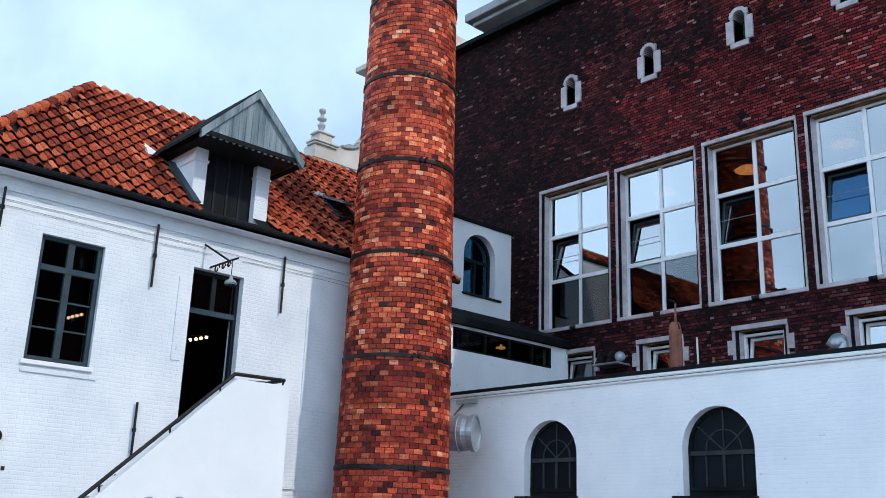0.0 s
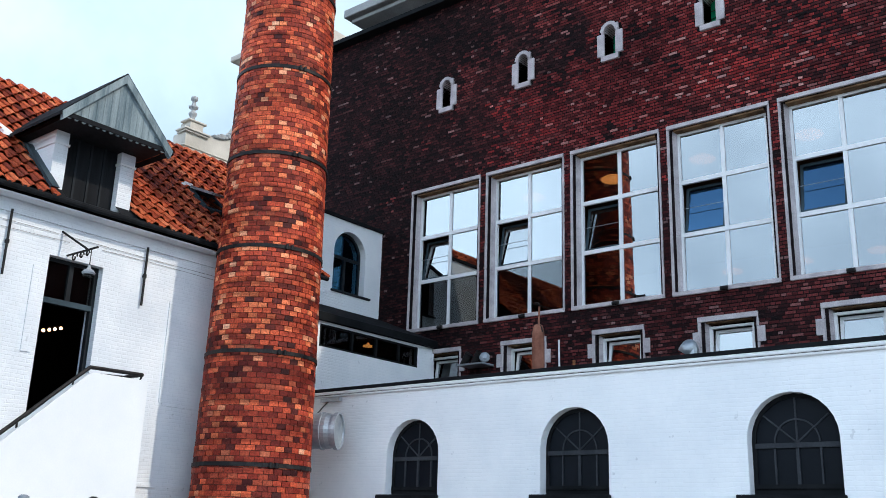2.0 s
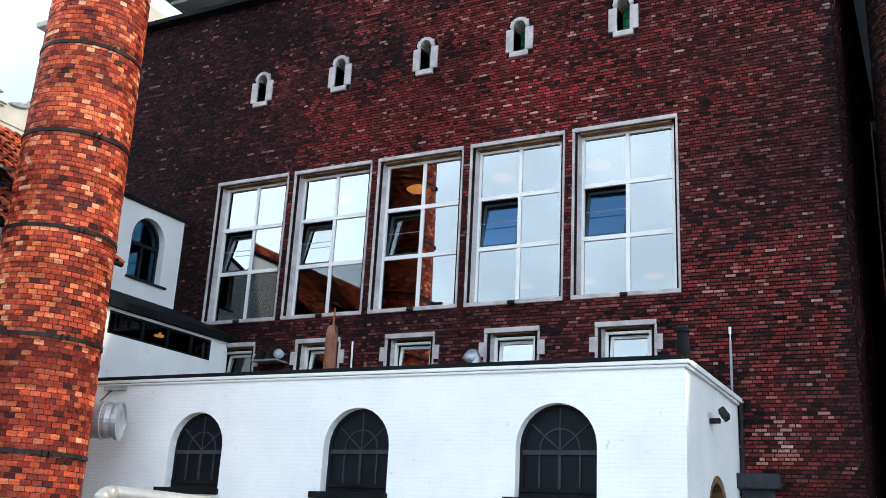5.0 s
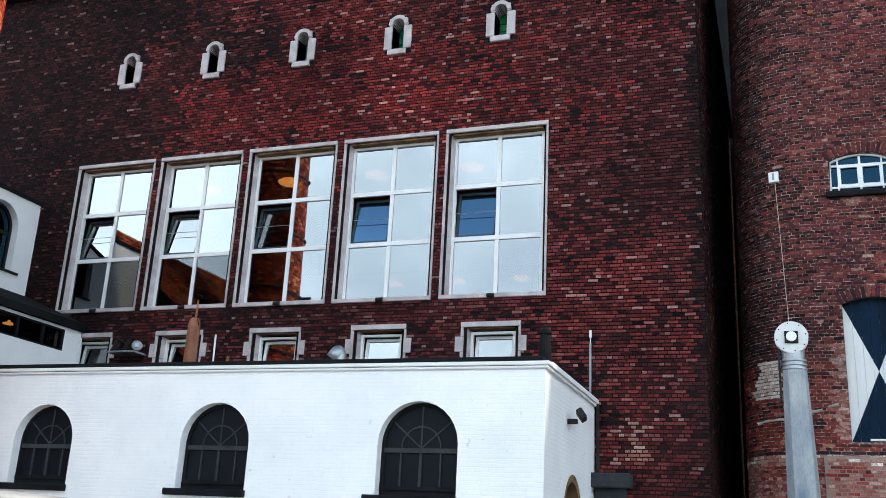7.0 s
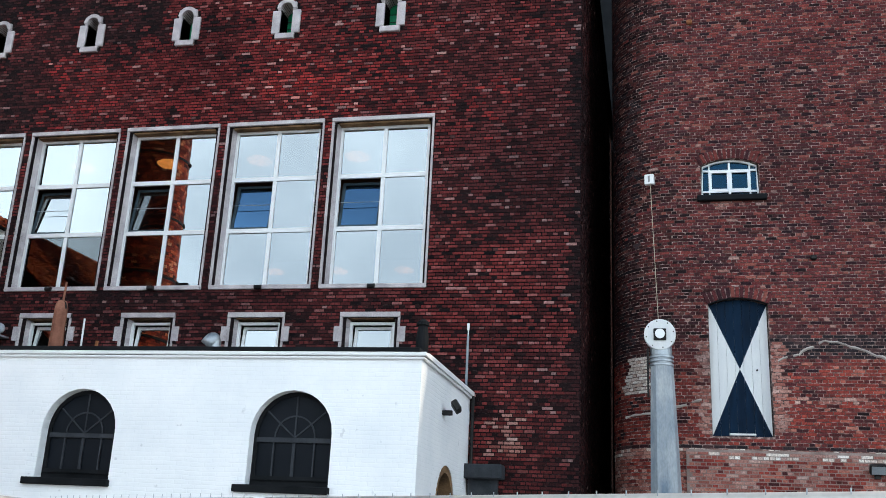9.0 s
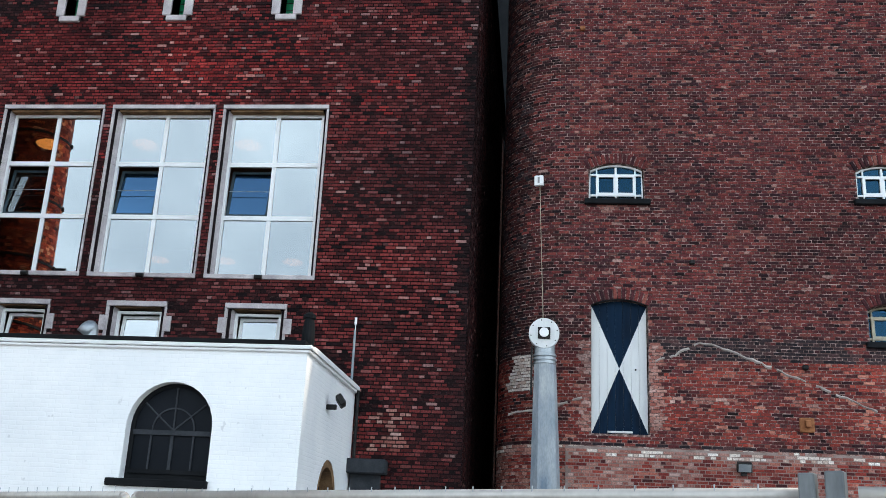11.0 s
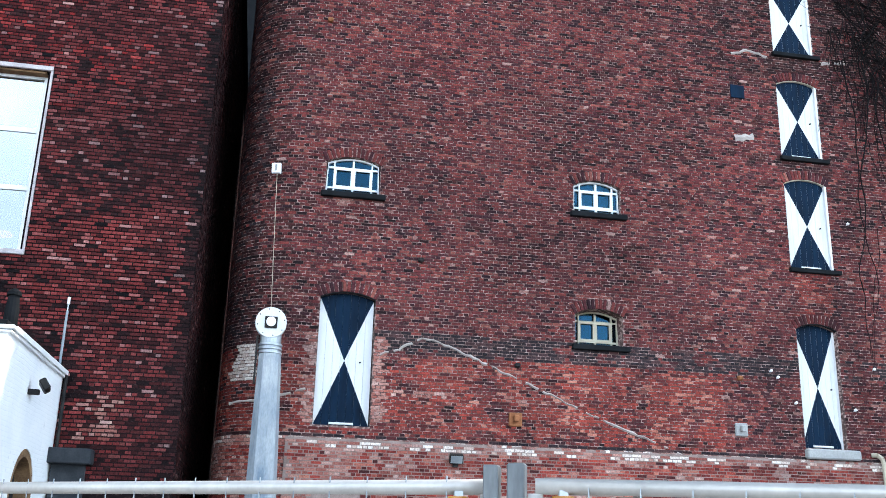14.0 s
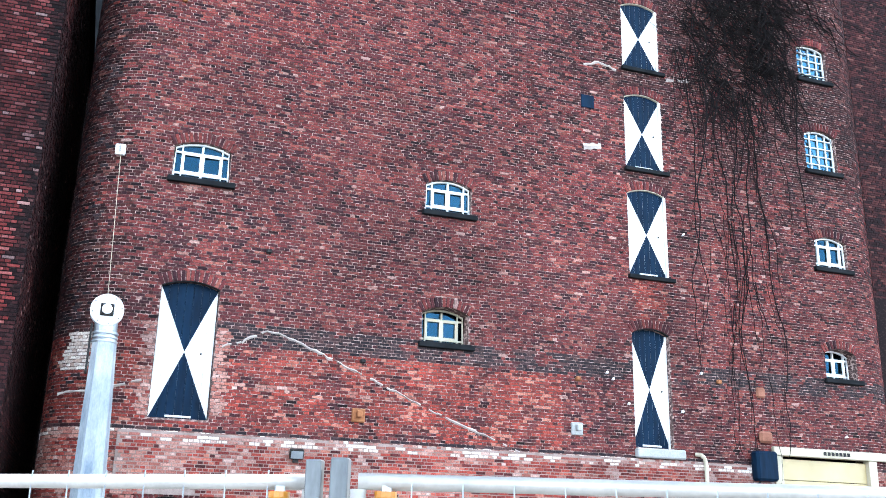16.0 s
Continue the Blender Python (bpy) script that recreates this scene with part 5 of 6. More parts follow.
prism(bm, [(roof_x(6.92) + 0.25, 6.92), (roof_x(7.95) + 0.25, 7.95), (roof_x(7.95) + 0.17, 7.95), (roof_x(6.92) + 0.17, 6.92)], 7.34, 7.47)
part("lead_flashing", bm, M_blue_frame, dm, "blue-grey lead flashing beside the pier")
bm = bmesh.new()
prism(bm, [(-14.9, 6.9), (roof_x(8.1) - 0.1, 8.16), (roof_x(8.1) - 0.02, 8.22), (-14.8, 6.95)], 7.36, 7.455)
part("lead_strip", bm, M_zinc, dm, "blue-grey lead flashing")

# skylight, propped open
sk = thing("skylight", "small blue-framed skylight propped open in the tiles", "skylight", at=(-15.8, 11.3, 7.9))
ang = math.atan2(RIDGE_Z - EAVE_Z, EAVE_X - RIDGE_X)
base = Matrix.Translation((roof_x(7.95), 11.35, 8.03)) @ Matrix.Rotation(ang, 4, "Y")
bm = bmesh.new()
ring(bm, [(-0.32, -0.22), (0.32, -0.22), (0.32, 0.22), (-0.32, 0.22)], [(-0.40, -0.30), (0.40, -0.30), (0.40, 0.30), (-0.40, 0.30)], -0.08, 0.05)
part("skylight_frame", bm, M_blue_frame, sk, m=base @ Matrix.Rotation(radians(-90), 4, "X"))
lid = base @ Matrix.Translation((-0.4, 0, 0.1)) @ Matrix.Rotation(radians(-20), 4, "Y") @ Matrix.Translation((0.4, 0, 0))
bm = bmesh.new()
ring(bm, [(-0.33, -0.23), (0.33, -0.23), (0.33, 0.23), (-0.33, 0.23)], [(-0.41, -0.31), (0.41, -0.31), (0.41, 0.31), (-0.41, 0.31)], -0.03, 0.02)
sash = part("sash", bm, M_galv, sk, m=lid @ Matrix.Rotation(radians(-90), 4, "X"))
part("pane", boxed(-0.34, 0.34, -0.24, 0.24, 0, 0.01), M_pane_blue, sash, m=lid)
bm = boxed(roof_x(8.4) - 0.12, roof_x(8.4) + 0.10, 11.02, 11.2, 8.43, 8.52)
p = thing("roof_vent_tile", "pale vent tile on the roof", "vent", at=(roof_x(8.4), 11.1, 8.4))
part("vent", bm, M_box, p)

# ---- far gable with a finial ----
g = thing("church_gable", "pale baroque stone gable with a turned finial", "gable", at=(-30, 20, 0))
bm = bmesh.new()
outline = [(20.05, 0), (34, 0), (34, 24), (24.2, 24), (22.95, 20.4), (22.85, 17.75), (22.6, 17.35), (22.2, 16.9), (21.75, 16.62), (21.35, 16.48), (21.05, 16.46), (20.95, 16.3), (20.05, 16.3)]
prism(bm, outline, 0, 0.8)
part("wall", bm, M_pale_stone, g, m=facing_x(-30))
for y0, y1, z0, z1, out in ((20.0, 22.9, 15.45, 15.58, 0.10), (20.0, 22.9, 15.70, 15.76, 0.05), (20.05, 20.95, 16.28, 16.36, 0.10), (20.05, 20.95, 16.36, 16.44, 0.16), (20.15, 20.85, 16.78, 16.86, 0.08)):
    part("cornice", boxed(y0 - out, y1 + out, -out, 0.5, z0, z1, bevel=0.02), M_pale_stone, g, m=facing_x(-30))
part("pedestal", boxed(20.2, 20.8, -0.02, 0.6, 16.44, 16.78), M_pale_stone, g, m=facing_x(-30))
for k in range(9):
    # weathered leaf carving along the sweep of the volute
    f = k / 8
    part("carving", boxed(21.3 + 1.3 * f, 21.52 + 1.3 * f, -0.10, 0.2, 16.46 + 0.75 * f * f, 16.60 + 0.75 * f * f + 0.05 * (k % 3), bevel=0.04), M_concrete, g, m=facing_x(-30))
bm = bmesh.new()
lathe(bm, (-30.3, 20.47, 16.90), [(0.20, 0), (0.12, 0.06), (0.09, 0.16), (0.15, 0.28), (0.17, 0.36), (0.09, 0.44), (0.07, 0.52), (0.18, 0.58), (0.19, 0.65), (0.08, 0.72), (0.07, 0.86), (0.13, 0.92), (0.14, 1.04), (0.05, 1.10)], 14)
part("finial", bm, M_concrete, g, "grey turned stone finial", smooth=True)
part("cornice", boxed(22.1, 24, -0.25, 0.5, 20.25, 20.5, bevel=0.03), M_pale_stone, g, m=facing_x(-30))

# ---- tower windows ----
def tower_window(o, k, grid):
    w = thing("window_" + str(k + 22), "small white casement with an arched head and dark sill", "window", "tower windows", "structure", (o.mid, TY, o.z0))
    y = TY + (0.08 if k < 6 and k != 2 else 0.26)
    paint = M_cream_frame if k == 2 else M_white_frame
    n = 12
    inn = Opening(o.u0 + 0.05, o.u1 - 0.05, o.z0 + 0.05, o.z1 - 0.05, o.rise * 0.9)
    bm = bmesh.new()
    ring(bm, inn.loop(0.012, n), inn.loop(0.045, n), y, y + 0.05)
    part("window_frame", bm, paint, w)
    if grid:
        for i in range(1, 4):
            x = o.u0 + (o.u1 - o.u0) * i / 4
            part("glazing_bar", boxed(x - 0.010, x + 0.010, y, y + 0.04, o.z0 + 0.05, o.z1 - 0.07), paint, w)
        for i in range(1, grid):
            z = o.z0 + (o.z1 - o.z0) * i / grid
            part("glazing_bar", boxed(o.u0 + 0.04, o.u1 - 0.04, y, y + 0.04, z - 0.010, z + 0.010), paint, w)
    else:
        for x, t in ((o.u0 + 0.15 * 2 * o.half, 0.013), (o.mid, 0.020), (o.u1 - 0.15 * 2 * o.half, 0.013)):
            part("glazing_bar", boxed(x - t, x + t, y - 0.01, y + 0.04, o.z0 + 0.04, o.z1 - 0.06), paint, w)
        for z, t in ((o.z0 + 0.13, 0.018), (o.z1 - 0.22, 0.018)):
            part("glazing_bar", boxed(o.u0 + 0.03, o.u1 - 0.03, y, y + 0.035, z - t, z + t), paint, w)
        for a, b in ((o.u0 + 0.3 * o.half, o.mid), (o.mid, o.u1 - 0.3 * o.half)):
            bm = bmesh.new()
            ring(bm, [(a + 0.045, o.z0 + 0.185), (b - 0.045, o.z0 + 0.185), (b - 0.045, o.z1 - 0.265), (a + 0.045, o.z1 - 0.265)], [(a, o.z0 + 0.13), (b, o.z0 + 0.13), (b, o.z1 - 0.22), (a, o.z1 - 0.22)], y - 0.006, y + 0.03)
            part("casement", bm, paint, w)
    bm = bmesh.new()
    prism(bm, inn.loop(0.02, n), y + 0.042, y + 0.048)
    clear(part("pane", bm, M_pane_sky if grid else M_pane_blue, w))
    part("window_sill", boxed(o.u0 - 0.08, o.u1 + 0.12, TY - 0.10, TY + 0.3, o.z0 - 0.10, o.z0 + 0.01, bevel=0.012), M_felt, w, "sooty black stone sill")


for k, o in enumerate(TWIN):
    tower_window(o, k, (0, 0, 0, 5, 5, 0, 0)[k])

for k, o in enumerate(TARCH):
    w = thing("window_" + str(k + 29), "dark arched ground-floor window", "window", kind="structure", at=(o.mid, TY, o.z0))
    bm = bmesh.new()
    ring(bm, o.loop(-0.07, 12, o.z0 + 0.07), o.loop(0, 12), TY + 0.2, TY + 0.27)
    part("window_frame", bm, M_dark_frame, w)
    bm = bmesh.new()
    prism(bm, o.loop(-0.05, 12), TY + 0.23, TY + 0.24)
    part("pane", bm, M_pane_dim, w)


# ---- hourglass shutters ----
def shutter(o, k):
    s = thing("door_" + str(k + 3), "plank loading shutter painted in a blue and white hourglass", "shutter", "hourglass shutters", "structure", (o.mid, TY, o.z0))
    y = TY + (0.14 if k in (0, 4) else 0.06)
    n = 7
    zc, h = (o.z0 + o.z1) / 2 - 0.04, (o.z1 - o.z0) / 2
    head = o.z1 - o.rise
    for i in range(n):
        a, b = o.u0 + 0.012 + (2 * o.half - 0.024) * i / n, o.u0 + 0.012 + (2 * o.half - 0.024) * (i + 1) / n - 0.004
        bm = bmesh.new()

        def crown(x):
            return o.cz + math.sqrt(max(0, o.R ** 2 - (x - o.mid) ** 2)) - 0.015

        m_ = (a + b) / 2
        prism(bm, [(a, o.z0 + 0.01), (b, o.z0 + 0.01), (b, crown(b)), (m_, crown(m_)), (a, crown(a))], y, y + 0.035)
        ft = lambda x: min(1.0, abs(x - o.mid) / (o.half * 0.97))
        xs = [a] + ([o.mid] if a < o.mid < b else [m_]) + [b]
        top = [(x, zc + ft(x) * (crown(o.mid) - 0.10 - zc)) for x in xs]
        bot = [(x, zc - ft(x) * (zc - o.z0 - 0.02)) for x in xs]
        prism(bm, top + [(b, crown(b) - 0.002), (m_, crown(m_) - 0.002), (a, crown(a) - 0.002)], y - 0.003, y - 0.0005, 1)
        prism(bm, [(a, o.z0 + 0.012), (b, o.z0 + 0.012)] + bot[::-1], y - 0.003, y - 0.0005, 1)
        part("plank", bm, [M_shutter_white, M_blue], s)
    part("handle_bar", boxed(o.mid - 0.23, o.mid + 0.23, y - 0.04, y - 0.01, o.z0 + 0.03, o.z0 + 0.07, bevel=0.008), M_shutter_white, s, "white bottom bar")
    bm = bmesh.new()
    tube(bm, (o.mid + 0.3, y - 0.03, zc - 0.02), (o.mid + 0.3, y, zc - 0.02), 0.017, n=10)
    part("latch_ring", bm, M_iron, s)
    if k:
        part("side_board", boxed(o.u1 - 0.05, o.u1 - 0.005, TY - 0.01 if k < 4 else y - 0.02, y + 0.02, o.z0, head), M_shutter_white, s, "white edge board")
    if k in (1, 2, 3):
        part("window_sill", boxed(o.u0 - 0.05, o.u1 + 0.14, TY - 0.09, TY + 0.06, o.z0 - 0.09, o.z0 + 0.005, bevel=0.01), M_felt, s, "black sill board")
    bm = bmesh.new()
    ring(bm, o.loop(-0.015, 12)[2:], o.loop(0.0, 12)[2:], TY + 0.0, TY + 0.06, closed=False)
    part("head_trim", bm, M_cream_frame if 0 < k < 4 else M_dark_wood, s)


for k, o in enumerate(TDOOR):
    shutter(o, k)
p = thing("door_step", "broken pale stone threshold under the shutter", "threshold", at=(11.5, TY, 3.6))
part("stone", boxed(10.92, 12.1, TY - 0.14, TY + 0.05, 3.56, 3.76, bevel=0.03), M_concrete, p)

# ---- roller door ----
d = thing("door_8", "cream sectional roller door in a pale frame", "door", kind="structure", at=(15.8, TY, 0))
for k in range(8):
    part("door_panel", boxed(14.62, 17.02, TY + 0.05, TY + 0.10, 0.02 + 0.465 * k, 0.02 + 0.465 * (k + 1) - 0.012, bevel=0.006), M_cream, d)
part("jamb", boxed(14.40, 14.62, TY - 0.06, TY + 0.12, 0, 3.78), M_cream_frame, d)
part("jamb", boxed(17.02, 17.24, TY - 0.06, TY + 0.12, 0, 3.78), M_cream_frame, d)
part("head_rail", boxed(14.38, 18.0, TY - 0.10, TY + 0.12, 3.785, 3.97, bevel=0.01), M_cream_frame, d)
sign = part("sign_mark", boxed(15.72, 15.80, TY - 0.108, TY - 0.101, 3.84, 3.92), M_iron, d, "row of black bars on the rail")
for k in range(6):
    part("sign_mark", boxed(15.83 + 0.11 * k, 15.91 + 0.11 * k, TY - 0.108, TY - 0.101, 3.84, 3.92), M_iron, d)
p = thing("junction_box", "dark blue box beside the roller door", "box", at=(13.95, TY, 3.2))
part("housing", boxed(13.78, 14.33, TY - 0.30, TY - 0.02, 3.20, 3.84, bevel=0.05), M_blue, p)
bm = bmesh.new()
pts = [(13.9, TY - 0.2, 3.22), (13.75, TY - 0.12, 2.9), (13.85, TY - 0.05, 2.6), (13.8, TY - 0.05, 2.0)]
for a, b in zip(pts, pts[1:]):
    tube(bm, a, b, 0.025, n=8)
part("cable", bm, M_iron, p)
p = thing("tile_ornament", "broken terracotta block set on the wall", "block", at=(14.2, TY, 4.03))
bm = boxed(14.04, 14.38, TY - 0.12, TY, 4.03, 4.29, bevel=0.05)
part("block", bm, M_post, p)
p = thing("tile_ornament", "rough red terracotta block set into the brickwork", "block", at=(14.18, TY, 5.15))
part("block", boxed(14.06, 14.30, TY - 0.07, TY, 5.03, 5.27, bevel=0.04), M_post, p)
p = thing("bent_pipe", "pale bent overflow pipe on the wall", "pipe", at=(12.56, 17.85, 2))
bm = bmesh.new()
pts = [(12.6, 17.88, 1.0), (12.58, 17.88, 3.50), (12.55, 17.88, 3.62), (12.46, 17.90, 3.69), (12.40, 17.98, 3.69)]
for a, b in zip(pts, pts[1:]):
    tube(bm, a, b, 0.045, n=10)
part("pipe", bm, M_cream_frame, p)

# ---- extractor column ----
p = thing("extractor_column", "tapering blue-grey metal flue with a round white fan plate", "flue", at=(0.2, 17.2, 0))
bm = bmesh.new()
lathe(bm, (0.22, 17.3, 0), [(0.31, 0), (0.28, 2.2), (0.245, 3.6), (0.205, 4.86), (0.205, 4.90)], 9)
bmesh.ops.transform(bm, matrix=Matrix.Translation((0.22, 17.3, 0)) @ Matrix(((1, 0, -0.012, 0.04), (0, 1, 0, 0), (0, 0, 1, 0), (0, 0, 0, 1))) @ Matrix.Translation((-0.22, -17.3, 0)), verts=bm.verts)
part("shaft", bm, M_zinc, p)
for z in (4.88, 4.95, 5.02):
    bm = bmesh.new()
    lathe(bm, (0.20, 17.3, z), [(0.20, 0), (0.215, 0.01), (0.215, 0.04), (0.20, 0.05)], 20)
    part("collar", bm, M_galv, p)
bm = bmesh.new()
tube(bm, (0.20, 17.3, 4.90), (0.19, 17.3, 5.45), 0.19, n=20)
part("neck", bm, M_galv, p)
bm = bmesh.new()
tube(bm, (0.18, 17.10, 5.43), (0.18, 17.28, 5.43), 0.275, n=32)
part("fan_plate", bm, M_shutter_white, p, "round white fan plate")
part("motor_plate", boxed(0.07, 0.29, 17.06, 17.10, 5.32, 5.53, bevel=0.01), M_iron, p)
bm = bmesh.new()
tube(bm, (0.18, 17.02, 5.43), (0.18, 17.07, 5.43), 0.085, n=18)
part("motor", bm, M_box, p, "pale motor hub")
for k in range(8):
    a = k * math.pi / 4 + 0.2
    bm = bmesh.new()
    tube(bm, (0.18 + 0.24 * math.cos(a), 17.09, 5.43 + 0.24 * math.sin(a)), (0.18 + 0.24 * math.cos(a), 17.10, 5.43 + 0.24 * math.sin(a)), 0.012, n=6)
    part("bolt", bm, M_iron, p)
bm = bmesh.new()
for k in range(14):
    a, b = k * 0.45, (k + 1) * 0.45
    tube(bm, (0.33 + 0.10 * math.cos(a), 17.25, 5.66 + 0.07 * math.sin(a)), (0.33 + 0.10 * math.cos(b), 17.25, 5.66 + 0.07 * math.sin(b)), 0.009, n=5)
part("cable_loop", bm, M_iron, p)
part("side_strap", boxed(-0.055, -0.02, 17.2, 17.4, 4.35, 5.2), M_iron, p)
p = thing("wall_cable", "thin pale cable down to the fan", "cable", at=(0.1, 17.8, 7))
bm = bmesh.new()
tube(bm, (0.06, 17.93, 8.62), (0.16, 17.32, 5.70), 0.0055, n=6)
part("wire", bm, M_cream_frame, p)
p = thing("sensor_box", "small white box on the rounded corner", "box", at=(0.05, 17.95, 8.7))
mt = Matrix.Translation((0.05, 17.99, 8.7)) @ Matrix.Rotation(radians(-14), 4, "Z")
part("housing", boxed(-0.09, 0.09, -0.06, 0.03, -0.105, 0.105, bevel=0.01), M_box, p, m=mt)
part("louvre", boxed(-0.02, 0.02, -0.066, -0.059, -0.06, 0.07), M_concrete, p, m=mt)

# ---- small fixtures on the tower ----
for x, z, mt, lb in ((4.91, 4.05, M_rust, "rusty square iron bracket with a peg"), (9.56, 4.08, M_concrete, "grey square bracket with a peg")):
    p = thing("wall_bracket", lb, "bracket", "wall brackets", at=(x, TY, z))
    part("plate", boxed(x - 0.13, x + 0.13, TY - 0.06, TY, z - 0.14, z + 0.12, bevel=0.015), mt, p)
    part("peg", boxed(x - 0.05, x + 0.05, TY - 0.16, TY - 0.05, z - 0.06, z + 0.07, bevel=0.015), mt, p)
for x, z, mt in ((4.95, 5.08, M_iron), (9.6, 5.1, M_rust), (2.98, 7.05, M_iron), (0.9, 12.1, M_rust), (13.09, 5.30, M_rust)):
    p = thing("wall_hook", "small dark iron hook in the brickwork", "hook", "wall hooks", at=(x, TY, z))
    bm = boxed(x - 0.06, x + 0.05, TY - 0.10, TY, z - 0.04, z + 0.05, bevel=0.02)
    part("hook", bm, mt, p)
for x, z in ((10.28, 5.28), (10.42, 5.15), (10.78, 4.65), (12.62, 5.44), (12.1, 4.57), (12.35, 8.62), (16.45, 4.28)):
    p = thing("insulator", "small white porcelain insulator on the wall", "insulator", "insulators", at=(x, TY, z))
    bm = bmesh.new()
    lathe(bm, (x, TY, z), [(0.014, 0), (0.014, 0.05), (0.03, 0.06), (0.02, 0.075), (0.03, 0.09), (0.014, 0.105)], 10, (0, -1, 0.2))
    part("knob", bm, M_box, p)
p = thing("floodlight", "small black floodlight above the plinth", "floodlight", "floodlights", at=(3.75, TY, 3.25))
part("bracket", boxed(3.70, 3.80, TY - 0.12, TY, 3.10, 3.17), M_iron, p)
mt = Matrix.Translation((3.75, TY - 0.16, 3.25)) @ Matrix.Rotation(radians(25), 4, "X")
hs = part("housing", boxed(-0.13, 0.13, -0.05, 0.05, -0.09, 0.09, bevel=0.015), M_iron, p, m=mt)
part("lens", boxed(-0.11, 0.11, -0.056, -0.051, -0.07, 0.07), M_galv, hs, "pale glass lens", mt)
p = thing("wall_hatch", "small dark blue hatch in the brickwork", "hatch", at=(9.98, TY, 11.56))
part("leaf", boxed(9.82, 10.15, TY - 0.03, TY + 0.02, 11.40, 11.72, bevel=0.008), M_blue, p)


def scar(points, width, mat, name, label):
    """A ragged ridge of old mortar along the wall."""
    t = thing(name, label, "mortar scar", "mortar scars", at=(points[0][0], TY, points[0][1]))
    bm = bmesh.new()
    for (x0, z0), (x1, z1) in zip(points, points[1:]):
        L = math.hypot(x1 - x0, z1 - z0)
        n = max(2, int(L / 0.09))
        nx, nz = -(z1 - z0) / L, (x1 - x0) / L
        prev = None
        for k in range(n + 1):
            f = k / n
            x, z = x0 + (x1 - x0) * f, z0 + (z1 - z0) * f
            wv = width * (0.45 + 0.75 * abs(noise.noise((x * 3.1, z * 3.1, 2))) + random.uniform(0, 0.3))
            off = random.uniform(-0.02, 0.02)
            cur = [bm.verts.new((x + nx * (wv + off), TY - 0.012, z + nz * (wv + off))), bm.verts.new((x + nx * off, TY - 0.035, z + nz * off)), bm.verts.new((x - nx * (wv - off), TY - 0.012, z - nz * (wv - off)))]
            if prev and random.random() > 0.13:
                bm.faces.new((prev[0], prev[1], cur[1], cur[0])), bm.faces.new((prev[1], prev[2], cur[2], cur[1]))
            prev = cur
    part("mortar", bm, mat, t)


scar([(2.25, 5.13), (2.6, 5.25), (3.05, 5.50), (3.4, 5.44), (5.2, 4.73), (6.5, 4.18), (8.35, 3.5)], 0.028, M_limed_mortar, "mortar_scar", "ragged pale mortar line of a lost roof")
scar([(-0.55, 4.05), (0.0, 4.15), (0.9, 4.42)], 0.03, M_limed_mortar, "mortar_scar", "short pale mortar scar beside the flue")
scar([(12.11, 12.52), (12.45, 12.56), (12.76, 12.62)], 0.05, M_limed_mortar, "mortar_scar", "pale mortar remnant by the shutter")
scar([(9.90, 12.48), (10.31, 12.64), (10.76, 12.51)], 0.045, M_limed_mortar, "mortar_scar", "pale mortar remnant by the shutter")
scar([(9.85, 10.42), (10.3, 10.5)], 0.10, M_limed_mortar, "mortar_scar", "pale patch of old mortar")

# ---- bare climbing vine ----
vine = thing("climbing_vine", "bare black climbing vine with hanging stems", "vine", at=(14.0, TY, 0))
vr = random.Random(11)
vverts, vfaces = [], []


def strand(p, dirx, dirz, length, r, wob, calm=1.0):
    """A thin wandering three-sided stem on the wall."""
    x, z = p
    n = max(3, int(length / 0.11))
    prev = None
    y = TY - 0.03 - vr.uniform(0, 0.10)
    for k in range(n + 1):
        rr = r * (1 - 0.7 * k / n)
        i = len(vverts)
        vverts.extend([(x - rr, y, z), (x + rr, y, z), (x, y - 1.6 * rr, z + 0.3 * rr)])
        if prev is not None:
            for a in range(3):
                b = (a + 1) % 3
                vfaces.append((prev + a, prev + b, i + b, i + a))
        prev = i
        dirx = dirx * calm + vr.uniform(-wob, wob)
        dirz += vr.uniform(-wob, wob) * 0.6
        L = math.hypot(dirx, dirz) or 1
        dirx, dirz = dirx / L, dirz / L
        x, z = x + dirx * length / n, z + dirz * length / n
        y = min(TY - 0.025, max(TY - 0.22, y + vr.uniform(-0.02, 0.02)))


def vine_floor(x):
    """How low the thick growth reaches."""
    return 11.3 + 0.9 * abs(x - 14.1) ** 1.1 + 0.4 * math.sin(5 * x)


def vine_part(name, label, kind=""):
    me = bpy.data.meshes.new(name)
    me.from_pydata(list(vverts), [], list(vfaces))
    me.materials.append(M_vine)
    ob = mesh_object(name, me, vine, label)
    if kind:
        ob["kind"] = kind
    vverts.clear(), vfaces.clear()


for x0, x1 in ((13.75, 13.95), (13.82, 13.6), (13.98, 14.25), (14.05, 14.5), (14.12, 14.35), (13.3, 13.1), (12.9, 12.6), (14.9, 15.2), (15.6, 15.9)):
    top = 12.6
    low = 3.6 if x0 < 14.3 and x0 > 13.5 else (5.5 if x0 < 13.5 else 8.8)
    strand((x1, top), (x0 - x1) * 0.1, -1, top - low, vr.uniform(0.014, 0.026), 0.17, 0.82)
    vine_part("stem", "thick dark main stem")
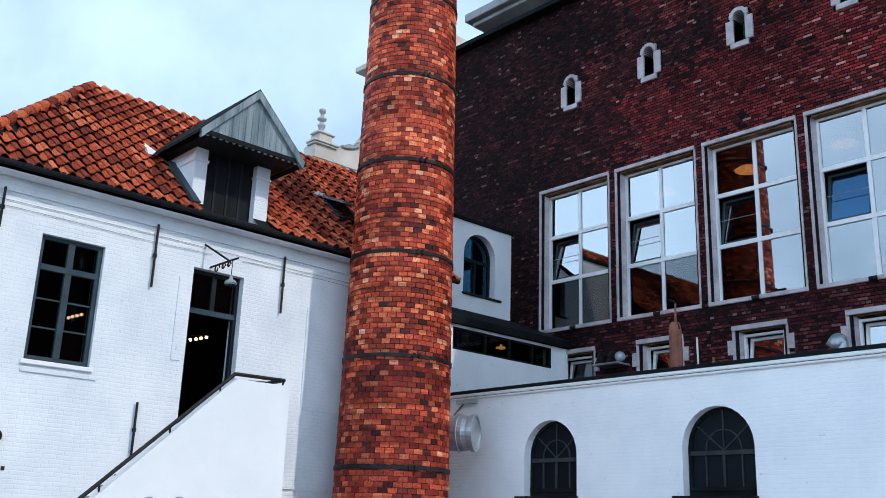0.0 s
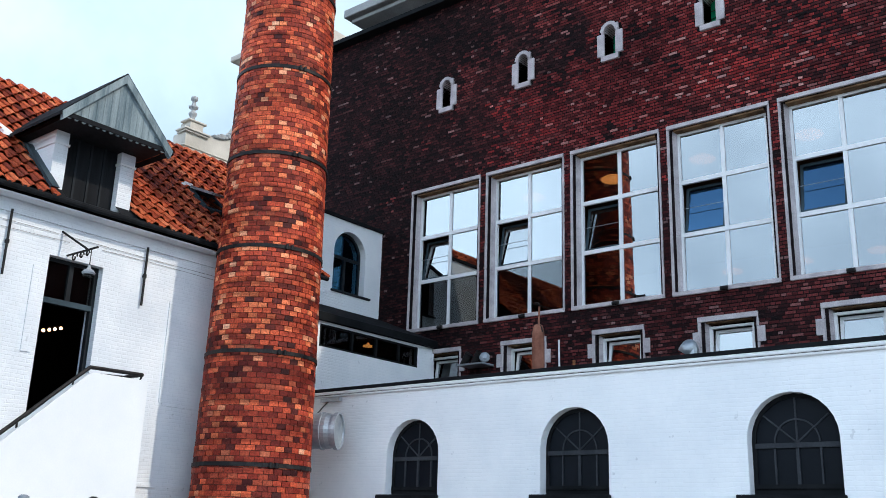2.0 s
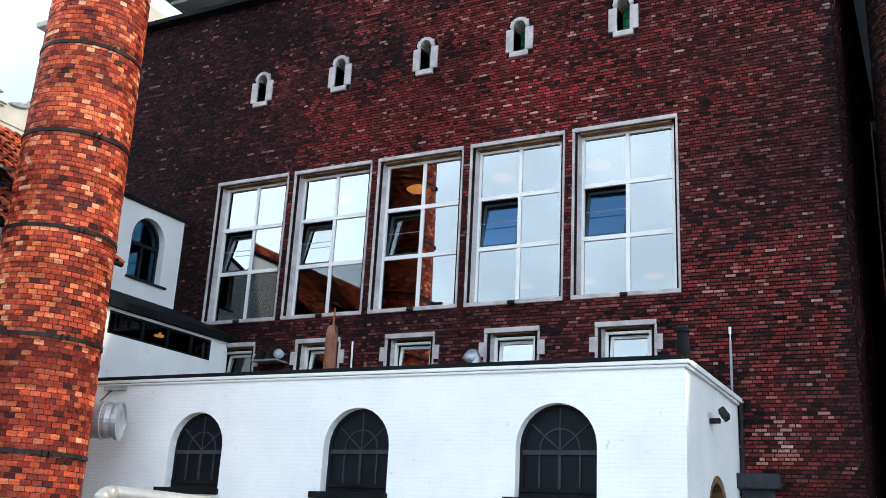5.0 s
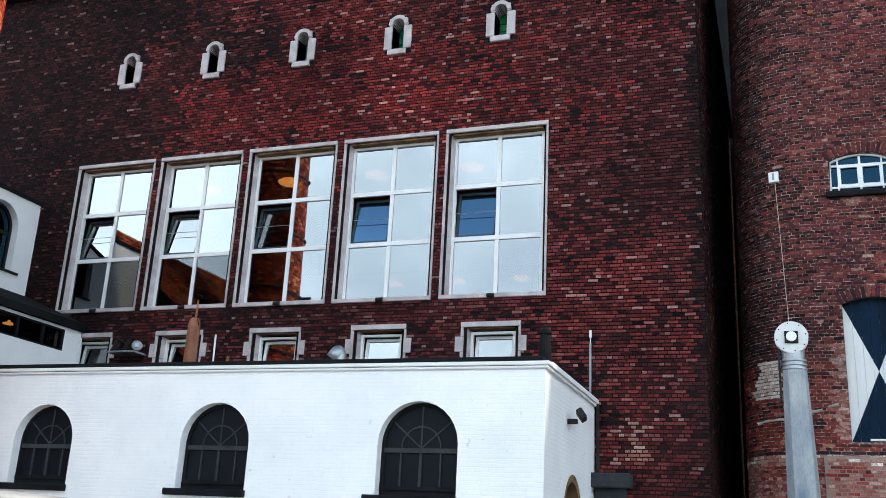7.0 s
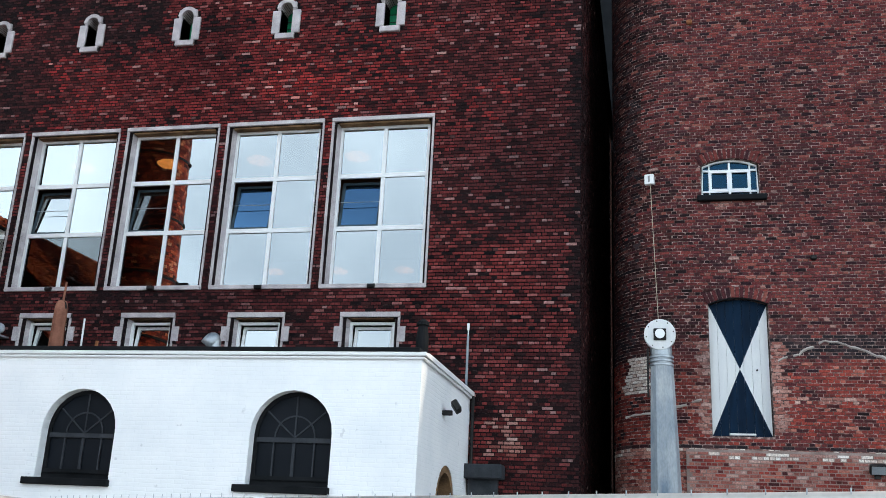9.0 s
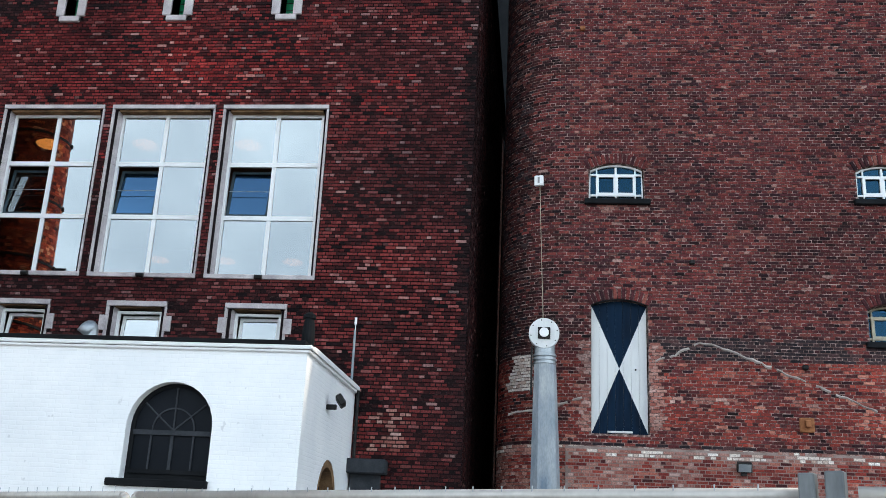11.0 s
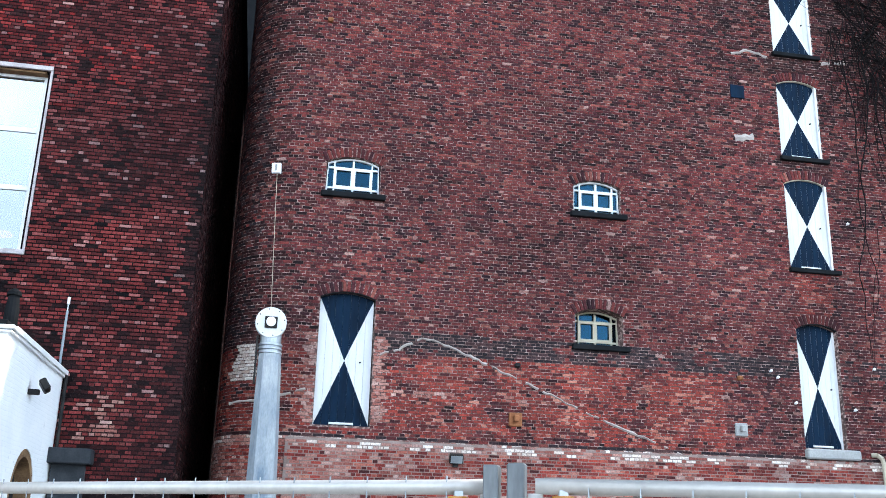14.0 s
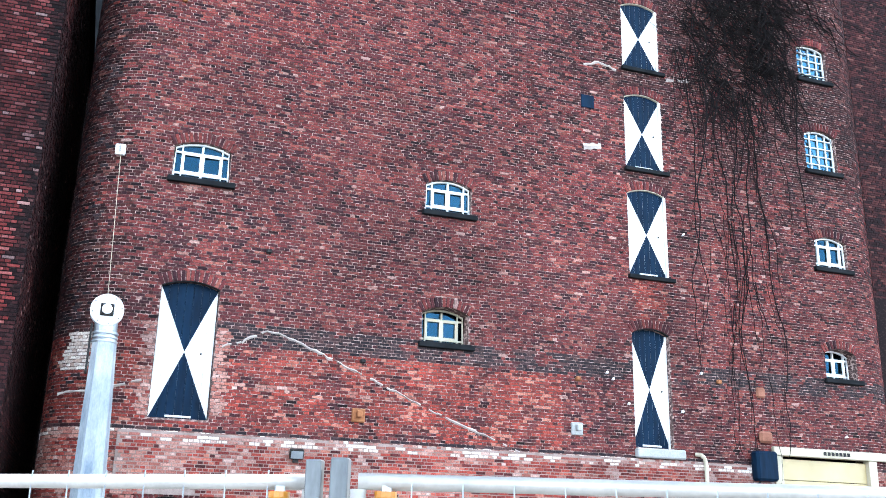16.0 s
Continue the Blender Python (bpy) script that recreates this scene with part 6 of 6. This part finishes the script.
for k in range(2700):
    x = vr.gauss(14.55, 1.4)
    z = vr.uniform(11.0, 17.2)
    if x < 12.7 or x > 17.4 or z < vine_floor(x) + vr.uniform(0, 1.2):
        continue
    if noise.noise((x * 1.3, z * 1.1, 8)) < -0.12 + 0.12 * vr.random():
        continue
    if 15.95 < x < 17.2 and z < 14.7:
        continue
    strand((x, z), vr.uniform(-1.0, 1.0), vr.uniform(-0.9, 0.7), vr.uniform(0.5, 1.9), vr.uniform(0.007, 0.022), 0.5)
for k in range(64):
    x = vr.uniform(12.3, 15.9)
    strand((x, vine_floor(x) + 0.8), vr.uniform(-0.2, 0.2), -1, vr.uniform(0.8, 3.4), vr.uniform(0.008, 0.017), 0.26, 0.88)
for k in range(18):
    x = vr.uniform(12.6, 14.7)
    strand((x, vr.uniform(7, 11.5)), vr.uniform(-0.15, 0.15), -1, vr.uniform(2.0, 6.0), vr.uniform(0.006, 0.014), 0.2, 0.85)
vine_part("twig_tangle", "dense tangle of bare twigs", "stuff")

# ---- site fence ----
def fence_panel(a, b, za, zb, label, spikes=0.03, square=0):
    """A mesh panel between two top corners with round tube rails."""
    A, B = Vector((*a, za)), Vector((*b, zb))
    u = (B - A).normalized()
    f = thing("site_fence", label, "fence", "site fence panels", at=(*((A + B) / 2).xy, 0))
    r = 0.021
    bm = bmesh.new()
    # square: the end (1 the first, 2 the second) where the rail runs straight into the coupling post
    c0, c1 = A + u * (0.0 if square == 1 else 0.06) - Vector((0, 0, 0.02)), B - u * (0.0 if square == 2 else 0.06) - Vector((0, 0, 0.02))
    tube(bm, c0, c1, r, n=14)
    part("top_rail", bm, M_galv_white, f, smooth=True)
    bm = bmesh.new()
    tube(bm, A.xy.to_3d() + Vector((0, 0, 0.12)) + u * 0.06, B.xy.to_3d() + Vector((0, 0, 0.12)) - u * 0.06, r, n=10)
    part("bottom_rail", bm, M_galv_white, f)
    for e, s in ((A, 1), (B, -1)):
        bm = bmesh.new()
        pts = [e - Vector((0, 0, e.z)) + Vector((0, 0, 0.03))] + [e - Vector((0, 0, 0.08)), e - Vector((0, 0, 0.045)) + u * s * 0.012, e - Vector((0, 0, 0.026)) + u * s * 0.032, e - Vector((0, 0, 0.02)) + u * s * 0.062]
        if square == (1 if s > 0 else 2):
            pts = [pts[0], e - Vector((0, 0, 0.04))]
        for p, q in zip(pts, pts[1:]):
            tube(bm, p, q, r, n=12)
        part("upright", bm, M_galv_white, f, smooth=True)
    bm = bmesh.new()
    L = (B - A).length
    n = int(L / 0.13)
    for k in range(1, n):
        p = A.lerp(B, k / n)
        tube(bm, (p.x, p.y - 0.004, 0.1), (p.x, p.y - 0.02, p.z + spikes - 0.02), 0.0022, n=4)
    for z in np.arange(0.3, 1.9, 0.24):
        tube(bm, (A.x, A.y, z), (B.x, B.y, z), 0.002, n=4)
    part("wire_mesh", bm, M_galv, f)
    part("foot_block", boxed(A.x - 0.3, A.x + 0.3, A.y - 0.12, A.y + 0.12, 0, 0.12, bevel=0.02), M_concrete, f)
    return f


fence_panel((-2.12, 1.95), (-2.20, 4.60), 1.842, 1.80, "pale tube fence panel with a rounded corner", 0.0)
fence_panel((-1.97, 4.95), (0.79, 2.74), 1.922, 1.922, "galvanised mesh fence panel with wire ends above the rail", 0.03, 2)
fence_panel((-4.72, 7.14), (-2.00, 4.97), 1.922, 1.922, "galvanised mesh fence panel further off", 0.045)
fence_panel((0.88, 2.58), (4.24, 1.52), 1.920, 1.920, "galvanised mesh fence panel with a coupled end", 0.0, 1)
for x, y, w, z in ((0.790, 2.69, 0.042, 1.957), (0.852, 2.66, 0.048, 1.962)):
    p = thing("fence_post", "flat-topped galvanised coupling post between two panels", "post", "fence coupling posts", at=(x, y, 0))
    mt = Matrix.Translation((x, y, 0)) @ Matrix.Rotation(radians(-28), 4, "Z")
    part("shaft", boxed(-w / 2, w / 2, -0.02, 0.02, 0.0, z, bevel=0.004), M_galv_dull, p, m=mt)
for x, y in ((0.715, 2.77), (0.945, 2.55)):
    p = thing("hazard_lamp", "amber warning lamp hung under the fence rail", "lamp", "hazard lamps", at=(x, y, 1.8))
    bm = bmesh.new()
    lathe(bm, (x, y, 1.775), [(0.010, 0.02), (0.014, 0.05), (0.029, 0.085), (0.029, 0.10)], 14)
    part("lens", bm, M_amber, p)
    part("bracket", boxed(x - 0.012, x + 0.012, y - 0.008, y + 0.008, 1.87, 1.89), M_galv, p)

# ---- brickwork, laid last ----
rng = random.Random(7)


def single(s, z):
    return 0


def facade_kind(s, z):
    # limewash left on a patch of old bricks
    if -2.95 < s < -2.2 and 3.25 < z < 4.0 and noise.noise((s * 3, z * 4, 1)) + rng.uniform(-0.45, 0.45) > 0.12:
        return 1
    n = noise.noise((s * 0.45, z * 0.7, 3)) + 0.5 * noise.noise((s * 1.7, z * 2.2, 5)) + rng.uniform(-0.48, 0.48)
    # darker bricks at the far end and under the coping, sooty between the slits
    soot = max(0.0, (-11.6 - s) / 3.4) + max(0.0, (z - 13.3) / 2.5) + (0.75 if math.hypot((s + 11.6) / 1.1, (z - 13.0) / 0.9) < 1 else 0) + (0.35 if z < 6.3 else 0)
    if s > -1.40 + rng.uniform(-0.12, 0.06):
        return 2
    if n + soot > 0.55:
        return 2
    if s > -4.2 and z > 6 and n > 0.68 + 0.2 * (-2.2 - s):
        return 3
    if n + 0.85 - math.hypot((s + 9.6) / 6.0, (z - 11.1) / 2.0) * 0.8 > 0.22:
        return 3
    return 0


GROW_TALL = [Opening(o.u0 - 0.08, o.u1 + 0.08, o.z0 - 0.08, o.z1 + 0.08) for o in TALL]
GROW_LOW = [Opening(o.u0 - 0.1, o.u1 + 0.1, o.z0, o.z1 + 0.1) for o in LOW]
GROW_SLIT = [Opening(o.u0 - 0.15, o.u1 + 0.15, o.z0 - 0.12, o.z1 + 0.1, 0.15) for o in SLIT]
rows = lay_bricks(-22.5, -1.245, 2.4, 15.0, GROW_TALL + GROW_LOW + GROW_SLIT, rng, course=0.070, length=0.208, joint=0.0225, depth=0.010, uneven=0.005)
rows = [r for r in rows if not (r[1] < -15.1 and r[3] < 5.8) and not (r[3] < 4.3 and r[1] < -3.4)]
rows = [(r[0] - 0.003, r[1] + 0.003, *r[2:]) for r in rows]
brick_wall(rows, lambda s, z, d: (s, FY - d, z), lambda s: Matrix.Identity(4), [M_facade, M_limed, M_facade_dark, M_facade_red], facade_kind, facade, M_facade_1, (-4.0, -1.3, 5.2, 7.2))

# near-black bricks carry the shade of the gap
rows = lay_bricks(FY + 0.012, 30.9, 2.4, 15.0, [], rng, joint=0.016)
brick_mesh("brickwork", rows, lambda s, z, d: (-1.24 + d, s, z), [M_facade_dark], single, side)


def tower_kind(s, z):
    n = noise.noise((s * 1.7, z * 2.3, 4)) + rng.uniform(-0.35, 0.35)
    if 3.36 < z < 3.53:
        return 5 if n > 0.08 else 2
    if 3.53 < z < 3.60 and n > -0.3:
        return 3
    if z < 3.36:
        return 2 if n > 0.12 or s < 1.5 and n > -0.2 else 1
    if 10.75 < s < 12.15 and (9.6 < z < 10.1 or 12.0 < z < 12.7) and n > -0.35:
        return 4
    if 4.38 < z < 4.5 and 2.3 < s < 7 and noise.noise((s * 1.6, 1, 7)) > -0.05 and n > 0.12:
        return 2
    if -0.47 - 0.39 * (5.24 - z) + 0.05 * n < s < -0.02 and 4.55 < z < 5.25:
        return 5
    for a in (0.93, 2.27):
        if abs(s - a) < 0.11 and 3.8 < z < 5.5 and n > -0.2:
            return 2
    if 11.0 < s < 11.9 and 6.5 < z < 7.45 and n > -0.3:
        return 1
    if 5.2 < z < 5.62 and s > 1.9 and n > -0.25:
        return 3
    if 8.1 < z < 8.3 and 1.0 < s < 2.2 and n > 0:
        return 2
    if z < 5.2 and s < 9.2 and n > -0.28:
        return 1
    # the rounded corner's shade is put into darker brick colours
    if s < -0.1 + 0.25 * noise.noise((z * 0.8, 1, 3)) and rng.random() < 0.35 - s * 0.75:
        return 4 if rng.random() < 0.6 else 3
    # dimming at the left edge is put into the brick choice too
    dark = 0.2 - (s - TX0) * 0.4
    # darker bricks also behind the vine and towards the top right
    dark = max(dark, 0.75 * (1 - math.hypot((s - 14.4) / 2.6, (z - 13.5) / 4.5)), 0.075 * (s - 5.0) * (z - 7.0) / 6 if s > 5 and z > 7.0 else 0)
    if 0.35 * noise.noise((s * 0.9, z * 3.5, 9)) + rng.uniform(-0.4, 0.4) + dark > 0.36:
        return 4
    if z > 14.2 and s > 17.0:
        return 3
    return 0


ARC = TR * math.pi / 2


def tower_place(s, z, d):
    """Along the left corner, the face and the right corner."""
    if s < TX0:
        a, r = (s - TX0) / TR, TR + d
        return TX0 + r * math.sin(a), TY + TR - r * math.cos(a), z
    if s > TX1:
        a, r = (s - TX1) / TR, TR + d
        return TX1 + r * math.sin(a), TY + TR - r * math.cos(a), z
    return s, TY - d, z


rows = lay_bricks(TX0 - ARC, TX1 + ARC * 0.8, 2.3, TH, [Opening(o.u0 - 0.01, o.u1 + 0.01, o.z0 - 0.02, o.z1 + 0.20, o.rise) if o.rise else o for o in TWIN + TDOOR + TARCH] + [ROLL], rng, length=0.195, joint=0.0175, depth=0.010, uneven=0.005)
# the plinth stands proud below its pale ledge, and joints wander
rows = [(r[0] - 0.002, r[1] + 0.002, r[2] + rng.uniform(-0.004, 0.002), r[3] + rng.uniform(-0.002, 0.004), r[4] + (0.05 if r[3] < 3.54 and TX0 < r[0] and r[1] < 14.35 else 0.0)) for r in rows]
brick_wall(rows, tower_place, lambda s: Matrix.Identity(4), [M_tower, M_red, M_limed, M_soot_shade, M_tower_dark, M_limewhite], tower_kind, tower, M_tower_1, (2.3, 5.0, 6.2, 8.0))
rows = lay_bricks(18.5, 21.5, 8, 18, [], rng)
brick_mesh("brickwork", rows, lambda s, z, d: (s, 18.75 - d, z), [M_tower_dark], single, nb)

# arched heads of bricks on end over the tower openings
for o in TWIN + TDOOR + TARCH:
    n = round(2 * o.half / 0.072)
    a = math.asin(o.half / o.R)
    for k in range(n):
        t = -a * 1.04 + 2.08 * a * (k + 0.5) / n
        if k == 0:
            bmx = boxed(-0.031, 0.031, -0.02, 0.3, 0.0, 0.20, bevel=0.004)
            sol = bpy.data.meshes.new("soldier_brick")
            bmx.to_mesh(sol)
            bmx.free()
            sol.materials.append(M_tower_1)
        mesh_object("soldier_brick", sol, tower, "", Matrix.Translation((o.mid + o.R * math.sin(t), TY, o.cz + o.R * math.cos(t))) @ Matrix.Rotation(t, 4, "Y"))

# chimney bricks: larger radial bricks, in a ring for each course
COURSE = 0.094
cells, z, k = [], 1.2, 0
BANDS_Z = (2.76, 4.62, 6.57, 8.36, 10.12, 11.9, 13.7, 15.5)
while z < CH - 0.4:
    r = chimney_radius(z + COURSE / 2)
    n = 38
    for i in range(n):
        a0 = 2 * math.pi * (i + (0.5 if k % 2 else 0.0)) / n
        cells.append((a0, a0 + 2 * math.pi / n - 0.011 / r, z + 0.005, z + COURSE - 0.006, 0.010 + rng.uniform(-0.005, 0.006)))
    z += COURSE
    k += 1


def stack_place(s, z, d):
    r = chimney_radius(z) + d
    return CX + r * math.sin(s), CY - r * math.cos(s), z


near = [c for c in cells if 4.7 < c[2] < 6.5 and 0.0 < (c[0] + c[1]) / 2 < 2.0][:290]
taken = set(near)


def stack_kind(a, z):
    # some courses take the darker brick, most of them low on the shaft
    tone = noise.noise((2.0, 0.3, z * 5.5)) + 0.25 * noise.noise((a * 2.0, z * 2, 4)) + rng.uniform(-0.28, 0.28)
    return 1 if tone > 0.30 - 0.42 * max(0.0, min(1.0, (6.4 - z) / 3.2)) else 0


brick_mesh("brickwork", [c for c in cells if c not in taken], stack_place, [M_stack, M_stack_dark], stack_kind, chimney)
one = single_brick_mesh("brick", 2 * math.pi / 38 * 0.96 - 0.011, COURSE - 0.011, 0.013, M_stack_1)
for a0, a1, lo, hi, d in near:
    a = (a0 + a1) / 2
    mesh_object("brick", one, chimney, "", Matrix.Translation(stack_place(a, (lo + hi) / 2, -0.002 + rng.uniform(0, 0.004))) @ Matrix.Rotation(a, 4, "Z"))

# pantiles: wavy tiles in courses up the slope
def tile_mesh(mat):
    me = bpy.data.meshes.new("roof_tile")
    w, l, n = 0.262, 0.44, 8
    vs, fs = [], []
    for j, (v, lift) in enumerate(((0.0, 0.088), (l, 0.012))):
        for i in range(n + 1):
            u = i / n
            vs.append((u * w, v, lift + 0.044 * math.sin(2 * math.pi * u * 0.98 + 0.4)))
        for i in range(n + 1):
            u = i / n
            vs.append((u * w, v, lift - 0.016 + 0.044 * math.sin(2 * math.pi * u * 0.98 + 0.4)))
    m = n + 1
    for i in range(n):
        fs += [(i, i + 1, 2 * m + i + 1, 2 * m + i), (i, m + i, m + i + 1, i + 1)]
    fs += [(0, 2 * m, 3 * m, m), (n, m + n, 3 * m + n, 2 * m + n)]
    me.from_pydata(vs, [], fs)
    me.materials.append(mat)
    for p in me.polygons:
        p.use_smooth = len(p.vertices) == 4 and p.index % 2 == 0
    return me


slope = Vector((RIDGE_X - EAVE_X, 0, RIDGE_Z - EAVE_Z))
RUN = slope.length
UP = slope.normalized()
TILT = Matrix(((0, UP.x, -UP.z * -1), (1, 0, 0), (0, UP.z, -UP.x))).to_4x4()
DORMER = (7.42, 9.02)
single_tile, joined_tile = tile_mesh(M_tile_1), tile_mesh(M_tile)
tv = np.array([v.co[:] for v in joined_tile.vertices])
tf = [tuple(p.vertices) for p in joined_tile.polygons]
allv, allf, count = [], [], 0
row = 0
d = -0.06
while d < RUN - 0.1:
    hip = EAVE_Y0 + max(0, d) / RUN * (RIDGE_Y0 - EAVE_Y0)
    y = ROOF_Y1 - 0.262
    while y > hip + 0.08:
        mid = (y + 0.12 - (DORMER[0] + DORMER[1]) / 2) / 0.86
        cut = d < 1.3 + 1.0 * (1 - abs(mid)) and abs(mid) < 1.0
        if not cut:
            at = Vector((EAVE_X, y, EAVE_Z)) + UP * d + Vector((-UP.z * -0.0, 0, 0))
            jig = Matrix.Rotation(rng.uniform(-0.02, 0.02), 4, "Z") @ Matrix.Rotation(rng.uniform(-0.015, 0.015), 4, "X")
            mt = Matrix.Translation(at) @ TILT @ jig
            if count < 290 and 4.3 < y < 7.4 and d < 3.6:
                mesh_object("roof_tile", single_tile, house_roof, "", mt)
                count += 1
            else:
                base = len(allv)
                r3, t3 = np.array(mt.to_3x3()), np.array(mt.translation)
                allv += (tv @ r3.T + t3).tolist()
                allf += [tuple(i + base for i in f) for f in tf]
        y -= 0.252
    d += 0.335
    row += 1
me = bpy.data.meshes.new("roof_tiles")
me.from_pydata(allv, [], allf)
me.materials.append(M_tile)
ob = mesh_object("roof_tiles", me, house_roof)
ob["kind"] = "stuff"
# ridge and hip caps
def caps(p0, p1, n, r):
    for k in range(n):
        a, b = Vector(p0).lerp(Vector(p1), k / n), Vector(p0).lerp(Vector(p1), (k + 1.12) / n)
        bmx = bmesh.new()
        tube(bmx, a, b, r * 1.12, r * 0.95, 10)
        part("ridge_tile", bmx, M_tile_1, house_roof, smooth=False)


caps((RIDGE_X, RIDGE_Y0, RIDGE_Z - 0.03), (RIDGE_X, ROOF_Y1, RIDGE_Z - 0.03), 24, 0.095)
caps((EAVE_X - 0.05, EAVE_Y0 + 0.05, EAVE_Z + 0.05), (RIDGE_X, RIDGE_Y0, RIDGE_Z + 0.03), 17, 0.10)
